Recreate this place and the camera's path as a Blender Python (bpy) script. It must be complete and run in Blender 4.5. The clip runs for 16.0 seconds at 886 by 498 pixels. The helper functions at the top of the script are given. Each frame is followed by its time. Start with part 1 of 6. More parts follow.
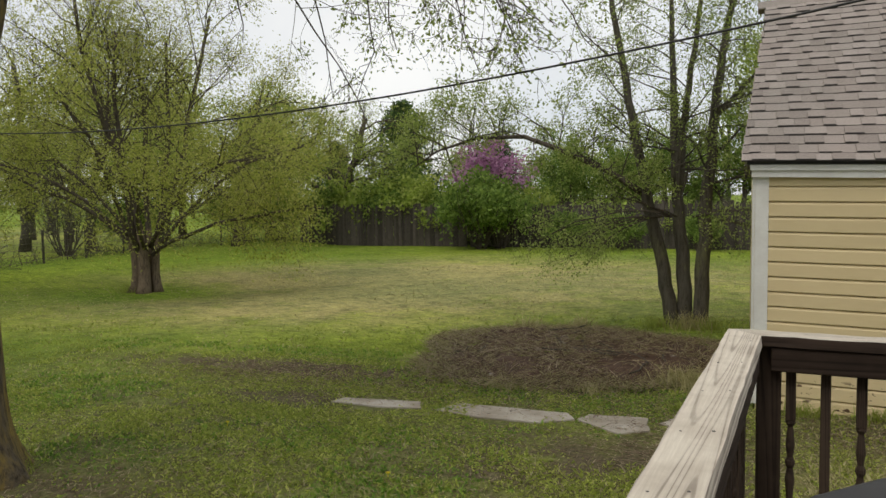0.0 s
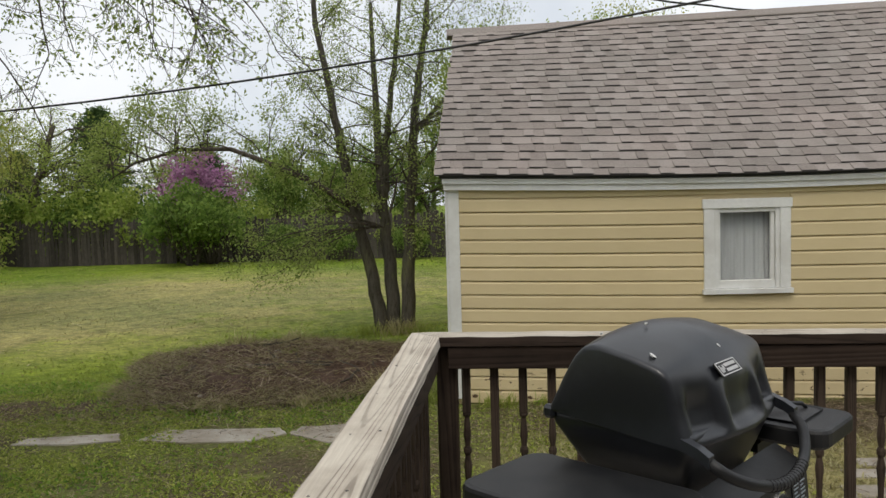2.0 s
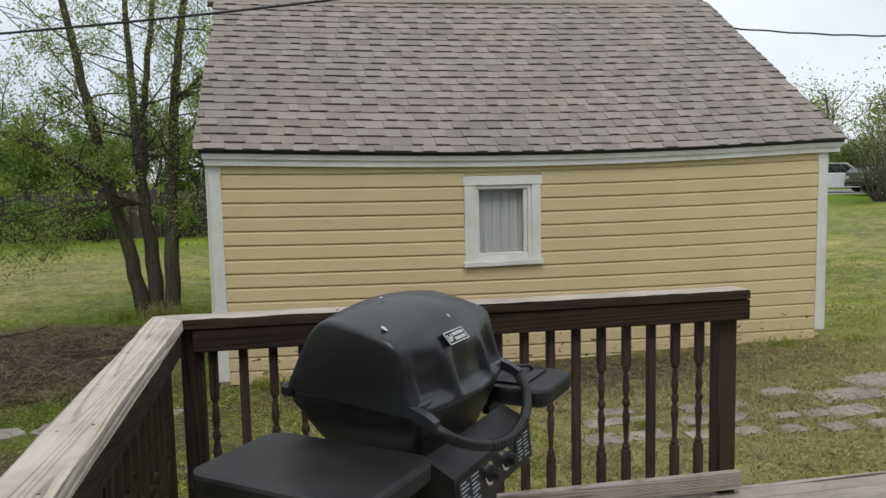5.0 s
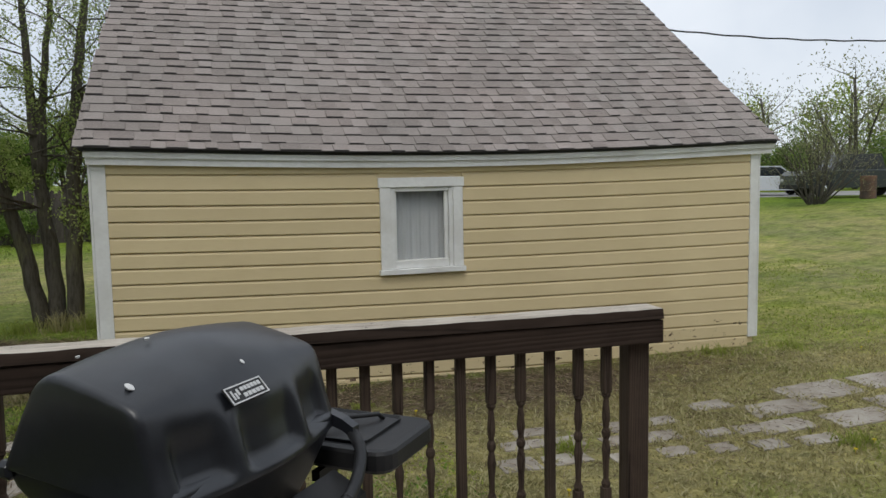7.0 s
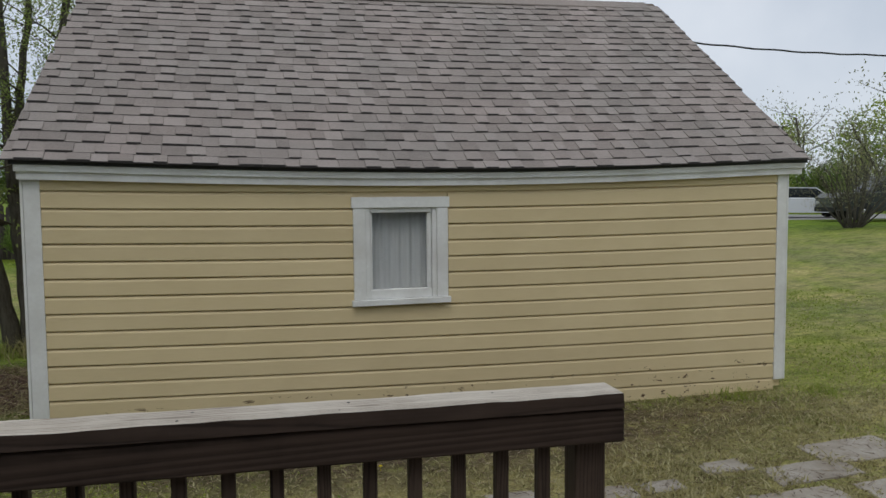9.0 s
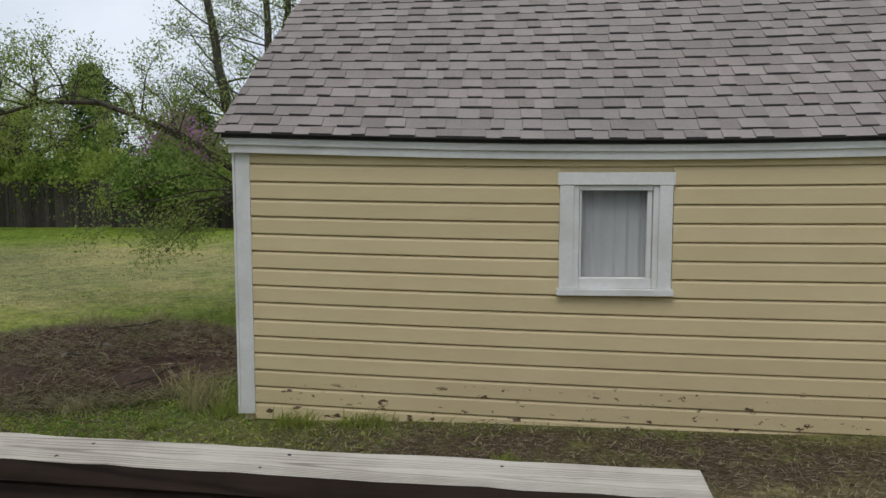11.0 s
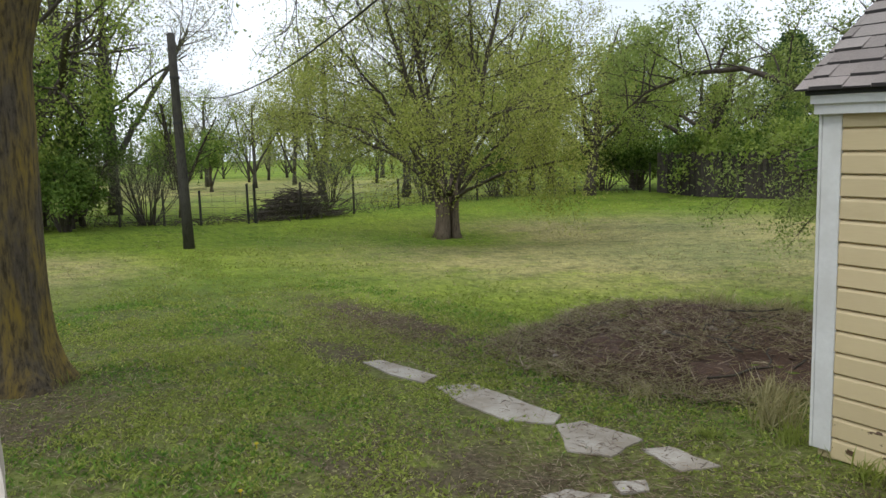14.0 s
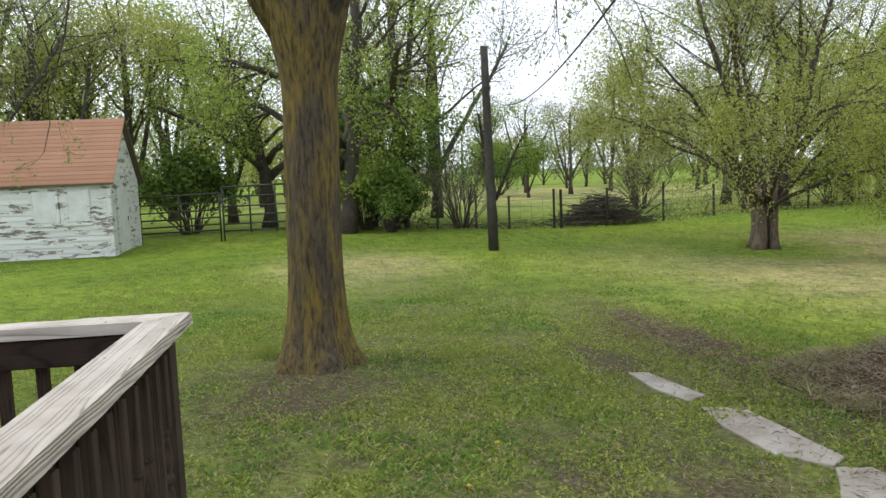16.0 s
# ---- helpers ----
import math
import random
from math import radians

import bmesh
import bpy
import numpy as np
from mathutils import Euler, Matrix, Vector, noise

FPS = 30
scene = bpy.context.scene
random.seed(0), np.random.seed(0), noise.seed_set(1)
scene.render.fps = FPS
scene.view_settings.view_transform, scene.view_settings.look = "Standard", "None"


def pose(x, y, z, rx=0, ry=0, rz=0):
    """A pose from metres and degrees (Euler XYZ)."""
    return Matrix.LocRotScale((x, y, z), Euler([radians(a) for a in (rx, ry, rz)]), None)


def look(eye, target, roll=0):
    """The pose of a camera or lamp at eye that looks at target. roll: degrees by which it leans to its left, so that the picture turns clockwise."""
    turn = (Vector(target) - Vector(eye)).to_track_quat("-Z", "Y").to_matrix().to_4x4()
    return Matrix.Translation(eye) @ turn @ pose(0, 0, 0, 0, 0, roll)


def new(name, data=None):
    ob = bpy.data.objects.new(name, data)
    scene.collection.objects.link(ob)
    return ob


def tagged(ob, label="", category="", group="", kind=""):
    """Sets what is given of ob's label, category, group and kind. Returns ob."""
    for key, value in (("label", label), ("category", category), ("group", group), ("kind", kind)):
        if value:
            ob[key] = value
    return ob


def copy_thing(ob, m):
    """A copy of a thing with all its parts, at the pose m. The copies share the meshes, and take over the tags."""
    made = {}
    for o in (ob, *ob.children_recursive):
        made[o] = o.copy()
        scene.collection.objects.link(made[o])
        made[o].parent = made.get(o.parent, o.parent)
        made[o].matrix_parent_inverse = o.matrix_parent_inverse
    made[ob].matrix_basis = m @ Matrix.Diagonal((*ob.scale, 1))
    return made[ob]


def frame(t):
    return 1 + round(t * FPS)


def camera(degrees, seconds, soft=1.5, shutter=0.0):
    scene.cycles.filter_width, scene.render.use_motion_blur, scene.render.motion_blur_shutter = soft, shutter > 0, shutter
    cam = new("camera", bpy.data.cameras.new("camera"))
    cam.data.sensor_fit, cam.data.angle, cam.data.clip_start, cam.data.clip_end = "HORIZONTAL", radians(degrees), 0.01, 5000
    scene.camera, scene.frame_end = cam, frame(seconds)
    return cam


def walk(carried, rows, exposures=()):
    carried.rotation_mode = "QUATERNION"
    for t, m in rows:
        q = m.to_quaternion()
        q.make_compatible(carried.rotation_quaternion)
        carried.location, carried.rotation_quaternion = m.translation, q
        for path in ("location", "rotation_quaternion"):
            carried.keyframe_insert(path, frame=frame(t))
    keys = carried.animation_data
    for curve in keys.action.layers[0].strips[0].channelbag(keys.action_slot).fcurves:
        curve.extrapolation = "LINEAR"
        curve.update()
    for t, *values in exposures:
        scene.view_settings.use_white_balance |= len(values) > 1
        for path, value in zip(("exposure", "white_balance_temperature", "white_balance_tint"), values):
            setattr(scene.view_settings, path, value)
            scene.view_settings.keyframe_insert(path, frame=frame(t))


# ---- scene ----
cam = camera(60.1, 16.0)
PATH = [
    (0, (-0.102, -8.01, 2.029), (-0.837, -6.154, 1.896), -0.8),
    (0.5, (-0.068, -8.033, 2.036), (-0.586, -6.106, 1.899), -0.7),
    (1, (-0.021, -7.999, 2.03), (-0.368, -6.034, 1.9), -1.0),
    (1.5, (0.007, -8.017, 2.034), (-0.167, -6.028, 1.912), -1.2),
    (2, (0.027, -8.039, 2.04), (0.001, -6.042, 1.924), -1.5),
    (2.5, (0.036, -8.056, 2.046), (0.104, -6.061, 1.926), -1.7),
    (3, (0.047, -8.071, 2.046), (0.192, -6.081, 1.912), -1.7),
    (3.5, (0.061, -8.075, 2.047), (0.277, -6.091, 1.906), -1.8),
    (4, (0.091, -8.079, 2.04), (0.393, -6.108, 1.893), -1.6),
    (4.5, (0.123, -8.076, 2.039), (0.549, -6.13, 1.865), -1.4),
    (5, (0.156, -8.038, 2.035), (0.692, -6.12, 1.845), -1.2),
    (7.5, (0.804, -7.405, 2.014), (1.472, -5.529, 1.836), -1.1),
    (8, (0.974, -7.21, 2.034), (1.617, -5.32, 1.904), -0.9),
    (10.5, (1.919, -6.47, 2.024), (2.148, -4.49, 1.843), -0.6),
    (11, (2.092, -6.27, 2.007), (1.967, -4.282, 1.813), 0.0),
    (11.5, (2.286, -6.005, 2.023), (1.785, -4.08, 1.818), -0.2),
    (12, (2.297, -5.775, 2.033), (1.614, -3.906, 1.829), -0.1),
    (12.5, (2.431, -5.595, 2.036), (1.491, -3.843, 1.821), -0.5),
    (13, (2.488, -5.385, 1.99), (1.25, -3.834, 1.741), -0.7),
    (13.5, (2.451, -5.164, 1.996), (0.981, -3.829, 1.758), -1.5),
    (14, (2.52, -4.933, 1.999), (0.919, -3.759, 1.754), -1.6),
    (14.5, (2.615, -4.745, 1.974), (0.896, -3.773, 1.673), -0.9),
    (15, (2.625, -4.595, 1.966), (0.79, -3.864, 1.653), -1.4),
    (15.5, (2.573, -4.496, 1.958), (0.68, -3.927, 1.666), -1.7),
    (16, (2.613, -4.409, 1.935), (0.671, -3.978, 1.735), -2.2),
]
EXPOSURES = [(0, -0.07, 6950, 10), (2.5, -0.05, 6600, 10), (5, -0.07, 6400, 10), (7.5, -0.39, 6200, 10), (8, -0.54, 6150, 10), (10.5, -0.33, 6150, 10), (12, -0.11, 6050, 10),
             (13.5, 0.14, 6100, 10), (14.5, 0.28, 6150, 10), (15, 0.50, 6150, 12), (15.5, 0.64, 6150, 13), (16, 0.46, 6100, 12)]
walk(cam, [(t, look(eye, target, roll)) for t, eye, target, roll in PATH], EXPOSURES)
TAU = 2 * math.pi

# ---- sky and light: bright overcast afternoon ----
world = bpy.data.worlds.new("overcast_sky")
scene.world = world
world.use_nodes = True
wt = world.node_tree
wt.nodes.clear()
w_out = wt.nodes.new("ShaderNodeOutputWorld")
w_bg = wt.nodes.new("ShaderNodeBackground")
w_sky = wt.nodes.new("ShaderNodeTexSky")
w_sky.sky_type = 'NISHITA'
w_sky.sun_disc = False
w_sky.sun_elevation = radians(52)
w_sky.sun_rotation = radians(200)
w_noise = wt.nodes.new("ShaderNodeTexNoise")
w_noise.inputs["Scale"].default_value = 2.2
w_noise.inputs["Detail"].default_value = 6
w_ramp = wt.nodes.new("ShaderNodeValToRGB")
w_ramp.color_ramp.elements[0].position = 0.32
w_ramp.color_ramp.elements[0].color = (6.6, 7.2, 8.0, 1)
w_ramp.color_ramp.elements[1].position = 0.62
w_ramp.color_ramp.elements[1].color = (10.6, 10.8, 11.0, 1)
w_mix = wt.nodes.new("ShaderNodeMixRGB")
w_mix.inputs[0].default_value = 0.86
wt.links.new(w_noise.outputs[0], w_ramp.inputs[0])
wt.links.new(w_sky.outputs[0], w_mix.inputs[1])
wt.links.new(w_ramp.outputs[0], w_mix.inputs[2])
wt.links.new(w_mix.outputs[0], w_bg.inputs[0])
w_bg.inputs[1].default_value = 0.11
wt.links.new(w_bg.outputs[0], w_out.inputs[0])

sun_data = bpy.data.lights.new("sun", 'SUN')
sun_data.energy = 1.1
sun_data.angle = radians(24)
sun_data.color = (1.0, 0.95, 0.86)
sun = new("sun", sun_data)
sun.matrix_world = look((-6, -16, 28), (0, 0, 0))


# ---- materials ----
def nodes_of(name):
    m = bpy.data.materials.new(name)
    m.use_nodes = True
    nt = m.node_tree
    return m, nt, nt.nodes["Principled BSDF"]


def ramp_node(nt, fac, stops):
    r = nt.nodes.new("ShaderNodeValToRGB")
    el = r.color_ramp.elements
    while len(el) < len(stops):
        el.new(0.5)
    for e, (p, c) in zip(el, stops):
        e.position = p
        e.color = (*c, 1)
    nt.links.new(fac, r.inputs[0])
    return r.outputs[0]


def noise_node(nt, vec, scale, detail=4, rough=0.6):
    n = nt.nodes.new("ShaderNodeTexNoise")
    n.inputs["Scale"].default_value = scale
    n.inputs["Detail"].default_value = detail
    n.inputs["Roughness"].default_value = rough
    if vec is not None:
        nt.links.new(vec, n.inputs["Vector"])
    return n.outputs[0]


def coords(nt, stretch=(1, 1, 1), where="Object"):
    tc = nt.nodes.new("ShaderNodeTexCoord")
    mp = nt.nodes.new("ShaderNodeMapping")
    mp.inputs["Scale"].default_value = stretch
    nt.links.new(tc.outputs[where], mp.inputs[0])
    return mp.outputs[0]


def world_coords(nt, stretch=(1, 1, 1)):
    g = nt.nodes.new("ShaderNodeNewGeometry")
    mp = nt.nodes.new("ShaderNodeMapping")
    mp.inputs["Scale"].default_value = stretch
    nt.links.new(g.outputs["Position"], mp.inputs[0])
    return mp.outputs[0]


def mix_node(nt, fac, a, b, kind='MIX'):
    m = nt.nodes.new("ShaderNodeMixRGB")
    m.blend_type = kind
    for sock, v in zip(m.inputs, (fac, a, b)):
        if isinstance(v, bpy.types.NodeSocket):
            nt.links.new(v, sock)
        elif isinstance(v, (int, float)):
            sock.default_value = v
        else:
            sock.default_value = (*v, 1)
    return m.outputs[0]


def bump_node(nt, bsdf, height, strength=0.3, distance=0.01):
    b = nt.nodes.new("ShaderNodeBump")
    b.inputs["Strength"].default_value = strength
    b.inputs["Distance"].default_value = distance
    nt.links.new(height, b.inputs["Height"])
    nt.links.new(b.outputs[0], bsdf.inputs["Normal"])


def per_piece(nt, island=False):
    if island:
        return nt.nodes.new("ShaderNodeNewGeometry").outputs["Random Per Island"]
    return nt.nodes.new("ShaderNodeObjectInfo").outputs["Random"]


def surface(name, c1, c2, c3=None, fine=60.0, coarse=1.5, rough=0.7, metal=0.0, bump=0.3, dist=0.004,
            stretch=(1, 1, 1), vary=0.0, island=False, spec=0.5):
    """A surface of two or three colours, mixed by a coarse and a fine noise."""
    m, nt, b = nodes_of(name)
    vec = world_coords(nt, stretch)
    nf = noise_node(nt, vec, fine, 5, 0.65)
    nc = noise_node(nt, vec, coarse, 4, 0.6)
    col = ramp_node(nt, nf, [(0.3, c1), (0.7, c2)])
    if c3:
        col = mix_node(nt, ramp_node(nt, nc, [(0.42, (0, 0, 0)), (0.66, (1, 1, 1))]), col, c3)
    if vary:
        v = ramp_node(nt, per_piece(nt, island), [(0, (1 - vary,) * 3), (1, (1 + vary,) * 3)])
        col = mix_node(nt, 1.0, col, v, 'MULTIPLY')
    nt.links.new(col, b.inputs["Base Color"])
    b.inputs["Roughness"].default_value = rough
    b.inputs["Metallic"].default_value = metal
    b.inputs["Specular IOR Level"].default_value = spec
    if bump:
        bump_node(nt, b, nf, bump, dist)
    return m


def wood(name, light, dark, crack, axis=0, rough=0.85, vary=0.08, bump=0.6, lines=1.0):
    """Weathered timber with wavy grain lines along one local axis, open checks and knots."""
    m, nt, b = nodes_of(name)
    st = [1.0, 1.0, 1.0]
    st[axis] = 0.032
    tc = nt.nodes.new("ShaderNodeTexCoord")
    inf = nt.nodes.new("ShaderNodeObjectInfo")
    off = nt.nodes.new("ShaderNodeVectorMath")
    off.operation = 'SCALE'
    off.inputs[0].default_value = (7.0, 5.0, 9.0)
    nt.links.new(inf.outputs["Random"], off.inputs["Scale"])
    base = nt.nodes.new("ShaderNodeVectorMath")
    base.operation = 'ADD'
    nt.links.new(tc.outputs["Object"], base.inputs[0])
    nt.links.new(off.outputs[0], base.inputs[1])
    mp = nt.nodes.new("ShaderNodeMapping")
    mp.inputs["Scale"].default_value = st
    nt.links.new(base.outputs[0], mp.inputs[0])
    # rings: a slow field drawn out along the grain, cut into fine contour lines
    slow = nt.nodes.new("ShaderNodeTexNoise")
    slow.inputs["Scale"].default_value = 6.5
    slow.inputs["Detail"].default_value = 1.0
    slow.inputs["Roughness"].default_value = 0.45
    nt.links.new(mp.outputs[0], slow.inputs["Vector"])
    mul = nt.nodes.new("ShaderNodeMath")
    mul.operation = 'MULTIPLY'
    mul.inputs[1].default_value = 210.0
    nt.links.new(slow.outputs[0], mul.inputs[0])
    sn = nt.nodes.new("ShaderNodeMath")
    sn.operation = 'SINE'
    nt.links.new(mul.outputs[0], sn.inputs[0])
    half = nt.nodes.new("ShaderNodeMath")
    half.operation = 'MULTIPLY_ADD'
    half.inputs[1].default_value = 0.5
    half.inputs[2].default_value = 0.5
    nt.links.new(sn.outputs[0], half.inputs[0])
    rings = half.outputs[0]
    fibre = noise_node(nt, mp.outputs[0], 160.0, 4, 0.7)
    checks = noise_node(nt, mp.outputs[0], 26.0, 3, 0.55)
    blot = noise_node(nt, base.outputs[0], 5.0, 4, 0.6)
    col = ramp_node(nt, rings, [(0.0, tuple(d * 0.35 + l * 0.65 for d, l in zip(dark, light))), (0.35, light), (1.0, tuple(min(1, c * 1.08) for c in light))])
    col = mix_node(nt, 0.40, col, ramp_node(nt, fibre, [(0.3, dark), (0.65, tuple(min(1, c * 1.1) for c in light))]))
    col = mix_node(nt, ramp_node(nt, blot, [(0.45, (0, 0, 0)), (0.75, (0.6, 0.6, 0.6))]), col, dark)
    crk = ramp_node(nt, checks, [(0.30, (1, 1, 1)), (0.345, (0, 0, 0))])
    col = mix_node(nt, crk, col, crack)
    fine_crk = mix_node(nt, 1.0, ramp_node(nt, rings, [(0.02, (0.45 * lines,) * 3), (0.12, (0, 0, 0))]), ramp_node(nt, blot, [(0.35, (0.1, 0.1, 0.1)), (0.6, (1, 1, 1))]), 'MULTIPLY')
    col = mix_node(nt, fine_crk, col, crack)
    v = ramp_node(nt, per_piece(nt), [(0, (1 - vary,) * 3), (1, (1 + vary,) * 3)])
    col = mix_node(nt, 1.0, col, v, 'MULTIPLY')
    nt.links.new(col, b.inputs["Base Color"])
    b.inputs["Roughness"].default_value = rough
    b.inputs["Specular IOR Level"].default_value = 0.2
    hgt = mix_node(nt, 0.45, rings, checks)
    bump_node(nt, b, hgt, bump, 0.004)
    return m


def leafy(name, a, b_, c, through_=0.35):
    """Thin leaves: each one its own tint, some light passing through."""
    m, nt, b = nodes_of(name)
    col = ramp_node(nt, per_piece(nt, True), [(0.0, a), (0.5, b_), (1.0, c)])
    nt.links.new(col, b.inputs["Base Color"])
    b.inputs["Roughness"].default_value = 0.6
    b.inputs["Specular IOR Level"].default_value = 0.2
    tr = nt.nodes.new("ShaderNodeBsdfTranslucent")
    nt.links.new(col, tr.inputs[0])
    mx = nt.nodes.new("ShaderNodeMixShader")
    mx.inputs[0].default_value = through_
    nt.links.new(b.outputs[0], mx.inputs[1])
    nt.links.new(tr.outputs[0], mx.inputs[2])
    nt.links.new(mx.outputs[0], nt.nodes["Material Output"].inputs[0])
    return m


def lawn_material():
    m, nt, b = nodes_of("lawn")
    vec = world_coords(nt)
    big = noise_node(nt, vec, 0.16, 4, 0.55)
    mid = noise_node(nt, vec, 1.1, 5, 0.65)
    fine = noise_node(nt, vec, 24, 5, 0.75)
    tiny = noise_node(nt, vec, 110, 3, 0.7)
    green = ramp_node(nt, fine, [(0.25, (0.085, 0.135, 0.015)), (0.5, (0.19, 0.265, 0.034)), (0.75, (0.31, 0.37, 0.08))])
    straw = ramp_node(nt, fine, [(0.25, (0.22, 0.20, 0.085)), (0.5, (0.35, 0.32, 0.15)), (0.75, (0.48, 0.44, 0.24))])
    soil = ramp_node(nt, fine, [(0.3, (0.045, 0.033, 0.022)), (0.7, (0.15, 0.115, 0.075))])
    # dry grass lies in a broad band over the open lawn and about the paving
    def bell(cx, cy, rx, ry):
        c = nt.nodes.new("ShaderNodeVectorMath")
        c.operation = 'SUBTRACT'
        c.inputs[1].default_value = (cx, cy, 0)
        nt.links.new(vec, c.inputs[0])
        d = nt.nodes.new("ShaderNodeVectorMath")
        d.operation = 'MULTIPLY'
        d.inputs[1].default_value = (1 / rx, 1 / ry, 0)
        nt.links.new(c.outputs[0], d.inputs[0])
        ln = nt.nodes.new("ShaderNodeVectorMath")
        ln.operation = 'LENGTH'
        nt.links.new(d.outputs[0], ln.inputs[0])
        return ramp_node(nt, ln.outputs["Value"], [(0.35, (1, 1, 1)), (1.0, (0, 0, 0))])

    dry = mix_node(nt, 1.0, bell(-11, 9, 9, 9), bell(6.0, -2.0, 4.5, 2.6), 'ADD')
    dry = mix_node(nt, 1.0, dry, bell(2.8, -2.6, 3.4, 2.8), 'ADD')
    dry = mix_node(nt, 1.0, dry, bell(-14.5, -2.5, 5, 3.0), 'ADD')
    dry = mix_node(nt, 1.0, dry, bell(-6, 12, 14, 10), 'ADD')
    dry = mix_node(nt, 1.0, dry, bell(-55, 14, 33, 30), 'ADD')
    dry = mix_node(nt, 1.0, dry, bell(16, 6, 15, 14), 'ADD')
    dry_f = mix_node(nt, 1.0, dry, ramp_node(nt, mid, [(0.30, (0.25, 0.25, 0.25)), (0.58, (1, 1, 1))]), 'MULTIPLY')
    # no straw under the bushy tree: lush grass and the tree's shade as colour
    lush_shade = bell(-15.4, 8.0, 5.0, 3.2)
    dry_f = mix_node(nt, lush_shade, dry_f, (0, 0, 0))
    col = mix_node(nt, dry_f, green, straw)
    col = mix_node(nt, 1.0, col, ramp_node(nt, noise_node(nt, vec, 2.1, 6, 0.7), [(0.34, (0.62, 0.66, 0.62)), (0.5, (1, 1, 1)), (0.68, (1.22, 1.2, 1.1))]), 'MULTIPLY')
    col = mix_node(nt, 1.0, col, ramp_node(nt, noise_node(nt, vec, 8.5, 4, 0.7), [(0.36, (0.66, 0.68, 0.66)), (0.64, (1.22, 1.2, 1.15))]), 'MULTIPLY')
    blotch = ramp_node(nt, big, [(0.38, (0.72, 0.8, 0.7)), (0.62, (1.15, 1.1, 1.0))])
    col = mix_node(nt, 1.0, col, blotch, 'MULTIPLY')
    # worn soil: by the shed wall, by the bed and along the old path
    bare = mix_node(nt, 1.0, bell(3.2, -0.7, 5.0, 1.2), bell(-2.4, 0.4, 2.6, 1.3), 'ADD')
    bare = mix_node(nt, 1.0, bare, bell(-6.0, 0.22, 3.6, 0.62), 'ADD')
    bare = mix_node(nt, 1.0, bare, bell(-4.7, -1.1, 1.3, 0.42), 'ADD')
    bare = mix_node(nt, 1.0, bare, bell(-4.6, -4.4, 1.5, 1.3), 'ADD')
    bare = mix_node(nt, 1.0, bare, bell(-1.2, -2.2, 2.2, 1.2), 'ADD')
    bare_f = mix_node(nt, 1.0, bare, ramp_node(nt, noise_node(nt, vec, 2.6, 5, 0.7), [(0.32, (0, 0, 0)), (0.52, (0.92, 0.92, 0.92))]), 'MULTIPLY')
    col = mix_node(nt, bare_f, col, soil)
    spots = ramp_node(nt, noise_node(nt, vec, 3.4, 6, 0.75), [(0.52, (0, 0, 0)), (0.66, (0.85, 0.85, 0.85))])
    spots = mix_node(nt, 1.0, spots, bell(-3.5, -2.5, 9, 5), 'MULTIPLY')
    col = mix_node(nt, spots, col, soil)
    # brown thatch between the blades of the nearer lawn
    thatch = ramp_node(nt, fine, [(0.28, (0.036, 0.029, 0.018)), (0.5, (0.13, 0.108, 0.066)), (0.75, (0.32, 0.28, 0.19))])
    near_f = mix_node(nt, 1.0, bell(-3.5, -3.0, 10, 5.5), (0.5, 0.5, 0.5), 'MULTIPLY')
    col = mix_node(nt, near_f, col, thatch)
    nt.links.new(col, b.inputs["Base Color"])
    b.inputs["Roughness"].default_value = 0.95
    b.inputs["Specular IOR Level"].default_value = 0.1
    hgt = mix_node(nt, 0.5, fine, tiny)
    bump_node(nt, b, hgt, 0.9, 0.03)
    return m


def siding_material():
    m, nt, b = nodes_of("yellow_siding")
    vec = world_coords(nt)
    fine = noise_node(nt, world_coords(nt, (3, 40, 60)), 3.0, 4, 0.6)
    blot = noise_node(nt, vec, 1.3, 4, 0.6)
    col = ramp_node(nt, blot, [(0.3, (0.61, 0.49, 0.285)), (0.7, (0.68, 0.555, 0.335))])
    col = mix_node(nt, 0.25, col, ramp_node(nt, fine, [(0.3, (0.55, 0.45, 0.25)), (0.7, (0.70, 0.595, 0.36))]))
    v = ramp_node(nt, per_piece(nt), [(0, (0.95, 0.95, 0.95)), (1, (1.04, 1.04, 1.04))])
    col = mix_node(nt, 1.0, col, v, 'MULTIPLY')
    # flaked paint, mostly on the lowest boards
    sep = nt.nodes.new("ShaderNodeSeparateXYZ")
    nt.links.new(vec, sep.inputs[0])
    low = ramp_node(nt, sep.outputs[2], [(0.02, (1, 1, 1)), (0.46, (0, 0, 0))])
    fl = noise_node(nt, world_coords(nt, (1, 1, 2.2)), 7.0, 5, 0.7)
    flake = mix_node(nt, 1.0, ramp_node(nt, fl, [(0.60, (0, 0, 0)), (0.63, (1, 1, 1))]), low, 'MULTIPLY')
    flake = ramp_node(nt, flake, [(0.45, (0, 0, 0)), (0.55, (1, 1, 1))])
    col = mix_node(nt, flake, col, (0.10, 0.06, 0.035))
    nt.links.new(col, b.inputs["Base Color"])
    b.inputs["Roughness"].default_value = 0.6
    b.inputs["Specular IOR Level"].default_value = 0.3
    bump_node(nt, b, fine, 0.25, 0.003)
    return m


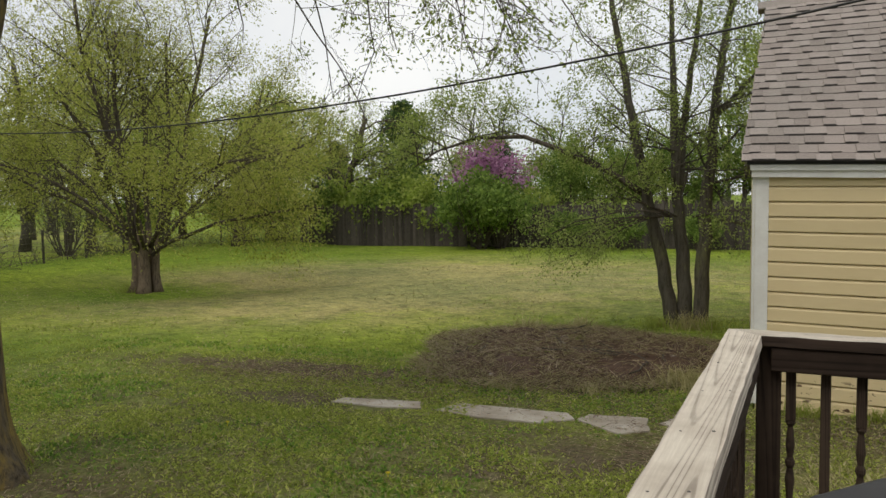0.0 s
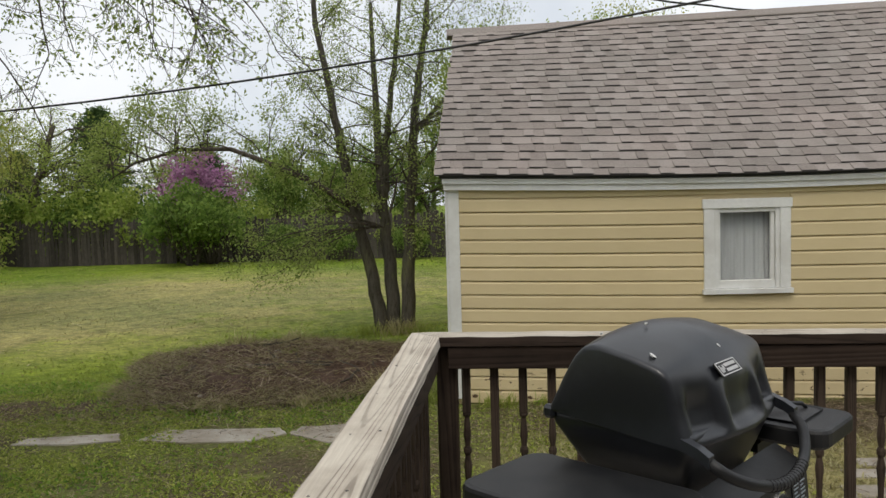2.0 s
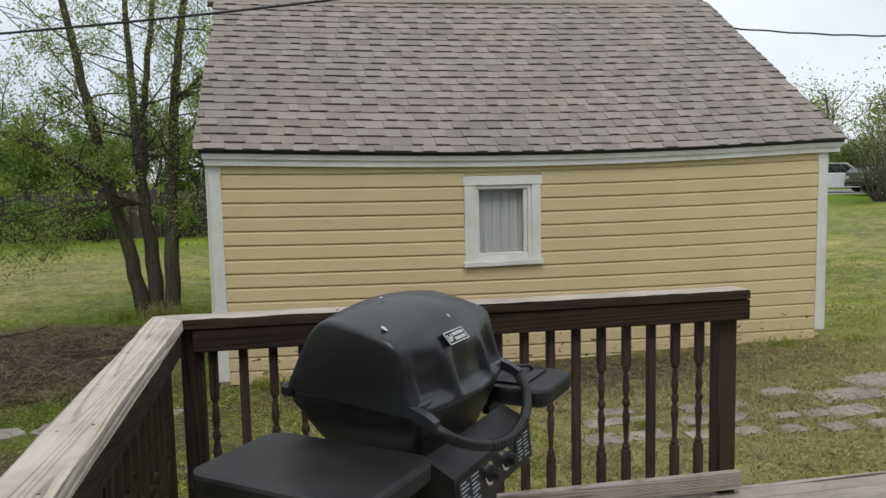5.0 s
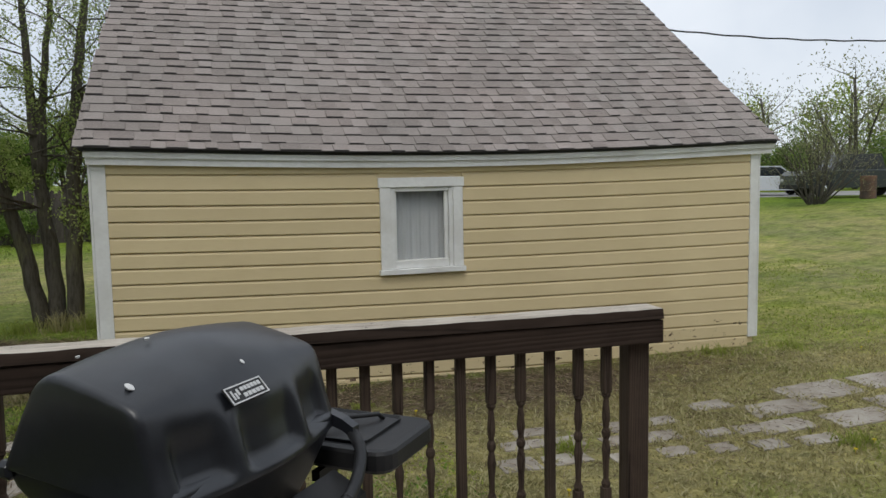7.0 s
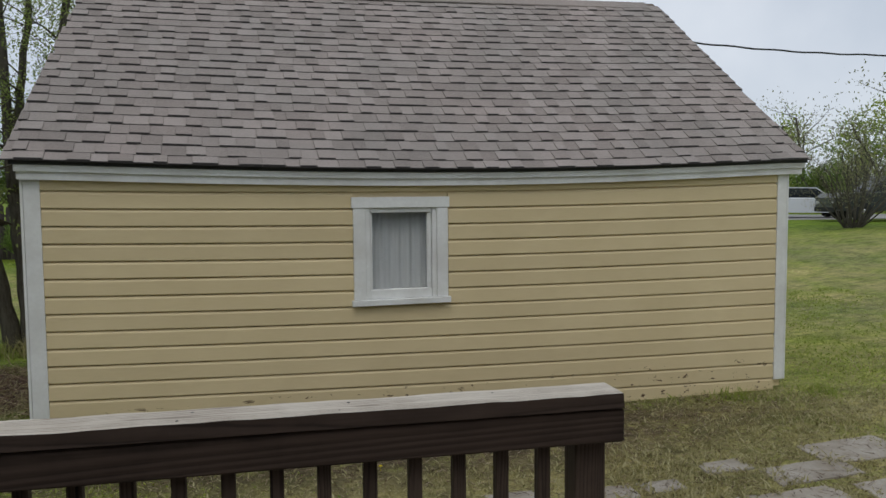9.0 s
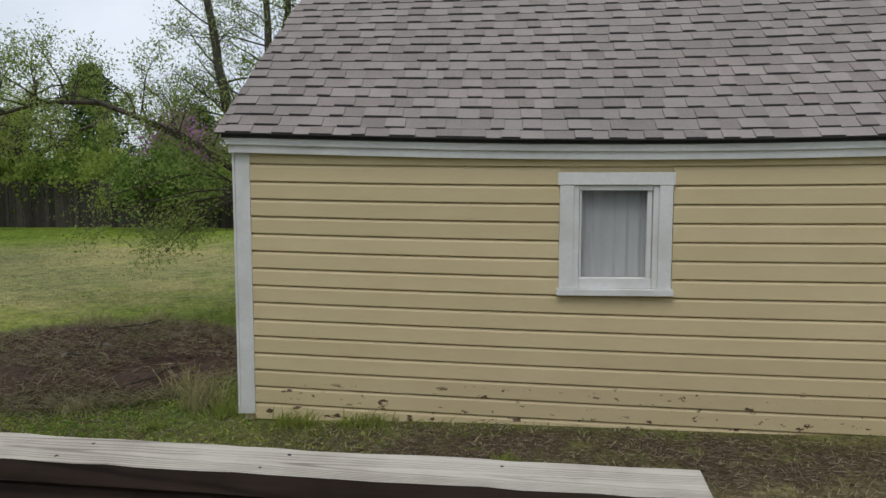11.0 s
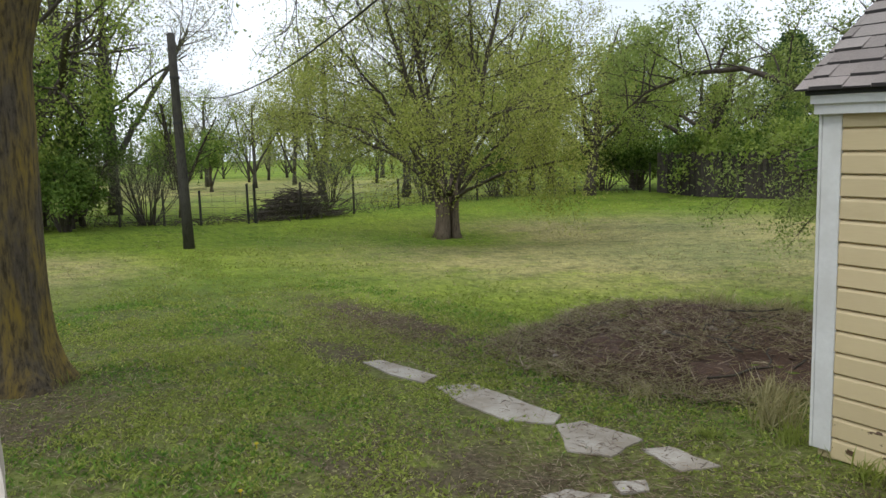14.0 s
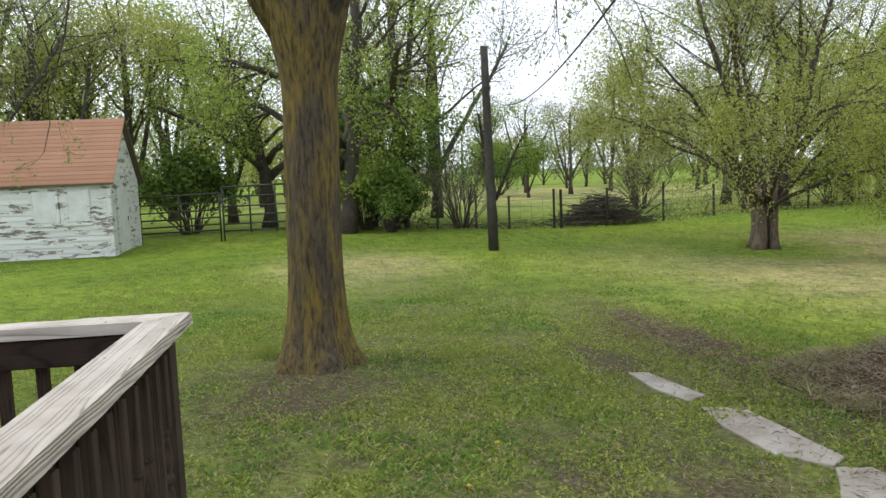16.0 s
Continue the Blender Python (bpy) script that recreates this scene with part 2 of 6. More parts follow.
def peeling_white():
    m, nt, b = nodes_of("peeling_white_paint")
    fl = noise_node(nt, world_coords(nt, (1, 0.8, 3.5)), 2.1, 6, 0.72)
    worn = ramp_node(nt, noise_node(nt, world_coords(nt, (4, 4, 30)), 2.0, 4, 0.6), [(0.3, (0.16, 0.13, 0.10)), (0.7, (0.33, 0.29, 0.24))])
    col = mix_node(nt, ramp_node(nt, fl, [(0.545, (0, 0, 0)), (0.57, (1, 1, 1))]), (0.74, 0.74, 0.70), worn)
    v = ramp_node(nt, per_piece(nt), [(0, (0.9, 0.9, 0.9)), (1, (1.05, 1.05, 1.05))])
    col = mix_node(nt, 1.0, col, v, 'MULTIPLY')
    nt.links.new(col, b.inputs["Base Color"])
    b.inputs["Roughness"].default_value = 0.8
    bump_node(nt, b, fl, 0.4, 0.01)
    return m


def shingle_material(name, a, c, d, island):
    m, nt, b = nodes_of(name)
    grit = noise_node(nt, world_coords(nt), 260, 3, 0.8)
    patch = noise_node(nt, world_coords(nt), 0.9, 4, 0.6)
    col = ramp_node(nt, per_piece(nt, island), [(0.0, a), (0.45, c), (1.0, d)])
    col = mix_node(nt, 0.55, col, ramp_node(nt, grit, [(0.3, tuple(x * 0.55 for x in a)), (0.72, tuple(x * 1.35 for x in d))]))
    col = mix_node(nt, 1.0, col, ramp_node(nt, patch, [(0.3, (0.86, 0.88, 0.88)), (0.7, (1.08, 1.04, 1.04))]), 'MULTIPLY')
    nt.links.new(col, b.inputs["Base Color"])
    b.inputs["Roughness"].default_value = 0.95
    b.inputs["Specular IOR Level"].default_value = 0.2
    bump_node(nt, b, grit, 0.7, 0.004)
    return m


def bark_material(name, light, dark, moss, moss_amount):
    m, nt, b = nodes_of(name)
    vec = world_coords(nt, (1, 1, 0.16))
    ridge = noise_node(nt, vec, 26, 5, 0.7)
    fine = noise_node(nt, world_coords(nt), 70, 4, 0.7)
    col = ramp_node(nt, ridge, [(0.34, dark), (0.52, light), (0.75, tuple(min(1, c * 1.3) for c in light))])
    col = mix_node(nt, 0.3, col, ramp_node(nt, fine, [(0.3, dark), (0.7, light)]))
    if moss_amount:
        ml = noise_node(nt, world_coords(nt, (1, 1, 0.35)), 3.0, 4, 0.7)
        f = ramp_node(nt, ml, [(0.62 - moss_amount, (0, 0, 0)), (0.72 - moss_amount * 0.6, (0.8, 0.8, 0.8))])
        ridge_f = ramp_node(nt, ridge, [(0.4, (0.2, 0.2, 0.2)), (0.6, (1, 1, 1))])
        col = mix_node(nt, mix_node(nt, 1.0, f, ridge_f, 'MULTIPLY'), col, moss)
    nt.links.new(col, b.inputs["Base Color"])
    b.inputs["Roughness"].default_value = 0.95
    b.inputs["Specular IOR Level"].default_value = 0.15
    bump_node(nt, b, ridge, 1.0, 0.03)
    return m


def glass_material():
    m, nt, b = nodes_of("window_glass")
    b.inputs["Base Color"].default_value = (0.95, 0.97, 0.97, 1)
    b.inputs["Roughness"].default_value = 0.02
    b.inputs["Transmission Weight"].default_value = 1.0
    b.inputs["IOR"].default_value = 1.45
    return m


M_LAWN = lawn_material()
M_SIDING = siding_material()
M_WHITE = surface("white_trim_paint", (0.72, 0.72, 0.70), (0.80, 0.80, 0.78), (0.64, 0.63, 0.60), fine=30, coarse=2.2, rough=0.55, bump=0.15)
M_GAP_PLATE = surface("dark_gap_and_plate", (0.012, 0.012, 0.013), (0.03, 0.03, 0.03), rough=0.6)
M_SHINGLE = shingle_material("brown_shingle", (0.180, 0.154, 0.137), (0.272, 0.238, 0.215), (0.385, 0.345, 0.317), False)
M_SHINGLE_J = shingle_material("brown_shingle_field", (0.180, 0.154, 0.137), (0.272, 0.238, 0.215), (0.385, 0.345, 0.317), True)
# cut asphalt edge, coloured near black to draw the shadow under each course
M_BUTT_SHADE = surface("shingle_butt_shade", (0.022, 0.020, 0.019), (0.045, 0.040, 0.038), rough=0.95)
M_DECK = surface("roof_boarding", (0.10, 0.08, 0.06), (0.16, 0.13, 0.10), rough=0.9)
M_GLASS = glass_material()
M_CURTAIN = surface("sheer_curtain", (0.40, 0.41, 0.42), (0.52, 0.53, 0.54), fine=180, rough=0.9, bump=0.2, dist=0.002)
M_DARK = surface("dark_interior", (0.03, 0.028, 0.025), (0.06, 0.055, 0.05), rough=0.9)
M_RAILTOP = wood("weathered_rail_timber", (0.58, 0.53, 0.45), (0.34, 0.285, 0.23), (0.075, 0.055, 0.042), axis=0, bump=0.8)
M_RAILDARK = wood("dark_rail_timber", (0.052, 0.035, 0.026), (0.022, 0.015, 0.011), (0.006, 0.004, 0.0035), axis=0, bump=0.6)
M_SPINDLE = wood("dark_spindle_timber", (0.080, 0.057, 0.042), (0.036, 0.025, 0.019), (0.010, 0.007, 0.006), axis=2, bump=0.6)
M_DECKBOARD = wood("grey_deck_timber", (0.44, 0.40, 0.35), (0.25, 0.21, 0.17), (0.07, 0.05, 0.04), axis=0, bump=0.7)
# third tone is a dusty blue-grey that puts sky sheen into the enamel
M_GRILL = surface("black_grill_enamel", (0.006, 0.007, 0.010), (0.012, 0.0135, 0.018), (0.022, 0.025, 0.031), fine=320, coarse=5, rough=0.36, bump=0.12, dist=0.001, spec=0.75)
M_PLASTIC = surface("black_moulded_plastic", (0.009, 0.0095, 0.011), (0.016, 0.0165, 0.018), (0.026, 0.026, 0.027), fine=420, coarse=6, rough=0.48, bump=0.25, dist=0.001, spec=0.4)
M_BADGE = surface("pale_badge", (0.60, 0.60, 0.60), (0.7, 0.7, 0.7), rough=0.4, bump=0)
M_LABEL = surface("label_print", (0.40, 0.48, 0.55), (0.5, 0.56, 0.62), rough=0.6, bump=0)
M_CHROME = surface("chrome", (0.7, 0.7, 0.7), (0.8, 0.8, 0.8), rough=0.2, metal=1.0, bump=0)
M_STONE = surface("concrete_paver", (0.32, 0.29, 0.245), (0.42, 0.385, 0.33), (0.25, 0.215, 0.17), fine=45, coarse=3, rough=0.95, bump=0.5, dist=0.006, vary=0.07)
M_SOIL = surface("bed_soil", (0.038, 0.022, 0.015), (0.15, 0.090, 0.058), (0.066, 0.036, 0.023), fine=20, coarse=1.2, rough=1.0, bump=1.0, dist=0.04)
M_STALK = leafy("dead_stalks", (0.060, 0.034, 0.022), (0.20, 0.135, 0.088), (0.50, 0.41, 0.29), 0.1)
M_BARK_BIG = bark_material("furrowed_bark", (0.135, 0.112, 0.080), (0.026, 0.020, 0.015), (0.30, 0.21, 0.035), 0.23)
M_BARK_GREY = bark_material("grey_bark", (0.115, 0.105, 0.085), (0.038, 0.033, 0.026), (0.16, 0.16, 0.08), 0.05)
M_BARK_DARK = bark_material("dark_bark", (0.11, 0.092, 0.075), (0.034, 0.028, 0.023), (0.12, 0.12, 0.06), 0.02)
M_STUMP = bark_material("split_bark", (0.20, 0.155, 0.115), (0.05, 0.035, 0.028), (0.1, 0.1, 0.05), 0.0)
M_LEAF_SPRING = leafy("spring_leaves", (0.20, 0.28, 0.045), (0.32, 0.41, 0.075), (0.45, 0.51, 0.14), 0.55)
M_LEAF_OLIVE = leafy("olive_young_leaves", (0.19, 0.26, 0.065), (0.28, 0.36, 0.09), (0.40, 0.46, 0.16), 0.55)
M_LEAF_YELLOW = leafy("yellow_green_leaves", (0.25, 0.285, 0.055), (0.38, 0.42, 0.09), (0.52, 0.52, 0.17), 0.52)
M_LEAF_MID = leafy("mid_green_leaves", (0.08, 0.14, 0.026), (0.16, 0.25, 0.05), (0.28, 0.38, 0.09), 0.5)
M_LEAF_DARK = leafy("conifer_needles", (0.06, 0.105, 0.035), (0.09, 0.155, 0.05), (0.13, 0.2, 0.07), 0.4)
M_LEAF_PINK = leafy("redbud_blossom", (0.30, 0.13, 0.25), (0.42, 0.20, 0.35), (0.52, 0.30, 0.45), 0.4)
M_LEAF_GREY = leafy("budding_twigs", (0.19, 0.20, 0.09), (0.27, 0.28, 0.14), (0.37, 0.36, 0.21), 0.4)
M_GRASS = leafy("grass_blades", (0.27, 0.33, 0.065), (0.31, 0.365, 0.08), (0.35, 0.39, 0.11), 0.6)
M_GRASS_NEAR = leafy("clover_blades", (0.18, 0.235, 0.04), (0.36, 0.435, 0.075), (0.58, 0.60, 0.18), 0.5)
M_CLOVER = leafy("dark_clover", (0.09, 0.18, 0.028), (0.17, 0.30, 0.045), (0.28, 0.42, 0.07), 0.5)
M_GRASS_DRY = leafy("dry_grass_blades", (0.30, 0.275, 0.12), (0.38, 0.345, 0.17), (0.47, 0.43, 0.24), 0.3)
M_FENCE = wood("grey_fence_timber", (0.085, 0.073, 0.064), (0.040, 0.034, 0.030), (0.02, 0.016, 0.014), axis=2, vary=0.4)
M_POLE = wood("old_pole_timber", (0.072, 0.066, 0.056), (0.034, 0.031, 0.026), (0.011, 0.010, 0.009), axis=2)
M_CABLE = surface("black_cable", (0.012, 0.012, 0.012), (0.022, 0.022, 0.022), rough=0.6, bump=0)
M_GATE = surface("dark_green_gate_steel", (0.018, 0.026, 0.020), (0.034, 0.042, 0.034), (0.06, 0.04, 0.03), fine=60, coarse=4, rough=0.6, bump=0.1)
M_WIRE = surface("rusty_wire", (0.10, 0.075, 0.06), (0.17, 0.14, 0.12), rough=0.8, bump=0)
M_STEELPOST = surface("black_steel_post", (0.014, 0.014, 0.014), (0.03, 0.03, 0.03), rough=0.6, bump=0)
M_PEEL = peeling_white()
M_REDROOF = shingle_material("red_brown_shingle", (0.31, 0.155, 0.085), (0.37, 0.20, 0.12), (0.43, 0.25, 0.16), False)
M_HOUSE = surface("house_plain_wall", (0.13, 0.12, 0.105), (0.18, 0.165, 0.145), fine=20, rough=0.8)
M_CARWHITE = surface("silver_car_paint", (0.60, 0.62, 0.65), (0.66, 0.68, 0.70), rough=0.25, bump=0)
M_CARDARK = surface("dark_truck_paint", (0.020, 0.024, 0.024), (0.03, 0.035, 0.034), rough=0.3, bump=0)
M_CARGLASS = surface("dark_car_glass", (0.015, 0.018, 0.02), (0.02, 0.024, 0.027), rough=0.1, bump=0)
M_TYRE = surface("tyre_rubber", (0.014, 0.014, 0.014), (0.022, 0.022, 0.022), rough=0.9)
M_ASPHALT = surface("pale_drive", (0.26, 0.25, 0.24), (0.34, 0.33, 0.31), (0.2, 0.2, 0.19), fine=12, coarse=0.3, rough=0.95)
M_LAMP = surface("lamp_lens", (0.5, 0.5, 0.5), (0.6, 0.6, 0.6), rough=0.15, bump=0)
M_FLOWER = leafy("dandelion_yellow", (0.55, 0.42, 0.02), (0.62, 0.5, 0.03), (0.7, 0.58, 0.06), 0.2)
M_RUST = surface("rusty_barrel", (0.12, 0.065, 0.04), (0.2, 0.11, 0.07), (0.07, 0.05, 0.04), rough=0.85)


# ---- mesh helpers ----
def mesh_from(name, verts, faces, material, smooth=False):
    me = bpy.data.meshes.new(name)
    me.from_pydata([tuple(v) for v in verts], [], [tuple(f) for f in faces])
    me.materials.append(material)
    if smooth:
        me.polygons.foreach_set("use_smooth", [True] * len(me.polygons))
    me.update()
    return me


def mesh_of(name, bm, material, smooth=False):
    me = bpy.data.meshes.new(name)
    bmesh.ops.recalc_face_normals(bm, faces=bm.faces)
    if smooth:
        for f in bm.faces:
            f.smooth = True
    bm.to_mesh(me)
    bm.free()
    me.materials.append(material)
    return me


def hang(name, me, parent, label="", m=None):
    ob = new(name, me)
    ob.parent = parent
    if m is not None:
        ob.matrix_basis = m
    if label:
        ob["label"] = label
    return ob


def part(name, bm, material, parent, label="", smooth=False):
    return hang(name, mesh_of(name, bm, material, smooth), parent, label)


def thing(name, label, category, m=None, group="", kind=""):
    ob = new(name)
    ob.empty_display_size = 0.1
    if m is not None:
        ob.matrix_basis = m
    return tagged(ob, label, category, group, kind)


def box(x0, x1, y0, y1, z0, z1, bevel=0.0, bm=None):
    bm = bm or bmesh.new()
    r = bmesh.ops.create_cube(bm, size=1.0)
    for v in r["verts"]:
        v.co = Vector(((x0 + x1) / 2 + v.co.x * (x1 - x0), (y0 + y1) / 2 + v.co.y * (y1 - y0), (z0 + z1) / 2 + v.co.z * (z1 - z0)))
    if bevel:
        bmesh.ops.bevel(bm, geom=list({e for v in r["verts"] for e in v.link_edges}), offset=bevel, segments=1, affect='EDGES')
    return bm


def prism(profile, x0, x1, bm=None):
    """A profile of (y, z) points drawn out along x."""
    bm = bm or bmesh.new()
    a = [bm.verts.new((x0, y, z)) for y, z in profile]
    b = [bm.verts.new((x1, y, z)) for y, z in profile]
    bm.faces.new(a)
    bm.faces.new(b[::-1])
    n = len(a)
    for i in range(n):
        bm.faces.new((a[i], b[i], b[(i + 1) % n], a[(i + 1) % n]))
    return bm


def lathe(profile, sides=10, bm=None, centre=(0, 0)):
    """Turned shape about the z axis from (radius, z) rows."""
    bm = bm or bmesh.new()
    rings = []
    for r, z in profile:
        rings.append([bm.verts.new((centre[0] + r * math.cos(TAU * i / sides), centre[1] + r * math.sin(TAU * i / sides), z)) for i in range(sides)])
    for a, b in zip(rings, rings[1:]):
        for i in range(sides):
            bm.faces.new((a[i], a[(i + 1) % sides], b[(i + 1) % sides], b[i]))
    bm.faces.new(rings[0][::-1])
    bm.faces.new(rings[-1])
    return bm


def tube_into(verts, faces, pts, radii, sides=5, caps=True):
    """Adds a tapered tube along pts to the lists."""
    base = len(verts)
    n = len(pts)
    for i, (p, r) in enumerate(zip(pts, radii)):
        d = (pts[min(i + 1, n - 1)] - pts[max(i - 1, 0)])
        d = d.normalized() if d.length > 1e-9 else Vector((0, 0, 1))
        u = d.cross(Vector((0.31, 0.95, 0.11)))
        u = u.normalized() if u.length > 1e-6 else Vector((1, 0, 0))
        w = d.cross(u)
        for k in range(sides):
            a = TAU * k / sides
            verts.append(p + u * (r * math.cos(a)) + w * (r * math.sin(a)))
    for i in range(n - 1):
        for k in range(sides):
            a, b = base + i * sides + k, base + i * sides + (k + 1) % sides
            faces.append((a, b, b + sides, a + sides))
    if caps:
        faces.append(tuple(base + k for k in range(sides))[::-1])
        faces.append(tuple(base + (n - 1) * sides + k for k in range(sides)))


def tube_mesh(name, pts, radius, material, sides=8):
    v, f = [], []
    pts = [Vector(p) for p in pts]
    tube_into(v, f, pts, [radius] * len(pts), sides)
    return mesh_from(name, v, f, material, True)


def leaf_mesh(name, centres, size, material, rng, flat=0.0, slim=0.5, droop=0.0):
    """Many small folded leaves, each four corners and two faces."""
    n = len(centres)
    c = np.array([tuple(p) for p in centres], dtype=float).reshape(-1, 3)
    ax = rng.normal(size=(n, 3))
    ax[:, 2] = ax[:, 2] * (1 - flat) - droop
    ax /= np.linalg.norm(ax, axis=1)[:, None] + 1e-9
    ot = rng.normal(size=(n, 3))
    sd = np.cross(ax, ot)
    sd /= np.linalg.norm(sd, axis=1)[:, None] + 1e-9
    nn = np.cross(ax, sd)
    s = size * rng.uniform(0.6, 1.3, size=(n, 1))
    v = np.empty((n, 4, 3))
    v[:, 0] = c
    v[:, 1] = c + ax * s * 0.5 + sd * s * slim * 0.5 + nn * s * 0.12
    v[:, 2] = c + ax * s
    v[:, 3] = c + ax * s * 0.5 - sd * s * slim * 0.5 + nn * s * 0.12
    i = np.arange(n)[:, None] * 4
    f = np.concatenate([i + np.array([[0, 1, 2]]), i + np.array([[0, 2, 3]])], axis=1).reshape(-1, 3)
    me = bpy.data.meshes.new(name)
    me.vertices.add(n * 4)
    me.vertices.foreach_set("co", v.reshape(-1))
    me.loops.add(n * 6)
    me.polygons.add(n * 2)
    me.loops.foreach_set("vertex_index", f.reshape(-1).astype(np.int32))
    me.polygons.foreach_set("loop_start", np.arange(0, n * 6, 3, dtype=np.int32))
    me.materials.append(material)
    me.update(calc_edges=True)
    return me


def smoothstep(a, b, x):
    t = min(1.0, max(0.0, (x - a) / (b - a)))
    return t * t * (3 - 2 * t)


def gz(x, y):
    """Height of the ground."""
    dip = 0.33 * math.exp(-((x + 15.2) ** 2 + (y - 8.3) ** 2) / 50.0) + 0.12 * smoothstep(9, 18, y)
    rise = 0.16 * smoothstep(-18.0, -21.0, x) + 1.05 * smoothstep(10, 27, x) * smoothstep(-4, 14, y)
    rise -= 0.05 * smoothstep(3, 8, x) * (1 - smoothstep(8, 14, x))
    wob = 0.035 * noise.noise((x * 0.35, y * 0.35, 0.0)) if abs(x) < 60 and abs(y) < 60 else 0.0
    return -0.08 - dip + rise + wob


# ---- ground: one sheet out to the horizon ----
def ground_lines(lo, hi, step):
    near = list(np.arange(lo, hi + 1e-6, step))
    out, d = [], step
    p, q = lo, hi
    while d < 400:
        d *= 1.45
        p -= d
        q += d
        out.append((p, q))
    return [a for a, _ in out[::-1]] + near + [b for _, b in out]


gx, gy = ground_lines(-30.0, 30.0, 0.4), ground_lines(-12.0, 28.0, 0.4)
gv = [(x, y, gz(x, y)) for y in gy for x in gx]
nx = len(gx)
gf = [(j * nx + i, j * nx + i + 1, (j + 1) * nx + i + 1, (j + 1) * nx + i) for j in range(len(gy) - 1) for i in range(nx - 1)]
ground = new("ground", mesh_from("ground", gv, gf, M_LAWN, True))
tagged(ground, "patchy spring lawn with clover, dry straw and bare soil", "lawn", kind="structure")

# ---- yellow shed ----
SHED_L, SHED_D = 7.4, 5.8
EXPOSE = 0.1435


def eave_z(x):
    s = x / SHED_L
    return 2.352 + 0.048 * s - 0.085 * math.sin(math.pi * min(1, max(0, s)))


def ridge_z(x):
    return 4.49 + 0.26 * x / SHED_L - 0.03 * math.sin(math.pi * min(1, max(0, x / SHED_L)))


shed = thing("garden_shed", "pale yellow lap-sided shed with white trim and brown shingle roof", "shed")


def board_profile(z, h=EXPOSE):
    """Drop siding: a flat face with a coved upper edge and a shadow lip below."""
    return [(0.0, z), (-0.022, z - 0.001), (-0.026, z + 0.004), (-0.022, z + h - 0.032), (-0.012, z + h - 0.014), (-0.003, z + h - 0.0065), (0.0, z + h - 0.0065)]


def board_line(x, j):
    """Height of the j-th joint of the settled front wall, counted down from the eave."""
    return 1.958 - 0.0225 * x + 0.00349 * x * x - j * (0.1440 + 0.00155 * x + 0.00018 * x * x)


def bent_board(j, x0, x1):
    """One front board, following the joints above and below it."""
    bm = bmesh.new()
    n = max(2, int((x1 - x0) / 0.5))
    rows = []
    for i in range(n + 1):
        x = x0 + (x1 - x0) * i / n
        z = board_line(x, j)
        rows.append([bm.verts.new((x, p, q)) for p, q in board_profile(z, board_line(x, j - 1) - z)])
    for a, b in zip(rows, rows[1:]):
        for k in range(7):
            bm.faces.new((a[k], b[k], b[(k + 1) % 7], a[(k + 1) % 7]))
    bm.faces.new(rows[0])
    bm.faces.new(rows[-1][::-1])
    return bm


WX0, WX1, WZ0, WZ1 = 2.745, 3.455, 1.065, 1.925
front = hang("wall_front", mesh_of("wall_front", (lambda bm: (box(0.0, WX0, 0.0, 0.09, -0.1, 2.2, bm=bm), box(WX1, SHED_L, 0.0, 0.09, -0.1, 2.2, bm=bm),
             box(WX0, WX1, 0.0, 0.09, -0.1, WZ0, bm=bm), box(WX0, WX1, 0.0, 0.09, WZ1, 2.2, bm=bm))[3])(bmesh.new()), M_SIDING), shed)
for j in range(-1, 15):
    spans = [(0.10, SHED_L - 0.10)]
    if board_line(3.1, j - 1) > WZ0 - 0.02 and board_line(3.1, j) < WZ1 + 0.06:
        spans = [(0.10, 2.645), (3.552, SHED_L - 0.10)]
    for a, b in spans:
        part("siding_board", bent_board(j, a, b), M_SIDING, front)
for side, m in (("wall_side", pose(0, SHED_D, 0, 0, 0, -90)), ("wall_side", pose(SHED_L, 0, 0, 0, 0, 90)), ("wall_back", pose(SHED_L, SHED_D, 0, 0, 0, 180))):
    length = SHED_L if side == "wall_back" else SHED_D
    bm = bmesh.new()
    if side == "wall_back":
        box(0, length, 0.0, 0.09, -0.1, 2.25, bm=bm)
    else:
        box(0.09, length - 0.09, 0.0, 0.09, -0.1, 2.3, bm=bm)
        prof = [(0.09, 2.301), (length - 0.3, 2.301), (length - 0.09, 2.301), (length / 2, 4.40), (0.3, 2.301 + 0.15)]
        lo = [bm.verts.new((p, 0.24, q)) for p, q in prof]
        hi = [bm.verts.new((p, 0.33, q)) for p, q in prof]
        bm.faces.new(lo)
        bm.faces.new(hi[::-1])
        for i in range(5):
            bm.faces.new((lo[i], hi[i], hi[(i + 1) % 5], lo[(i + 1) % 5]))
    w = part(side, bm, M_SIDING, shed)
    w.matrix_basis = m
    for k in range(30 if side == "wall_side" else 16):
        z = -0.03 + k * EXPOSE
        cut = max(0.0, (z + EXPOSE - 2.3) * (length / 2) / 2.12)
        if length - 2 * cut > 0.4:
            o = part("siding_board", prism(board_profile(z), 0.03 + cut, length - 0.03 - cut), M_SIDING, w)
            if z > 2.25:
                o.location.y = 0.24
# trim
part("corner_board", box(-0.022, 0.10, -0.034, -0.001, -0.02, 2.19, 0.003), M_WHITE, shed, "white corner board")
part("corner_board", box(SHED_L - 0.10, SHED_L + 0.022, -0.034, -0.001, -0.02, 2.23, 0.003), M_WHITE, shed, "white corner board")
part("corner_board", box(-0.046, -0.024, -0.034, 0.09, -0.02, 2.19, 0.003), M_WHITE, shed, "white corner board")
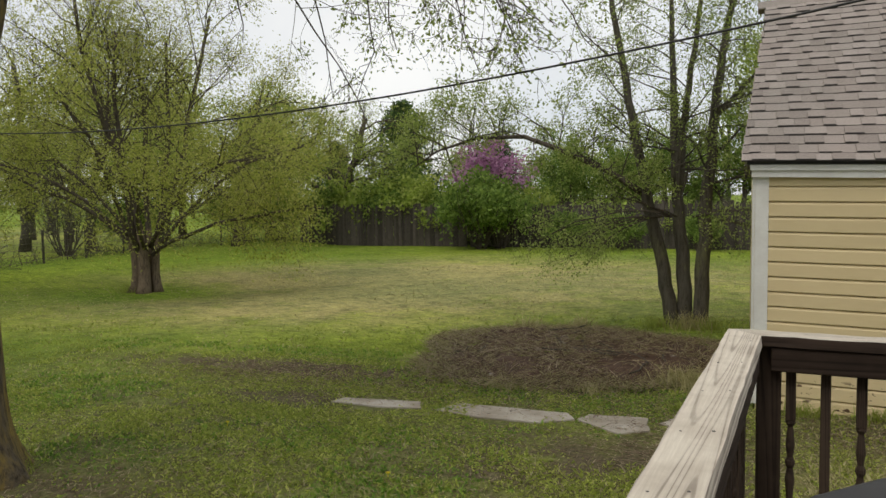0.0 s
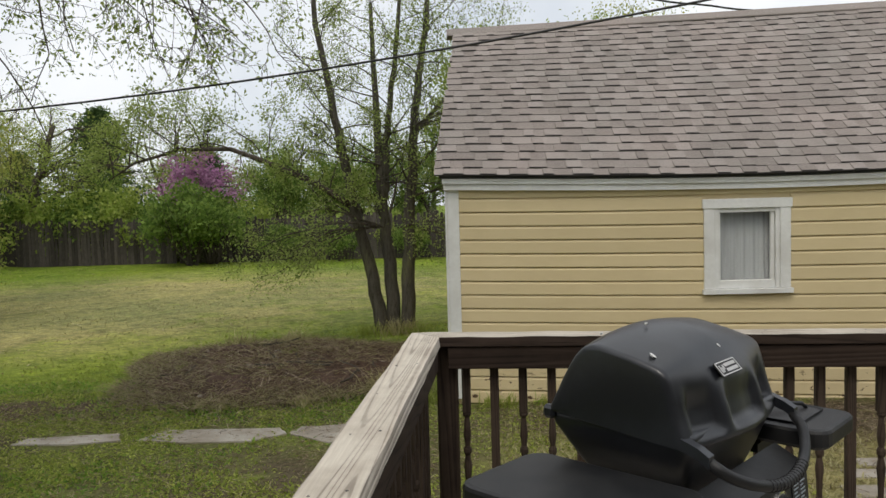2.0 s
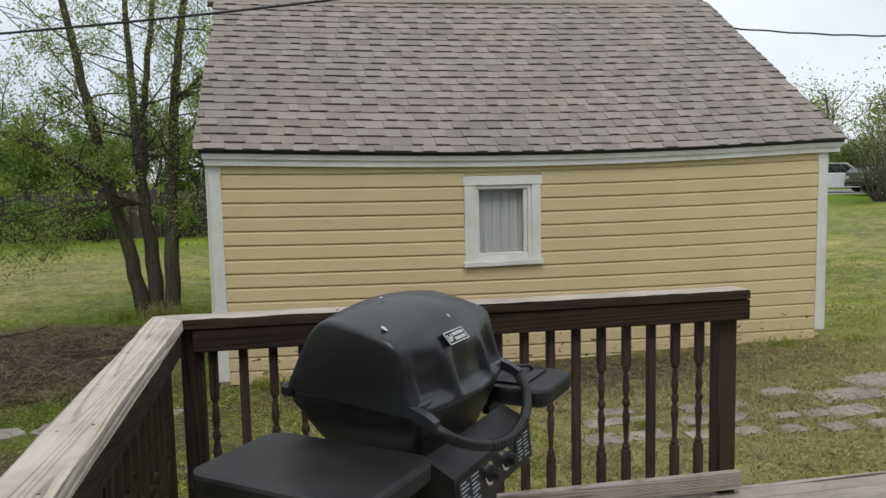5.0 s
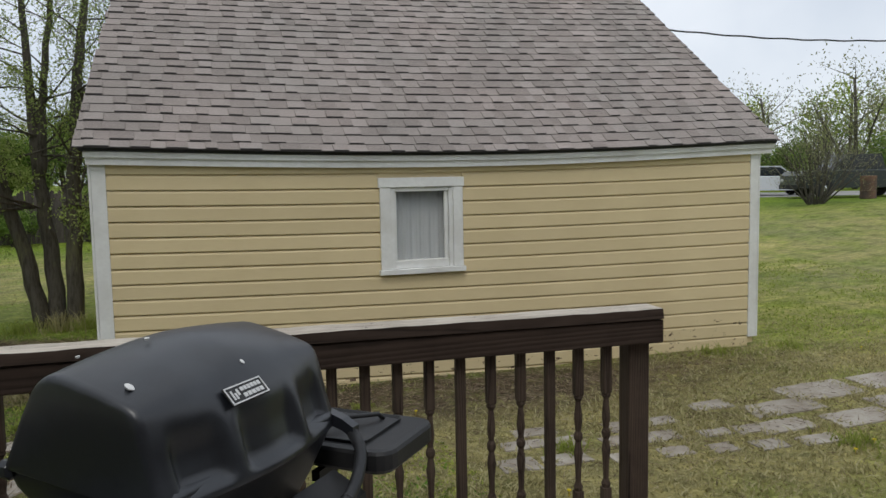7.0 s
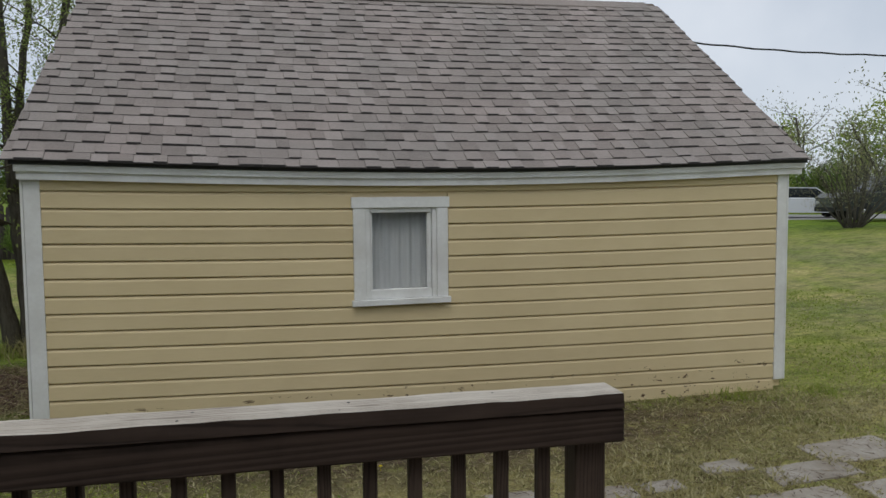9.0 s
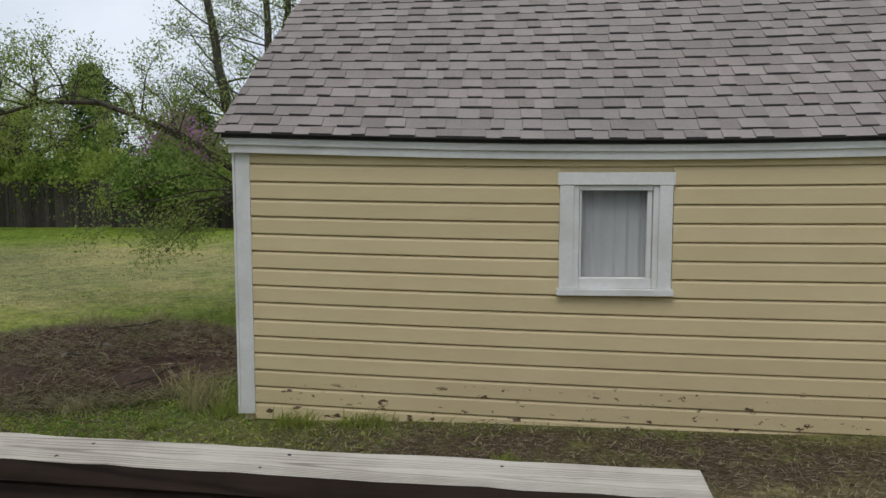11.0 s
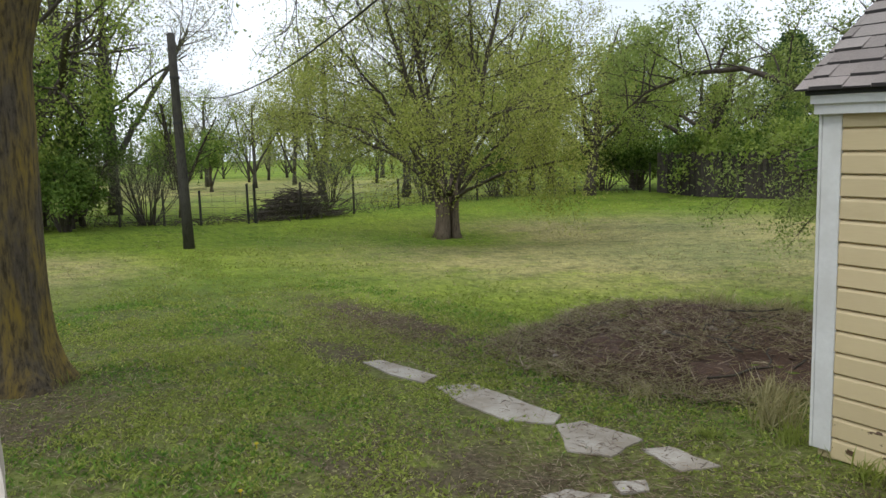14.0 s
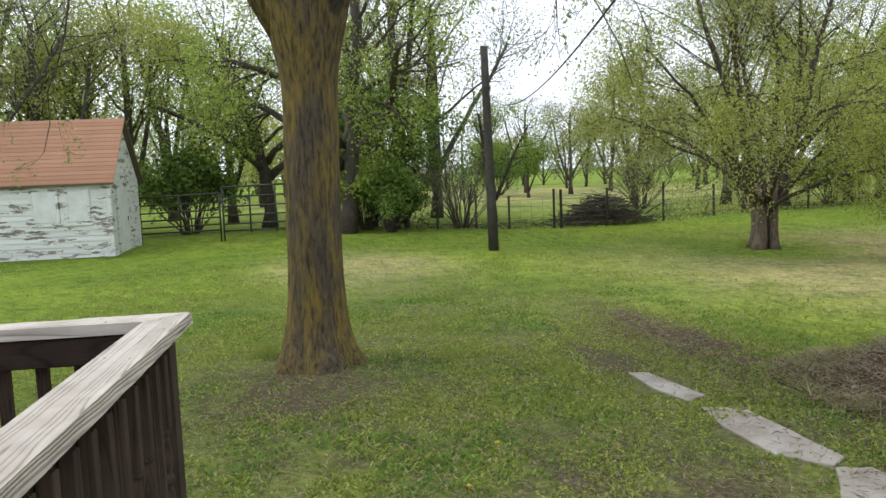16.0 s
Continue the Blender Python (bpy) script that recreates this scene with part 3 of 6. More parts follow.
part("corner_board", box(SHED_L + 0.024, SHED_L + 0.046, -0.034, 0.09, -0.02, 2.23, 0.003), M_WHITE, shed, "white corner board")


def sagging(y0, y1, dz0, dz1, x0, x1, n=24):
    """A bar along the eave that follows its sag."""
    bm = bmesh.new()
    rows = []
    for i in range(n + 1):
        x = x0 + (x1 - x0) * i / n
        e = eave_z(x)
        rows.append([bm.verts.new((x, y, e + z)) for y, z in ((y0, dz0), (y1, dz0), (y1, dz1), (y0, dz1))])
    for a, b in zip(rows, rows[1:]):
        for k in range(4):
            bm.faces.new((a[k], b[k], b[(k + 1) % 4], a[(k + 1) % 4]))
    bm.faces.new(rows[0])
    bm.faces.new(rows[-1][::-1])
    return bm


part("fascia", sagging(-0.105, -0.078, -0.100, -0.046, -0.07, SHED_L + 0.19), M_WHITE, shed, "white two-step fascia board")
part("frieze_board", sagging(-0.082, -0.036, -0.165, -0.100, -0.055, SHED_L + 0.17), M_WHITE, shed, "white frieze board")
# black strip at the drip edge paints the shaded gap below the shingles
part("drip_edge", sagging(-0.114, -0.05, -0.046, -0.004, -0.10, SHED_L + 0.21), M_GAP_PLATE, shed, "drip edge strip, black for the shaded gap over the fascia")

# window in the shed wall
win = hang("window", mesh_of("window", box(WX0, WX1, 0.034, 0.040, WZ0, WZ0 + 0.01), M_WHITE), shed, "small white sash window with a sheer curtain")


def wpart(name, x0, x1, y0, y1, z0, z1, mat=M_WHITE, bevel=0.003):
    fx, fz = (lambda x: 2.625 + (x - 2.572) * 1.04), (lambda z: 1.028 + (z - 1.062) * 1.047)
    return part(name, box(fx(x0), fx(x1), y0, y1, fz(z0), fz(z1), bevel), mat, win)


wpart("window_casing", 2.59, 2.70, -0.046, -0.019, 1.115, 1.915)
wpart("window_casing", 3.35, 3.455, -0.046, -0.019, 1.115, 1.915)
wpart("window_head", 2.575, 3.468, -0.052, -0.019, 1.917, 2.012)
wpart("window_sill", 2.572, 3.472, -0.075, -0.010, 1.062, 1.113)
wpart("window_frame", 2.70, 2.742, -0.030, 0.06, 1.115, 1.915)
wpart("window_frame", 3.308, 3.35, -0.030, 0.06, 1.115, 1.915)
wpart("window_frame", 2.744, 3.306, -0.028, 0.06, 1.875, 1.915)
wpart("sash_rail", 2.744, 3.306, -0.022, 0.05, 1.115, 1.195)
wpart("sash_stile", 3.266, 3.304, -0.012, 0.03, 1.197, 1.873)
wpart("sash_stile", 2.746, 2.764, -0.012, 0.03, 1.197, 1.873)
pane = part("pane", box(2.828, 3.344, 0.006, 0.010, 1.172, 1.876), M_GLASS, win)
pane.visible_shadow = False
bm = bmesh.new()
rows = []
for i in range(61):
    x = 2.76 + 0.66 * i / 60
    yy = 0.075 + 0.010 * math.sin(i * 0.62) + 0.006 * math.sin(i * 1.37 + 1)
    rows.append((bm.verts.new((x, yy, 1.08)), bm.verts.new((x, yy * 0.6 + 0.03, 1.905)), bm.verts.new((x, yy + 0.003, 1.08)), bm.verts.new((x, yy * 0.6 + 0.033, 1.905))))
for a, b in zip(rows[:-6], rows[1:-5]):
    bm.faces.new((a[0], b[0], b[1], a[1]))
    bm.faces.new((a[2], a[3], b[3], b[2]))
part("curtain", bm, M_CURTAIN, win, "sheer white curtain", True)
# dark sheet stands in for the unlit room behind the curtain
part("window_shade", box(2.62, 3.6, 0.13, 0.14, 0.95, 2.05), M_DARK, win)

# roof: boarding under the shingles
EAVE_Y, RIDGE_Y = -0.135, 2.9


def verge(s):
    """The roof's free end, a little out of square."""
    return -0.13 + 0.27 * s


def roof_at(x, s, back=False):
    """A point of the roof plane: s runs from the eave (0) to the ridge (1)."""
    y = EAVE_Y + (RIDGE_Y - EAVE_Y) * s
    z = eave_z(x) + (ridge_z(x) - eave_z(x)) * s
    return Vector((x, 2 * RIDGE_Y - y if back else y, z))


roof = hang("roof", None, shed, "brown asphalt shingle roof")
bm = bmesh.new()
for back in (False, True):
    grid = [[bm.verts.new(roof_at(verge(s) + 0.03 + (7.56 - verge(s)) * i / 20, s, back) + Vector((0, 0, dz))) for i in range(21)] for s, dz in ((0.01, -0.045), (0.01, -0.006), (1, -0.006), (1, -0.045))]
    for r in range(4):
        a, b = grid[r], grid[(r + 1) % 4]
        for i in range(20):
            bm.faces.new((a[i], a[i + 1], b[i + 1], b[i]))
roof_body = mesh_of("roof", bm, M_DECK)
roof.data = None
boarding = hang("roof_boarding", roof_body, shed)
bpy.data.objects.remove(roof)
boarding.name = "roof"
boarding["label"] = "brown asphalt shingle roof"
part("ridge_cap", prism([(RIDGE_Y - 0.15, 4.375), (RIDGE_Y, 4.485), (RIDGE_Y + 0.15, 4.375), (RIDGE_Y + 0.15, 4.39), (RIDGE_Y, 4.50), (RIDGE_Y - 0.15, 4.39)], 0.17, 7.62), M_SHINGLE_J, boarding).matrix_basis = Matrix.Translation((0, 0, -0.004)) @ Matrix.Rotation(math.atan(-0.26 / 7.4), 4, 'Y')
for x0, x1 in ((-0.035, 0.19), (SHED_L + 0.06, SHED_L + 0.06)):
    a, b = roof_at(x0, 0.03), roof_at(x1, 0.985)
    bm = bmesh.new()
    vs = [bm.verts.new(p + Vector((dx, 0, dz))) for p in (a, b) for dx, dz in ((0, -0.135), (0.022, -0.135), (0.022, -0.05), (0, -0.05))]
    for q in ((0, 1, 2, 3), (7, 6, 5, 4), (0, 4, 5, 1), (1, 5, 6, 2), (2, 6, 7, 3), (3, 7, 4, 0)):
        bm.faces.new([vs[i] for i in q])
    part("rake_board", bm, M_WHITE, shed, "white rake board")

# ---- deck ----
# the front rail runs a little askew to the shed wall
RC = Vector((-0.037, -4.85, 0))           # inner corner of the two rails
RZ = 1.482
fdir = Vector((1.0, -0.085, 0)).normalized()
ldir = Vector((-0.071, -1.0, 0)).normalized()
DECK_Z = 0.50
F_ANG = math.degrees(math.atan2(fdir.y, fdir.x))
L_ANG = math.degrees(math.atan2(ldir.y, ldir.x))


def spindle_mesh(turned):
    """A baluster: square ends and a turned middle, or square throughout."""
    h = 0.83
    if not turned:
        return mesh_of("spindle", box(-0.018, 0.018, -0.018, 0.018, 0, h, 0.003), M_SPINDLE)
    bm = box(-0.018, 0.018, -0.018, 0.018, 0, 0.20, 0.003)
    box(-0.018, 0.018, -0.018, 0.018, h - 0.24, h, 0.003, bm=bm)
    prof = [(0.016, 0.20), (0.019, 0.215), (0.011, 0.235), (0.013, 0.30), (0.018, 0.355), (0.011, 0.40), (0.018, 0.415), (0.018, 0.43),
            (0.011, 0.445), (0.017, 0.49), (0.013, 0.54), (0.010, 0.565), (0.019, 0.58), (0.016, 0.592)]
    lathe(prof, 10, bm)
    return mesh_of("spindle", bm, M_SPINDLE)


SP_T, SP_S = spindle_mesh(True), spindle_mesh(False)


NAIL = mesh_of("nail", lathe([(0.004, -0.004), (0.0045, 0.0), (0.003, 0.0015)], 7), M_STEELPOST)


def railing(label, m, length, mitre, end_post, knots, dark_edge=False):
    """One run of railing along local x; local y points outwards."""
    r = thing("deck_railing", label, "railing", m)
    W, T = 0.14, 0.038
    bm = bmesh.new()
    x0, x1 = 0.0, length
    n = 40
    rows = []
    for i in range(n + 1):
        f = i / n
        xi, xo = (x0 + (x1 - x0) * f), (x0 - mitre + (x1 - x0 + mitre) * f)
        ring = []
        for y, z in ((0, 0), (0.006, T), (W - 0.006, T), (W, 0)):
            x = xi + (xo - xi) * (y / W)
            jit = 0.0035 * noise.noise((x * 9, y * 30, z * 40 + knots))
            ring.append(bm.verts.new((x, y + jit, z + (jit * 0.8 if z else 0))))
        rows.append(ring)
    for a, b in zip(rows, rows[1:]):
        for k in range(4):
            bm.faces.new((a[k], b[k], b[(k + 1) % 4], a[(k + 1) % 4]))
    bm.faces.new(rows[0])
    bm.faces.new(rows[-1][::-1])
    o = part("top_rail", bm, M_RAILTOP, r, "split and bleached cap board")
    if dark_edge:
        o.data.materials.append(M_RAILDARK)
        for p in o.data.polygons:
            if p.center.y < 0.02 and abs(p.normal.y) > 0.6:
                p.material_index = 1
    top = RZ - T - DECK_Z
    o.location = (0, 0, top)
    for i in range(int(length / 0.4) + 1):
        for yy in (0.035, 0.105):
            xx = 0.12 + i * 0.4 + (0.03 if yy > 0.1 else 0)
            if xx < length - 0.03:
                hang("nail", NAIL, r, "", pose(xx, yy, top + T - 0.0005))
    part("upper_rail", box(0.03, length + (0.004 if end_post else -0.02), 0.008, 0.056, top - 0.098, top - 0.006, 0.004), M_RAILDARK, r, "dark weathered upper rail")
    part("lower_rail", box(0.03, length - 0.02, 0.018, 0.056, 0.03, 0.115, 0.004), M_RAILDARK if mitre < 0 else M_DECKBOARD, r)
    step = 0.1215
    k = 0
    x = 0.10
    while x < length - 0.16:
        hang("spindle", SP_S if k % 3 == 1 else SP_T, r, "", pose(x, 0.076, 0.055))
        x += step
        k += 1
    posts = [0.02] if not end_post else [0.02, length - 0.075]
    if length > 3:
        posts.append(length - 0.1)
    for p in posts:
        part("post", box(p - 0.045, p + 0.045, 0.058, 0.147 if p > 0.1 else 0.10, -DECK_Z - 0.05, top - 0.003, 0.005), M_SPINDLE, r)
    return r


front_rail = railing("weathered timber deck railing with turned spindles", pose(RC.x, RC.y, DECK_Z, 0, 0, F_ANG), 2.50, 0.14, True, 0.0, True)
left_rail = railing("weathered timber deck railing with a cracked cap board",
                    Matrix.Translation((RC.x, RC.y, DECK_Z)) @ pose(0, 0, 0, 0, 0, L_ANG) @ Matrix.Diagonal((1, -1, 1, 1)), 4.2, 0.14, False, 5.0)

deck = thing("deck", "low grey weathered timber deck", "deck", pose(RC.x, RC.y, 0, 0, 0, F_ANG))
k = 0
y = 0.12
while y > -4.15:
    part("deck_board", box(-0.10, 5.4, y - 0.136, y, DECK_Z - 0.032, DECK_Z, 0.004), M_DECKBOARD, deck)
    y -= 0.143
part("joist", box(-0.08, 5.38, 0.075, 0.115, DECK_Z - 0.20, DECK_Z - 0.034), M_RAILDARK, deck, "dark rim joist")
part("joist", box(-0.08, -0.04, -4.2, -0.03, DECK_Z - 0.20, DECK_Z - 0.034), M_RAILDARK, deck, "dark rim joist")
part("joist", box(5.34, 5.38, -4.2, -0.03, DECK_Z - 0.20, DECK_Z - 0.034), M_RAILDARK, deck, "dark rim joist")
for px, py in ((0.1, -0.1), (2.7, -0.1), (5.2, -0.1), (0.1, -2.4), (5.2, -2.4)):
    part("support_post", box(px - 0.05, px + 0.05, py - 0.05, py + 0.05, -0.2, DECK_Z - 0.035), M_RAILDARK, deck)

# unseen plain house walls: close the place behind the deck and shade it
house = tagged(new("wall_house", mesh_of("wall_house", (lambda b_: (box(-5, 9, -9.55, -9.35, -0.2, 4.0, bm=b_), box(8.8, 9.0, -9.35, -4.4, -0.2, 4.2, bm=b_))[1])(bmesh.new()), M_HOUSE)),
               "plain unseen house wall that closes and shades the deck", "wall", kind="structure")


# ---- gas grill ----
def lofted(sections, bm=None):
    """Joins closed sections (lists of points of equal length) and caps both ends."""
    bm = bm or bmesh.new()
    rings = [[bm.verts.new(p) for p in s] for s in sections]
    n = len(rings[0])
    for a, b in zip(rings, rings[1:]):
        for i in range(n):
            bm.faces.new((a[i], a[(i + 1) % n], b[(i + 1) % n], b[i]))
    bm.faces.new(rings[0][::-1])
    bm.faces.new(rings[-1])
    return bm


def rounded_plate(x0, x1, y0, y1, z0, z1, r, bm=None):
    """A slab with rounded upright corners and softened rim."""
    def ring(inset, z):
        out = []
        for cx, cy, a0 in ((x1 - r, y1 - r, 0), (x0 + r, y1 - r, 90), (x0 + r, y0 + r, 180), (x1 - r, y0 + r, 270)):
            for k in range(5):
                a = radians(a0 + k * 22.5)
                out.append((cx + (r - inset) * math.cos(a), cy + (r - inset) * math.sin(a), z))
        return out
    e = 0.012
    return lofted([ring(e, z0), ring(0, z0 + e), ring(0, z1 - e), ring(e * 0.4, z1 - e * 0.3), ring(e * 1.4, z1)], bm)


def build_grill(m):
    """Local x runs from the near shelf to the far shelf, -y is the grill's front, z from the deck."""
    g = thing("gas_grill", "matt black gas barbecue grill with side shelves, lid closed", "barbecue grill", m)
    # lid: a crowned hood with six-sided flat ends and two pockets pressed into its front
    crown = [(0.225, 0.925), (0.222, 0.985), (0.190, 1.065), (0.125, 1.138), (0.04, 1.174), (-0.06, 1.180), (-0.135, 1.160), (-0.195, 1.120), (-0.245, 1.060), (-0.275, 0.990), (-0.290, 0.930), (-0.292, 0.905)]
    flat = [(0.190, 0.940), (0.165, 0.985), (0.125, 1.060), (0.080, 1.125), (0.030, 1.148), (-0.05, 1.135), (-0.12, 1.118), (-0.178, 1.095), (-0.200, 1.045), (-0.215, 0.985), (-0.235, 0.925), (-0.240, 0.900)]

    def along(prof, f):
        u = f * (len(prof) - 1)
        i = min(int(u), len(prof) - 2)
        p0, p1, p2, p3 = prof[max(i - 1, 0)], prof[i], prof[i + 1], prof[min(i + 2, len(prof) - 1)]
        t = u - i
        return [0.5 * (2 * b + (c - a) * t + (2 * a - 5 * b + 4 * c - d) * t * t + (3 * b - a - 3 * c + d) * t ** 3) for a, b, c, d in zip(p0, p1, p2, p3)]
    N_P, N_X, HALF = 44, 48, 0.285
    bm = bmesh.new()
    rings = []
    for ix in range(N_X + 1):
        x = -HALF + 2 * HALF * ix / N_X
        s = 1 - (abs(x) / HALF) ** 1.55
        ring = []
        for k in range(N_P + 1):
            f = k / N_P
            (cy, cz), (ey, ez) = along(crown, f), along(flat, f)
            y, z = ey + (cy - ey) * s, ez + (cz - ez) * s
            if y < -0.1:
                tall = smoothstep(0.918, 0.940, z) * (1 - smoothstep(0.98, 1.075, z))
                mid_pocket = 1 - smoothstep(0.075, 0.105, abs(x))
                side_pocket = smoothstep(0.125, 0.150, abs(x)) * (1 - smoothstep(0.235, 0.262, abs(x)))
                y += 0.024 * tall * max(mid_pocket, side_pocket)
            ring.append(bm.verts.new((x, y, z)))
        rings.append(ring)
    for a, b in zip(rings, rings[1:]):
        for i in range(N_P):
            bm.faces.new((a[i], a[i + 1], b[i + 1], b[i]))
        bm.faces.new((a[-1], a[0], b[0], b[-1]))
    for f_ in bm.faces:
        f_.smooth = True
    for x, sgn in ((-HALF, -1), (HALF, 1)):
        outer = [bm.verts.new((x, *along(flat, k / N_P))) for k in range(N_P + 1)]
        rims = [outer]
        for out, k in ((0.010, 0.985), (0.016, 0.95), (0.018, 0.88), (0.018, 0.60)):
            rims.append([bm.verts.new((x + sgn * out, v_.co.y * k - 0.02 * (1 - k), 1.0 + (v_.co.z - 1.0) * (k if v_.co.z > 1.0 else 1 - (1 - k) * 0.3))) for v_ in outer])
        for ra, rb in zip(rims, rims[1:]):
            for i in range(N_P):
                fc = bm.faces.new((ra[i], ra[i + 1], rb[i + 1], rb[i]))
                fc.smooth = True
            bm.faces.new((ra[-1], ra[0], rb[0], rb[-1]))
        bm.faces.new(rims[-1])
    part("lid", bm, M_GRILL, g, "dented black hood with scuffs and a dusty blue-grey painted sheen")
    for x in (-0.305, 0.275):
        part("hinge", box(x, x + 0.03, 0.165, 0.205, 0.915, 0.955, 0.010), M_GRILL, g)
        part("lid_ear", lofted([[(x + dx, y0, z0 + dz) for dx, dz in ((0, 0), (0.03, 0), (0.03, 0.03), (0, 0.03))] for y0, z0 in ((-0.225, 0.905), (-0.270, 0.890), (-0.300, 0.872))]), M_GRILL, g)
    fb = []
    for x, y0, y1, z in ((0.170, -0.15, 0.06, 0.64), (0.195, -0.18, 0.085, 0.72), (0.245, -0.210, 0.130, 0.80), (0.290, -0.242, 0.184, 0.900), (0.294, -0.246, 0.192, 0.925), (0.288, -0.240, 0.185, 0.938)):
        r = 0.035
        ring = []
        for cx, cy, a0 in ((x - r, y1 - r, 0), (-x + r, y1 - r, 90), (-x + r, y0 + r, 180), (x - r, y0 + r, 270)):
            for k in range(4):
                a = radians(a0 + k * 30)
                ring.append((cx + r * math.cos(a), cy + r * math.sin(a), z))
        fb.append(ring)
    part("firebox", lofted(fb), M_GRILL, g, "black tapered firebox", True)
    # handle: a bail that bows out and down from the two ears
    hp = []
    for i in range(33):
        f = i / 32
        w = math.sin(math.pi * f)
        hp.append((-0.288 + 0.576 * f, -0.292 - 0.095 * w ** 0.5, 0.884 - 0.10 * w ** 0.6))
    hang("handle", tube_mesh("handle", hp, 0.0155, M_PLASTIC, 10), g, "black ribbed bail handle")
    for k in range(14):
        p = hp[9 + k]
        rib = part("grip_rib", lathe([(0.0165, -0.0025), (0.0178, 0.0), (0.0165, 0.0025)], 10), M_PLASTIC, g)
        rib.matrix_basis = Matrix.Translation(p) @ (Vector(hp[10 + k]) - Vector(hp[8 + k])).to_track_quat('Z', 'Y').to_matrix().to_4x4()
    # shelves
    part("side_shelf", rounded_plate(-0.655, -0.295, -0.305, 0.235, 0.755, 0.815, 0.06), M_PLASTIC, g, "moulded black side shelf")
    part("side_shelf", rounded_plate(0.295, 0.60, -0.385, 0.16, 0.775, 0.838, 0.055), M_PLASTIC, g, "moulded black side shelf")
    part("shelf_lip", rounded_plate(0.33, 0.56, -0.30, 0.08, 0.834, 0.842, 0.03), M_PLASTIC, g)
    for xa, xb in ((-0.60, -0.30), (0.30, 0.60)):
        for yy in (-0.17, 0.15):
            part("shelf_bracket", box(xa, xb, yy - 0.012, yy + 0.012, 0.735, 0.763), M_PLASTIC, g)
    hang("shelf_tool_bar", tube_mesh("tool_bar", [(0.33, -0.10, 0.842), (0.34, -0.12, 0.868), (0.42, -0.17, 0.868), (0.52, -0.24, 0.858), (0.53, -0.25, 0.842)], 0.007, M_PLASTIC, 6), g)
    # sloped control panel with labels and knobs
    pan = part("control_panel", prism([(-0.245, 0.79), (-0.335, 0.745), (-0.345, 0.63), (-0.24, 0.61)], -0.27, 0.27), M_PLASTIC, g)

    def on_panel(x, up):
        return Matrix.Translation((x, -0.337 - up * 0.08, 0.735 - up)) @ pose(0, 0, 0, 85, 0, 0)
    for cx, wide in ((-0.19, 0.13), (0.19, 0.10)):
        plate = part("label_plate", box(-wide / 2, wide / 2, -0.045, 0.045, 0, 0.0025), M_GAP_PLATE, pan, "dark printed label")
        plate.matrix_basis = on_panel(cx, 0.048)
        for col in range(2):
            for r in range(7):
                w = wide * (0.20 if (r + col) % 3 else 0.13)
                xa = -wide / 2 + 0.012 + col * wide * 0.5
                part("print_line", box(xa, xa + w * 1.8, 0.034 - r * 0.0115 - 0.0022, 0.034 - r * 0.0115 + 0.0022, 0.0027, 0.0034), M_LABEL, plate)
    for cx in (-0.06, 0.06):
        kn = part("knob", lathe([(0.026, 0), (0.024, 0.012), (0.018, 0.014), (0.017, 0.034), (0.014, 0.037)], 16), M_PLASTIC, pan)
        kn.matrix_basis = on_panel(cx, 0.045)
        kr = part("knob_ring", lathe([(0.034, 0), (0.034, 0.004), (0.028, 0.005)], 20), M_CHROME, pan, "bright ring round the knob")
        kr.matrix_basis = on_panel(cx, 0.045)
    # badge: a pale plate with a frame and plain bars
    bp = part("badge", box(-0.061, 0.061, -0.022, 0.022, 0, 0.004, 0.001), M_GAP_PLATE, g, "small dark badge with pale plain bars")
    nrm = 47.0
    bp.matrix_basis = Matrix.Translation((-0.05, -0.236, 1.075)) @ pose(0, 0, 0, nrm, 0, 0)
    for x0, x1, y0, y1 in ((-0.059, 0.059, 0.0175, 0.0205), (-0.059, 0.059, -0.0205, -0.0175), (-0.059, -0.056, -0.0175, 0.0175), (0.056, 0.059, -0.0175, 0.0175),
                           *[(-0.016 + k * 0.0112, -0.0075 + k * 0.0112, 0.003, 0.0125) for k in range(6)], *[(-0.016 + k * 0.0134, -0.0058 + k * 0.0134, -0.0125, -0.003) for k in range(5)],
                           (-0.048, -0.043, -0.011, 0.011), (-0.039, -0.034, -0.011, 0.004), (-0.030, -0.024, -0.004, 0.011)):
        part("badge_bar", box(x0, x1, y0, y1, 0.004, 0.0055), M_BADGE, bp)
    # cart under the firebox
    for x in (-0.27, 0.25):
        part("cart_side", box(x, x + 0.02, -0.22, 0.20, 0.06, 0.70, 0.004), M_PLASTIC, g)
    part("cart_front", box(-0.245, 0.245, -0.225, -0.205, 0.08, 0.605, 0.004), M_PLASTIC, g)
    part("cart_base", box(-0.26, 0.26, -0.22, 0.20, 0.06, 0.085, 0.004), M_PLASTIC, g)
    for x in (-0.24, 0.24):
        for yy in (-0.18, 0.16):
            part("caster", lathe([(0.012, 0.0), (0.03, 0.008), (0.03, 0.05), (0.012, 0.06)], 12, centre=(x, yy)), M_TYRE, g)
    # bird droppings and scratches on the hood
    for x, y, z, a, s in ((-0.255, -0.125, 1.128, 35, 0.011), (-0.10, -0.02, 1.184, 0, 0.006), (0.0, -0.19, 1.124, 42, 0.007), (-0.21, 0.06, 1.163, -10, 0.005)):
        d = part("dropping", lathe([(s * 0.7, -0.004), (s, 0.0005), (s * 0.8, 0.0012), (s * 0.2, 0.0016)], 9), M_WHITE, g, "pale dried bird dropping")
        d.matrix_basis = Matrix.Translation((x, y, z)) @ pose(0, 0, 0, a, 0, 20)
    return g


grill = build_grill(pose(0.63, -5.76, DECK_Z, 0, 0, 47.0))


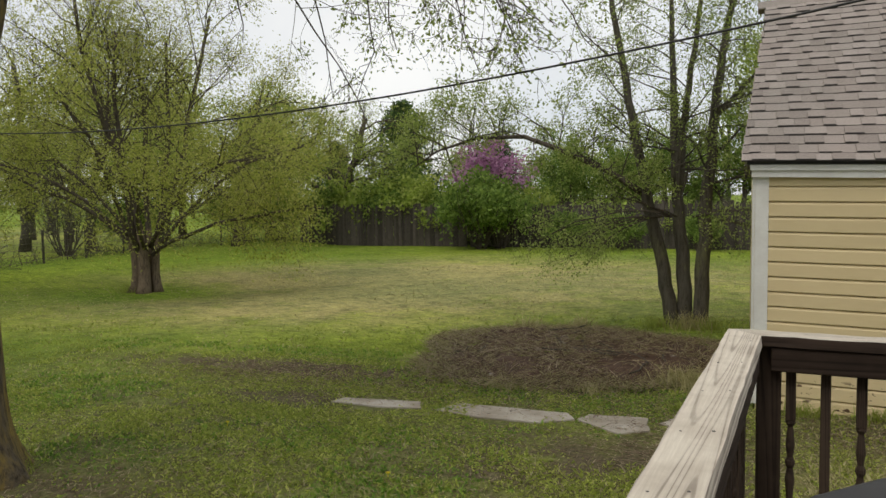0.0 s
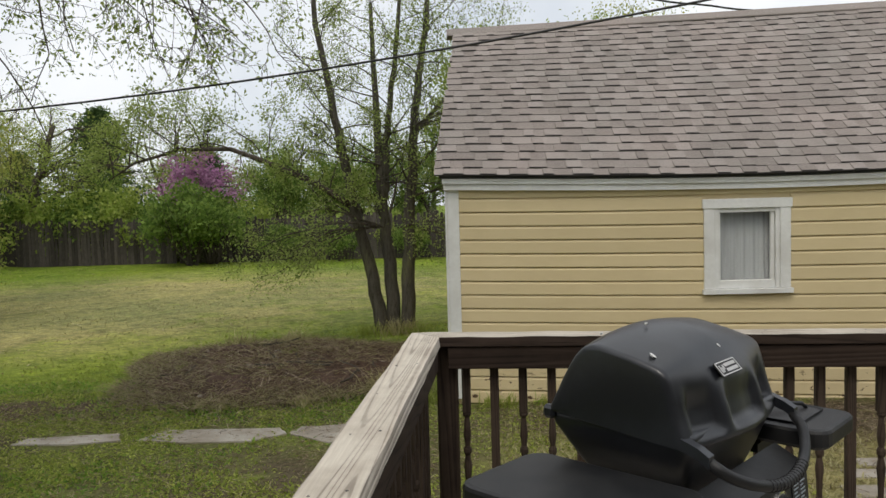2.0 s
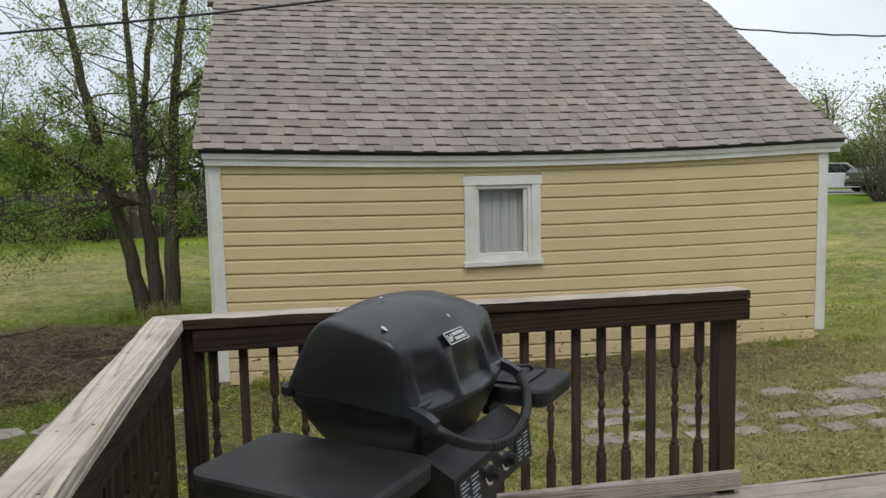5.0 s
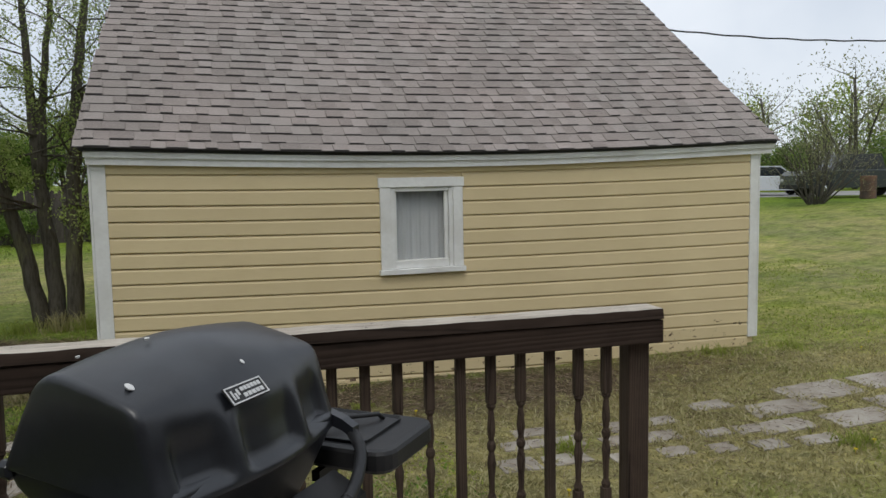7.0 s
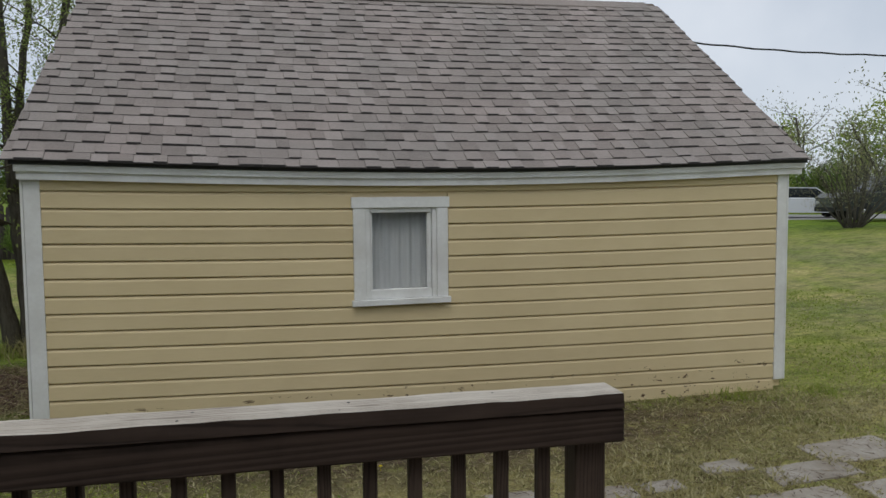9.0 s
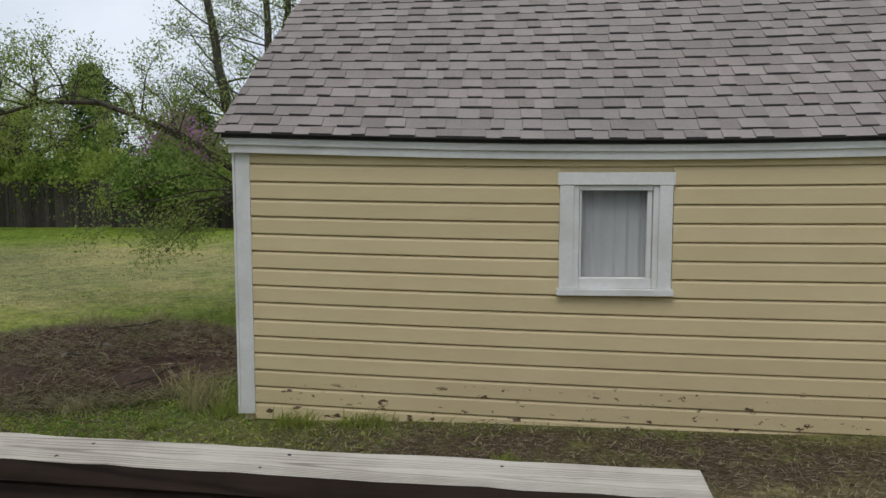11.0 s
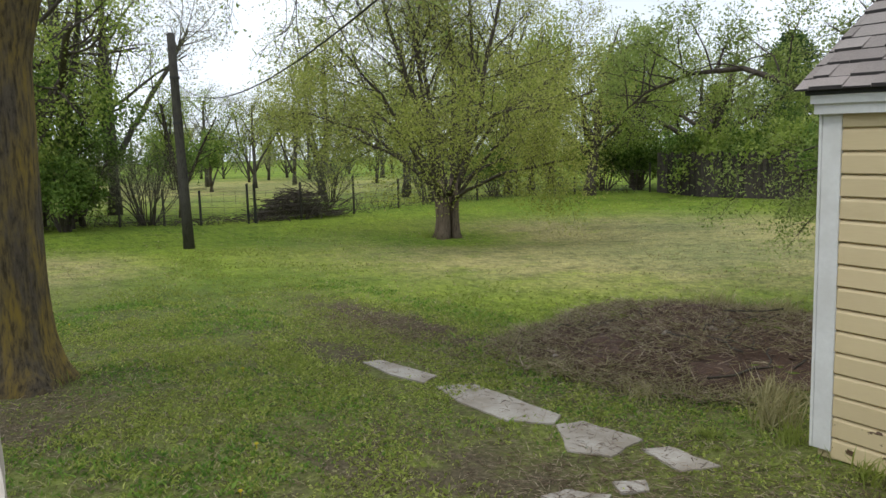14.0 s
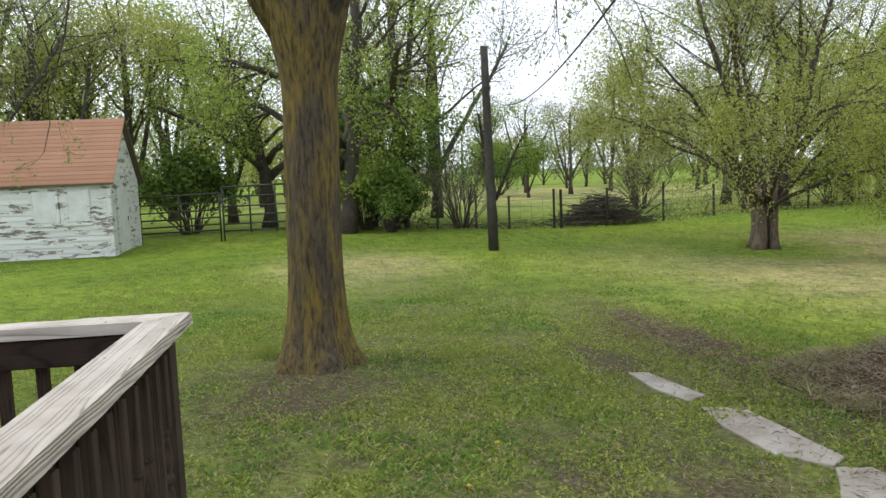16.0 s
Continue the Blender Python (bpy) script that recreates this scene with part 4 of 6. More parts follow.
# ---- trees ----
def grow(rng, branches, tips, p, d, length, radius, level, spec):
    """One limb and its children. spec rows, by level: (pieces, bend, lift, children, child length, child angle, child radius)."""
    pieces, bend, lift, kids, klen, kang, krad = spec[level]
    pts, rad = [p.copy()], [radius]
    end = radius * (0.35 if level else 0.45)
    last = level == len(spec) - 1
    for i in range(pieces):
        d = (d + Vector(rng.normal(0, bend, 3)) + Vector((0, 0, lift))).normalized()
        p = p + d * (length / pieces)
        pts.append(p.copy())
        rad.append(radius + (end - radius) * (i + 1) / pieces)
    branches.append((pts, rad, level))
    if last:
        for q in pts[1:]:
            tips.append((q, d))
        return
    for k in range(kids):
        f = rng.uniform(0.30 if level else 0.38, 1.0)
        i = min(int(f * pieces), pieces - 1)
        q = pts[i].lerp(pts[i + 1], f * pieces - i)
        base = (pts[i + 1] - pts[i]).normalized()
        side = base.cross(Vector(rng.normal(0, 1, 3)))
        side = side.normalized() if side.length > 1e-6 else Vector((1, 0, 0))
        a = radians(kang * rng.uniform(0.6, 1.35))
        nd = base * math.cos(a) + side * math.sin(a)
        grow(rng, branches, tips, q, nd, length * klen * rng.uniform(0.6, 1.25) * (1.15 - 0.5 * f), max(0.003, (radius + (end - radius) * f) * krad), level + 1, spec)


def tree_meshes(name, seed, limbs, spec, leaf, bark, leaf_mat, per_tip=3, spread=0.15, slim=0.5, droop=0.2, flare=0.0, light=False):
    rng = np.random.default_rng(seed)
    branches, tips = [], []
    for p, d, length, r in limbs:
        grow(rng, branches, tips, Vector(p), Vector(d).normalized(), length, r, 0, spec)
    v, f = [], []
    for pts, rad, level in branches:
        if level == 0 and flare:
            rad = [r * (1 + flare * math.exp(-3.2 * i)) for i, r in enumerate(rad)]
        if light and level == 3 and leaf_mat is not M_LEAF_GREY:
            continue
        if light and level >= 2:
            step = len(pts) - 1 if level == 3 else 2
            pts, rad = pts[::step], rad[::step]
        tube_into(v, f, pts, rad, ((7, 4, 3, 3) if light else (9, 6, 4, 3))[level], caps=level == 0)
    trunk = mesh_from("trunk", v, f, bark, True)
    cs = []
    for q, d in tips:
        for _ in range(per_tip):
            cs.append(q + Vector(rng.normal(0, spread, 3)))
    crown = leaf_mesh("crown", cs, leaf, leaf_mat, rng, slim=slim, droop=droop)
    return trunk, crown


def plant(name, label, category, meshes, m, group=""):
    t = thing(name, label, category, m, group)
    hang("trunk", meshes[0], t)
    hang("crown", meshes[1], t)
    return t


# three-stemmed tree by the shed
def stem_tree(seed, stems, spec, every, reach, leaf, bark, leaf_mat, per_tip, spread, start=1.3):
    """Stems along given lines; side branches every so often above the start height."""
    rng = np.random.default_rng(seed)
    br, tips = [], []
    for line, r0, r1 in stems:
        pts = [Vector(p) for p in line]
        fine_pts = []
        for a, b in zip(pts, pts[1:]):
            fine_pts += [a.lerp(b, k / 4) + Vector(rng.normal(0, 0.012, 3)) for k in range(4)]
        fine_pts.append(pts[-1])
        n = len(fine_pts)
        rad = [r0 + (r1 - r0) * k / (n - 1) for k in range(n)]
        br.append((fine_pts, rad, 0))
        for k in range(2, n):
            q = fine_pts[k]
            if q.z < start:
                continue
            for _ in range(every):
                a = rng.uniform(0, TAU)
                d = Vector((math.cos(a), math.sin(a), rng.uniform(0.1, 1.0))).normalized()
                grow(rng, br, tips, q, d, reach * rng.uniform(0.5, 1.2), max(0.006, rad[k] * 0.26), 1, spec)
    v, f = [], []
    for pts, rad, level in br:
        tube_into(v, f, pts, rad, (10, 6, 4, 3)[level], caps=level == 0)
    cs = [q + Vector(rng.normal(0, spread, 3)) for q, _ in tips for _ in range(per_tip)]
    return mesh_from("trunk", v, f, bark, True), leaf_mesh("crown", cs, leaf, leaf_mat, rng, slim=0.5, droop=0.2)


spec_multi = [(12, 0.022, 0.02, 18, 0.40, 55, 0.28), (6, 0.13, 0.02, 7, 0.5, 45, 0.5), (4, 0.16, 0.0, 4, 0.55, 45, 0.6), (3, 0.2, -0.05, 0, 0, 0, 0)]
multi_stems = [([(-0.20, 0, -0.1), (-0.36, 0, 0.88), (-0.58, 0.02, 1.9), (-0.80, 0.06, 2.9), (-0.98, 0.1, 3.9), (-1.22, 0.15, 5.2), (-1.30, 0.2, 6.9)], 0.125, 0.03),
               ([(-0.03, 0.08, -0.1), (-0.09, 0.1, 1.15), (-0.17, 0.14, 2.07), (-0.23, 0.2, 2.98), (-0.26, 0.3, 4.3), (-0.30, 0.4, 5.6)], 0.13, 0.03),
               ([(-0.16, 0.14, 2.2), (-0.10, 0.16, 3.0), (0.0, 0.1, 3.78), (0.18, 0.05, 5.17), (0.30, 0.0, 6.8)], 0.08, 0.02),
               ([(0.22, -0.02, -0.1), (0.25, 0, 1.16), (0.30, 0.02, 2.25), (0.38, 0.05, 3.13), (0.50, 0.1, 4.27), (0.66, 0.15, 5.12), (0.85, 0.2, 6.9)], 0.13, 0.03),
               ([(0.40, 0.05, 3.3), (0.70, 0.0, 3.65), (1.05, -0.1, 3.97), (1.7, -0.2, 4.7)], 0.05, 0.015)]
tm = stem_tree(11, multi_stems, spec_multi, 1, 1.35, 0.045, M_BARK_GREY, M_LEAF_OLIVE, 4, 0.10, 2.2)
multi = plant("tree", "slender three-stemmed tree in early leaf beside the shed", "tree", tm, pose(-0.98, 4.9, gz(-0.98, 4.9)))
# its long low limb that reaches out over the lawn, and hanging twigs
rng = np.random.default_rng(5)
br, tips = [], []
limb = [Vector(p) for p in ((-0.68, 0, 2.12), (-1.23, -0.05, 2.50), (-1.99, -0.1, 2.86), (-2.67, -0.1, 3.13), (-3.5, -0.15, 3.14), (-4.25, -0.2, 2.93), (-4.7, -0.2, 2.65))]
br.append((limb, [0.062, 0.052, 0.044, 0.038, 0.03, 0.02, 0.008], 1))
for i in range(1, 7):
    for _ in range(5):
        grow(rng, br, tips, limb[i].lerp(limb[i - 1], rng.uniform(0, 1)), Vector((rng.uniform(-1, 0.4), rng.normal(0, 0.7), rng.uniform(-0.2, 1.0))).normalized(), rng.uniform(0.6, 1.4), 0.014, 1, spec_multi)
droop_spec = [spec_multi[0], (7, 0.14, -0.10, 7, 0.42, 45, 0.5), (4, 0.16, -0.03, 4, 0.5, 45, 0.6), spec_multi[3]]
for x, y in ((-0.9, -0.3), (-1.5, -0.5), (-2.0, -0.2), (0.7, -0.2), (1.1, 0.1), (-0.6, -0.6), (-1.2, 0.4), (-1.8, 0.5), (0.4, -0.7), (-1.0, -0.9), (0.9, 0.5), (-1.6, -0.8), (-2.2, 0.2)):
    grow(rng, br, tips, Vector((x * 0.25, y * 0.25, 1.75)), Vector((x, y, 0.25)).normalized(), rng.uniform(1.2, 2.4), 0.016, 1, droop_spec)
v, f = [], []
for pts, rad, level in br:
    tube_into(v, f, pts, rad, (8, 6, 4, 3)[level])
hang("limb", mesh_from("limb", v, f, M_BARK_DARK, True), multi, "long arching low limb")
hang("crown", leaf_mesh("crown", [q + Vector(rng.normal(0, 0.08, 3)) for q, _ in tips for _ in range(5)], 0.05, M_LEAF_OLIVE, rng), multi)

# old pollarded tree on the open lawn
spec_mid = [(9, 0.09, 0.02, 12, 0.50, 46, 0.36), (6, 0.13, 0.00, 8, 0.55, 42, 0.5), (5, 0.15, -0.02, 6, 0.55, 40, 0.6), (3, 0.2, -0.04, 0, 0, 0, 0)]
spec_arch = [(10, 0.09, -0.055, 13, 0.42, 45, 0.34), (6, 0.14, -0.03, 8, 0.52, 44, 0.5), (5, 0.16, -0.03, 6, 0.55, 42, 0.6), (3, 0.2, -0.05, 0, 0, 0, 0)]
mid_limbs = [((0.22 * math.cos(a), 0.22 * math.sin(a), 1.1), (lean * math.cos(a), lean * math.sin(a), 1.0), ln, 0.085) for a, lean, ln in ((0.3, 0.12, 6.6), (1.3, 0.30, 5.8), (2.2, 0.35, 6.2), (3.3, 0.30, 6.4), (4.3, 0.2, 6.8), (5.3, 0.38, 5.8))]
arch_limbs = [((0.2 * math.cos(a), 0.2 * math.sin(a), 1.0 + 0.12 * (k % 4)), (math.cos(a), math.sin(a), 0.75 + 0.35 * (k % 3)), 4.4 + 0.7 * (k % 3), 0.06) for k, a in enumerate((0.0, 0.55, 1.2, 1.9, 2.5, 3.1, 3.7, 4.2, 4.8, 5.3, 5.9))]
tm = tree_meshes("mid", 21, mid_limbs, spec_mid, 0.065, M_BARK_DARK, M_LEAF_YELLOW, per_tip=3, spread=0.2)
mid = plant("tree", "broad bushy tree with yellow-green new leaves and many stems", "tree", tm, pose(-15.2, 8.3, gz(-15.2, 8.3)))
tm = tree_meshes("arch", 22, arch_limbs, spec_arch, 0.07, M_BARK_DARK, M_LEAF_YELLOW, per_tip=3, spread=0.2, droop=0.5)
hang("limb", tm[0], mid, "arching dark limbs that droop towards the grass")
hang("crown", tm[1], mid)
v, f = [], []
for ang, off, r in ((0.4, 0.20, 0.12), (2.0, 0.16, 0.13), (3.5, 0.30, 0.15), (5.0, 0.22, 0.16)):
    o = Vector((off * math.cos(ang), off * math.sin(ang), 0))
    tube_into(v, f, [o * 1.35 + Vector((0, 0, -0.1)), o * 1.1 + Vector((0.02, 0, 0.15)), o * 0.95 + Vector((0, 0.02, 0.5)), o * 1.1 + Vector((0.02, 0, 1.0)), o * 1.6 + Vector((0, 0, 1.7))], [r * 1.45, r * 1.12, r, r * 0.85, r * 0.5], 9)
hang("stump", mesh_from("stump", v, f, M_STUMP, True), mid, "split pale grey-brown bole")

# big furrowed tree near the deck
big_spec = [(9, 0.05, 0.02, 9, 0.5, 50, 0.45), (7, 0.13, -0.01, 7, 0.5, 48, 0.5), (5, 0.18, -0.05, 5, 0.5, 48, 0.55), (4, 0.22, -0.08, 0, 0, 0, 0)]
big_limbs = [((-0.05, -0.1, 3.6), (-0.3, -0.55, 1), 5.0, 0.26), ((0.05, 0.1, 3.6), (0.3, 0.6, 0.9), 5.0, 0.25), ((0.0, 0.1, 3.8), (0.1, 0.7, 0.9), 4.6, 0.2), ((0.0, -0.1, 4.2), (0.25, -0.8, 0.8), 4.6, 0.18)]
tm = tree_meshes("big", 33, big_limbs, big_spec, 0.05, M_BARK_BIG, M_LEAF_SPRING, per_tip=1, spread=0.06, droop=0.5)
BIG = Vector((-5.7, -4.0, gz(-5.7, -4.0)))
big = plant("tree", "large old tree with deeply furrowed bark and yellow lichen", "tree", tm, Matrix.Translation(BIG))
hang_spec = [(9, 0.07, -0.01, 9, 0.42, 45, 0.22), (6, 0.17, -0.09, 5, 0.5, 48, 0.45), (5, 0.2, -0.12, 4, 0.5, 45, 0.5), (4, 0.22, -0.12, 0, 0, 0, 0)]
hang_limbs = [((0.1, 0.1, 4.0), (1, 0.95, 0.34), 5.0, 0.07), ((0.0, 0.2, 4.1), (0.55, 1, 0.36), 5.4, 0.07), ((0.2, 0.0, 3.9), (1, 0.45, 0.36), 4.2, 0.08),
              ((0.1, -0.2, 4.0), (0.6, -0.9, 0.32), 4.2, 0.08), ((-0.1, -0.2, 4.0), (-0.5, -1, 0.32), 4.8, 0.08), ((-0.2, 0, 4.1), (-1, -0.4, 0.4), 4.4, 0.08)]
tm = tree_meshes("hang", 35, hang_limbs, hang_spec, 0.042, M_BARK_DARK, M_LEAF_OLIVE, per_tip=2, spread=0.05, droop=0.5)
hang("limb", tm[0], big, "spreading limbs with drooping bare twigs")
hang("crown", tm[1], big)
low_limbs = [((0.05, 0.10, 3.40), (0.30, 0.50, 0.95), 3.0, 0.13), ((0.75, 0.25, 3.9), (0.7, 0.75, 0.12), 2.6, 0.045), ((1.3, 0.4, 3.85), (0.8, 0.5, 0.1), 2.8, 0.045), ((1.7, 0.5, 4.1), (1.0, 0.2, 0.1), 3.0, 0.045)]
tm = tree_meshes("low", 38, low_limbs, [(8, 0.10, 0.0, 8, 0.5, 50, 0.3), (6, 0.2, -0.06, 5, 0.5, 48, 0.5), (5, 0.24, -0.10, 4, 0.5, 45, 0.55), (4, 0.24, -0.12, 0, 0, 0, 0)], 0.04, M_BARK_DARK, M_LEAF_OLIVE, per_tip=1, spread=0.04, droop=0.4)
hang("limb", tm[0], big, "thick dark low limb with crooked twigs")
hang("crown", tm[1], big)
v, f = [], []
n_ring, n_side = 26, 40
for i in range(n_ring):
    z = -0.15 + 4.15 * i / (n_ring - 1)
    r = 0.29 + 0.20 * math.exp(-max(z, 0) * 3.2) + 0.17 * smoothstep(2.9, 4.0, z)
    cx, cy = -0.05 * z / 4, 0.02 * z
    for k in range(n_side):
        a = TAU * k / n_side
        lobe = 1 + 0.10 * math.exp(-max(z, 0) * 2.6) * math.sin(5 * a + 0.7) + 0.035 * noise.noise((math.cos(a) * 3, math.sin(a) * 3, z * 0.9)) + 0.045 * noise.noise((math.cos(a) * 9, math.sin(a) * 9, z * 1.6))
        v.append((cx + r * lobe * math.cos(a), cy + r * lobe * math.sin(a), z))
for i in range(n_ring - 1):
    for k in range(n_side):
        a, b = i * n_side + k, i * n_side + (k + 1) % n_side
        f.append((a, b, b + n_side, a + n_side))
f.append(tuple(range((n_ring - 1) * n_side, n_ring * n_side)))
hang("bole", mesh_from("bole", v, f, M_BARK_BIG, True), big, "thick furrowed bole with yellow lichen")

# kinds for the woods round about
WOOD_SPEC = [(8, 0.06, 0.03, 10, 0.45, 48, 0.42), (5, 0.13, 0.03, 5, 0.5, 44, 0.5), (4, 0.16, 0.0, 4, 0.55, 44, 0.6), (3, 0.2, -0.02, 0, 0, 0, 0)]
KINDS = {}
KINDS["spring"] = tree_meshes("spring", 41, [((0, 0, -0.1), (0.05, 0, 1), 8.0, 0.2), ((0.1, 0.1, 1.6), (0.45, 0.2, 1), 6.0, 0.12), ((-0.1, 0, 1.8), (-0.5, -0.1, 1), 5.6, 0.11)], WOOD_SPEC, 0.16, M_BARK_DARK, M_LEAF_SPRING, per_tip=4, spread=0.33, flare=0.4, light=True)
KINDS["yellow"] = tree_meshes("yellow", 42, [((0, 0, -0.1), (0.0, 0.05, 1), 8.0, 0.2), ((0.1, 0.1, 1.2), (0.4, 0.3, 1), 6.6, 0.12), ((-0.1, 0, 1.4), (-0.45, 0.1, 1), 6.0, 0.11)], WOOD_SPEC, 0.13, M_BARK_GREY, M_LEAF_YELLOW, per_tip=4, spread=0.33, flare=0.4, light=True)
KINDS["bare"] = tree_meshes("bare", 43, [((0, 0, -0.1), (0.0, 0.05, 1), 8.5, 0.22), ((0.1, 0.1, 1.5), (0.5, 0.3, 1), 6.6, 0.14), ((-0.1, 0, 1.8), (-0.5, 0.1, 1), 6.4, 0.13)], WOOD_SPEC, 0.10, M_BARK_GREY, M_LEAF_GREY, per_tip=3, spread=0.28, flare=0.4, light=True)
KINDS["mid"] = tree_meshes("midgreen", 44, [((0, 0, -0.1), (0.0, 0.05, 1), 6.0, 0.2), ((0.1, 0.1, 0.8), (0.5, 0.3, 1), 5.0, 0.14), ((-0.1, 0, 0.8), (-0.6, 0.1, 1), 4.6, 0.13)], WOOD_SPEC, 0.19, M_BARK_DARK, M_LEAF_MID, per_tip=5, spread=0.28, flare=0.4, light=True)

KINDS["gnarled"] = tree_meshes("gnarled", 46, [((0, 0, -0.1), (0.06, 0.03, 1), 7.0, 0.26), ((0.05, 0.1, 2.2), (0.9, 0.3, 0.9), 5.2, 0.15), ((-0.1, 0, 2.0), (-0.9, -0.2, 0.8), 5.4, 0.15), ((0, -0.1, 2.6), (0.2, -0.9, 0.8), 4.8, 0.13), ((0, 0.1, 2.6), (-0.2, 0.9, 0.9), 4.8, 0.13)],
                               [(9, 0.16, 0.0, 10, 0.5, 52, 0.42), (6, 0.2, -0.03, 7, 0.5, 50, 0.5), (5, 0.2, -0.04, 5, 0.55, 46, 0.6), (3, 0.22, -0.03, 0, 0, 0, 0)], 0.10, M_BARK_DARK, M_LEAF_SPRING, per_tip=3, spread=0.18, flare=0.4)


def conifer_meshes(seed, h, w):
    rng = np.random.default_rng(seed)
    v, f, cs = [], [], []
    tube_into(v, f, [Vector((0, 0, -0.1)), Vector((0, 0, h * 0.5)), Vector((0, 0, h))], [0.2, 0.11, 0.02], 7)
    for i in range(330):
        s = rng.uniform(0.05, 1.0) ** 0.8
        z = h * s
        r = w * (1 - s) ** 0.6 * rng.uniform(0.65, 1.1) + 0.12
        a = rng.uniform(0, TAU)
        tip = Vector((r * math.cos(a), r * math.sin(a), z + 0.12 * r))
        tube_into(v, f, [Vector((0, 0, z - 0.15 * r)), tip], [0.025, 0.006], 3)
        for k in range(34):
            q = Vector((0, 0, z - 0.15 * r)).lerp(tip, rng.uniform(0.25, 1.05))
            cs.append(q + Vector(rng.normal(0, 0.13, 3)))
    return mesh_from("trunk", v, f, M_BARK_DARK), leaf_mesh("crown", cs, 0.20, M_LEAF_DARK, rng, slim=0.35)


KINDS["conifer"] = conifer_meshes(51, 7.5, 2.3)
FAR_SPEC = [(5, 0.06, 0.03, 8, 0.45, 48, 0.42), (3, 0.13, 0.03, 4, 0.5, 44, 0.5), (3, 0.16, 0.0, 0, 0, 0, 0)]
for key, mat, sz in (("far_spring", M_LEAF_SPRING, 0.30), ("far_yellow", M_LEAF_YELLOW, 0.28), ("far_bare", M_LEAF_GREY, 0.22), ("far_mid", M_LEAF_MID, 0.34)):
    KINDS[key] = tree_meshes(key, len(key) + 70, [((0, 0, -0.1), (0.05, 0, 1), 8.0, 0.2), ((0.1, 0.1, 1.0), (0.5, 0.2, 1), 6.0, 0.12), ((-0.1, 0, 1.2), (-0.5, -0.1, 1), 5.6, 0.11), ((0, 0, 0.3), (0.5, 0.5, 0.8), 4.0, 0.08), ((0, 0, 0.3), (-0.5, -0.5, 0.8), 4.0, 0.08)], FAR_SPEC, sz, M_BARK_GREY, mat, per_tip=5, spread=0.5, light=True)


def bush_meshes(seed, r, h, n, leaf, mat, bark):
    rng = np.random.default_rng(seed)
    br, tips = [], []
    spec = [(5, 0.12, 0.02, 5, 0.55, 40, 0.5), (4, 0.18, 0.0, 4, 0.55, 45, 0.6), (3, 0.2, 0.0, 0, 0, 0, 0)]
    for k in range(n):
        a = rng.uniform(0, TAU)
        lean = rng.uniform(0.05, 1.1)
        grow(rng, br, tips, Vector((0.12 * r * math.cos(a), 0.12 * r * math.sin(a), -0.05)), Vector((lean * r / h * math.cos(a), lean * r / h * math.sin(a), 0.8)).normalized(), h * rng.uniform(0.75, 1.05), 0.025, 0, spec)
    v, f = [], []
    for pts, rad, level in br:
        if level == 2 and leaf > 0.1:
            continue
        if level == 2:
            pts, rad = pts[::3], rad[::3]
        tube_into(v, f, pts, rad, (4, 3, 3)[level], caps=False)
    return mesh_from("trunk", v, f, bark), leaf_mesh("crown", [q + Vector(rng.normal(0, 0.12, 3)) for q, _ in tips for _ in range(3)], leaf, mat, rng, slim=0.6)


KINDS["shrub"] = bush_meshes(61, 1.3, 2.2, 26, 0.15, M_LEAF_MID, M_BARK_DARK)
KINDS["shrub_bright"] = bush_meshes(62, 1.3, 2.2, 26, 0.15, M_LEAF_SPRING, M_BARK_DARK)
KINDS["shrub_bare"] = bush_meshes(63, 1.5, 2.2, 30, 0.04, M_LEAF_GREY, M_BARK_GREY)
KINDS["redbud"] = tree_meshes("redbud", 64, [((0, 0, -0.1), (0.1, 0, 1), 3.2, 0.1), ((0, 0, 0.6), (0.8, 0.1, 1), 3.0, 0.08), ((0, 0, 0.6), (-0.8, 0.1, 1), 3.0, 0.08)], WOOD_SPEC, 0.15, M_BARK_DARK, M_LEAF_PINK, per_tip=3, spread=0.16, light=True)
LABELS = {"gnarled": "old dark spreading tree with crooked limbs and thin new leaf", "spring": "tall tree in fresh green spring leaf", "yellow": "tall tree in thin yellow-green spring leaf", "bare": "tall grey tree with bare budding twigs",
          "mid": "dense mid-green leafy tree", "conifer": "dark green conical conifer", "shrub": "dense dark green leafy shrub", "shrub_bright": "bright green leafy shrub",
          "shrub_bare": "bare twiggy grey shrub", "far_spring": "distant tree in fresh green leaf", "far_yellow": "distant tree in yellow-green leaf", "far_bare": "distant grey budding tree", "far_mid": "distant dense green tree", "redbud": "redbud tree in pink-purple blossom"}
FIRST = {}
wrng = np.random.default_rng(77)


def wood_at(kind, x, y, scale=1.0, tall=1.0, sink=0.0):
    m = Matrix.Translation((x, y, gz(x, y) - sink)) @ Matrix.Rotation(wrng.uniform(0, TAU), 4, 'Z') @ Matrix.Diagonal((scale, scale, scale * tall, 1))
    if kind not in FIRST:
        cat = "shrub" if kind.startswith("shrub") else "tree"
        FIRST[kind] = plant(cat, LABELS[kind], cat, KINDS[kind], m, "trees and shrubs round the lawn")
        return FIRST[kind]
    ob = FIRST[kind]
    c = copy_thing(ob, Matrix())
    c.matrix_basis = m
    return c


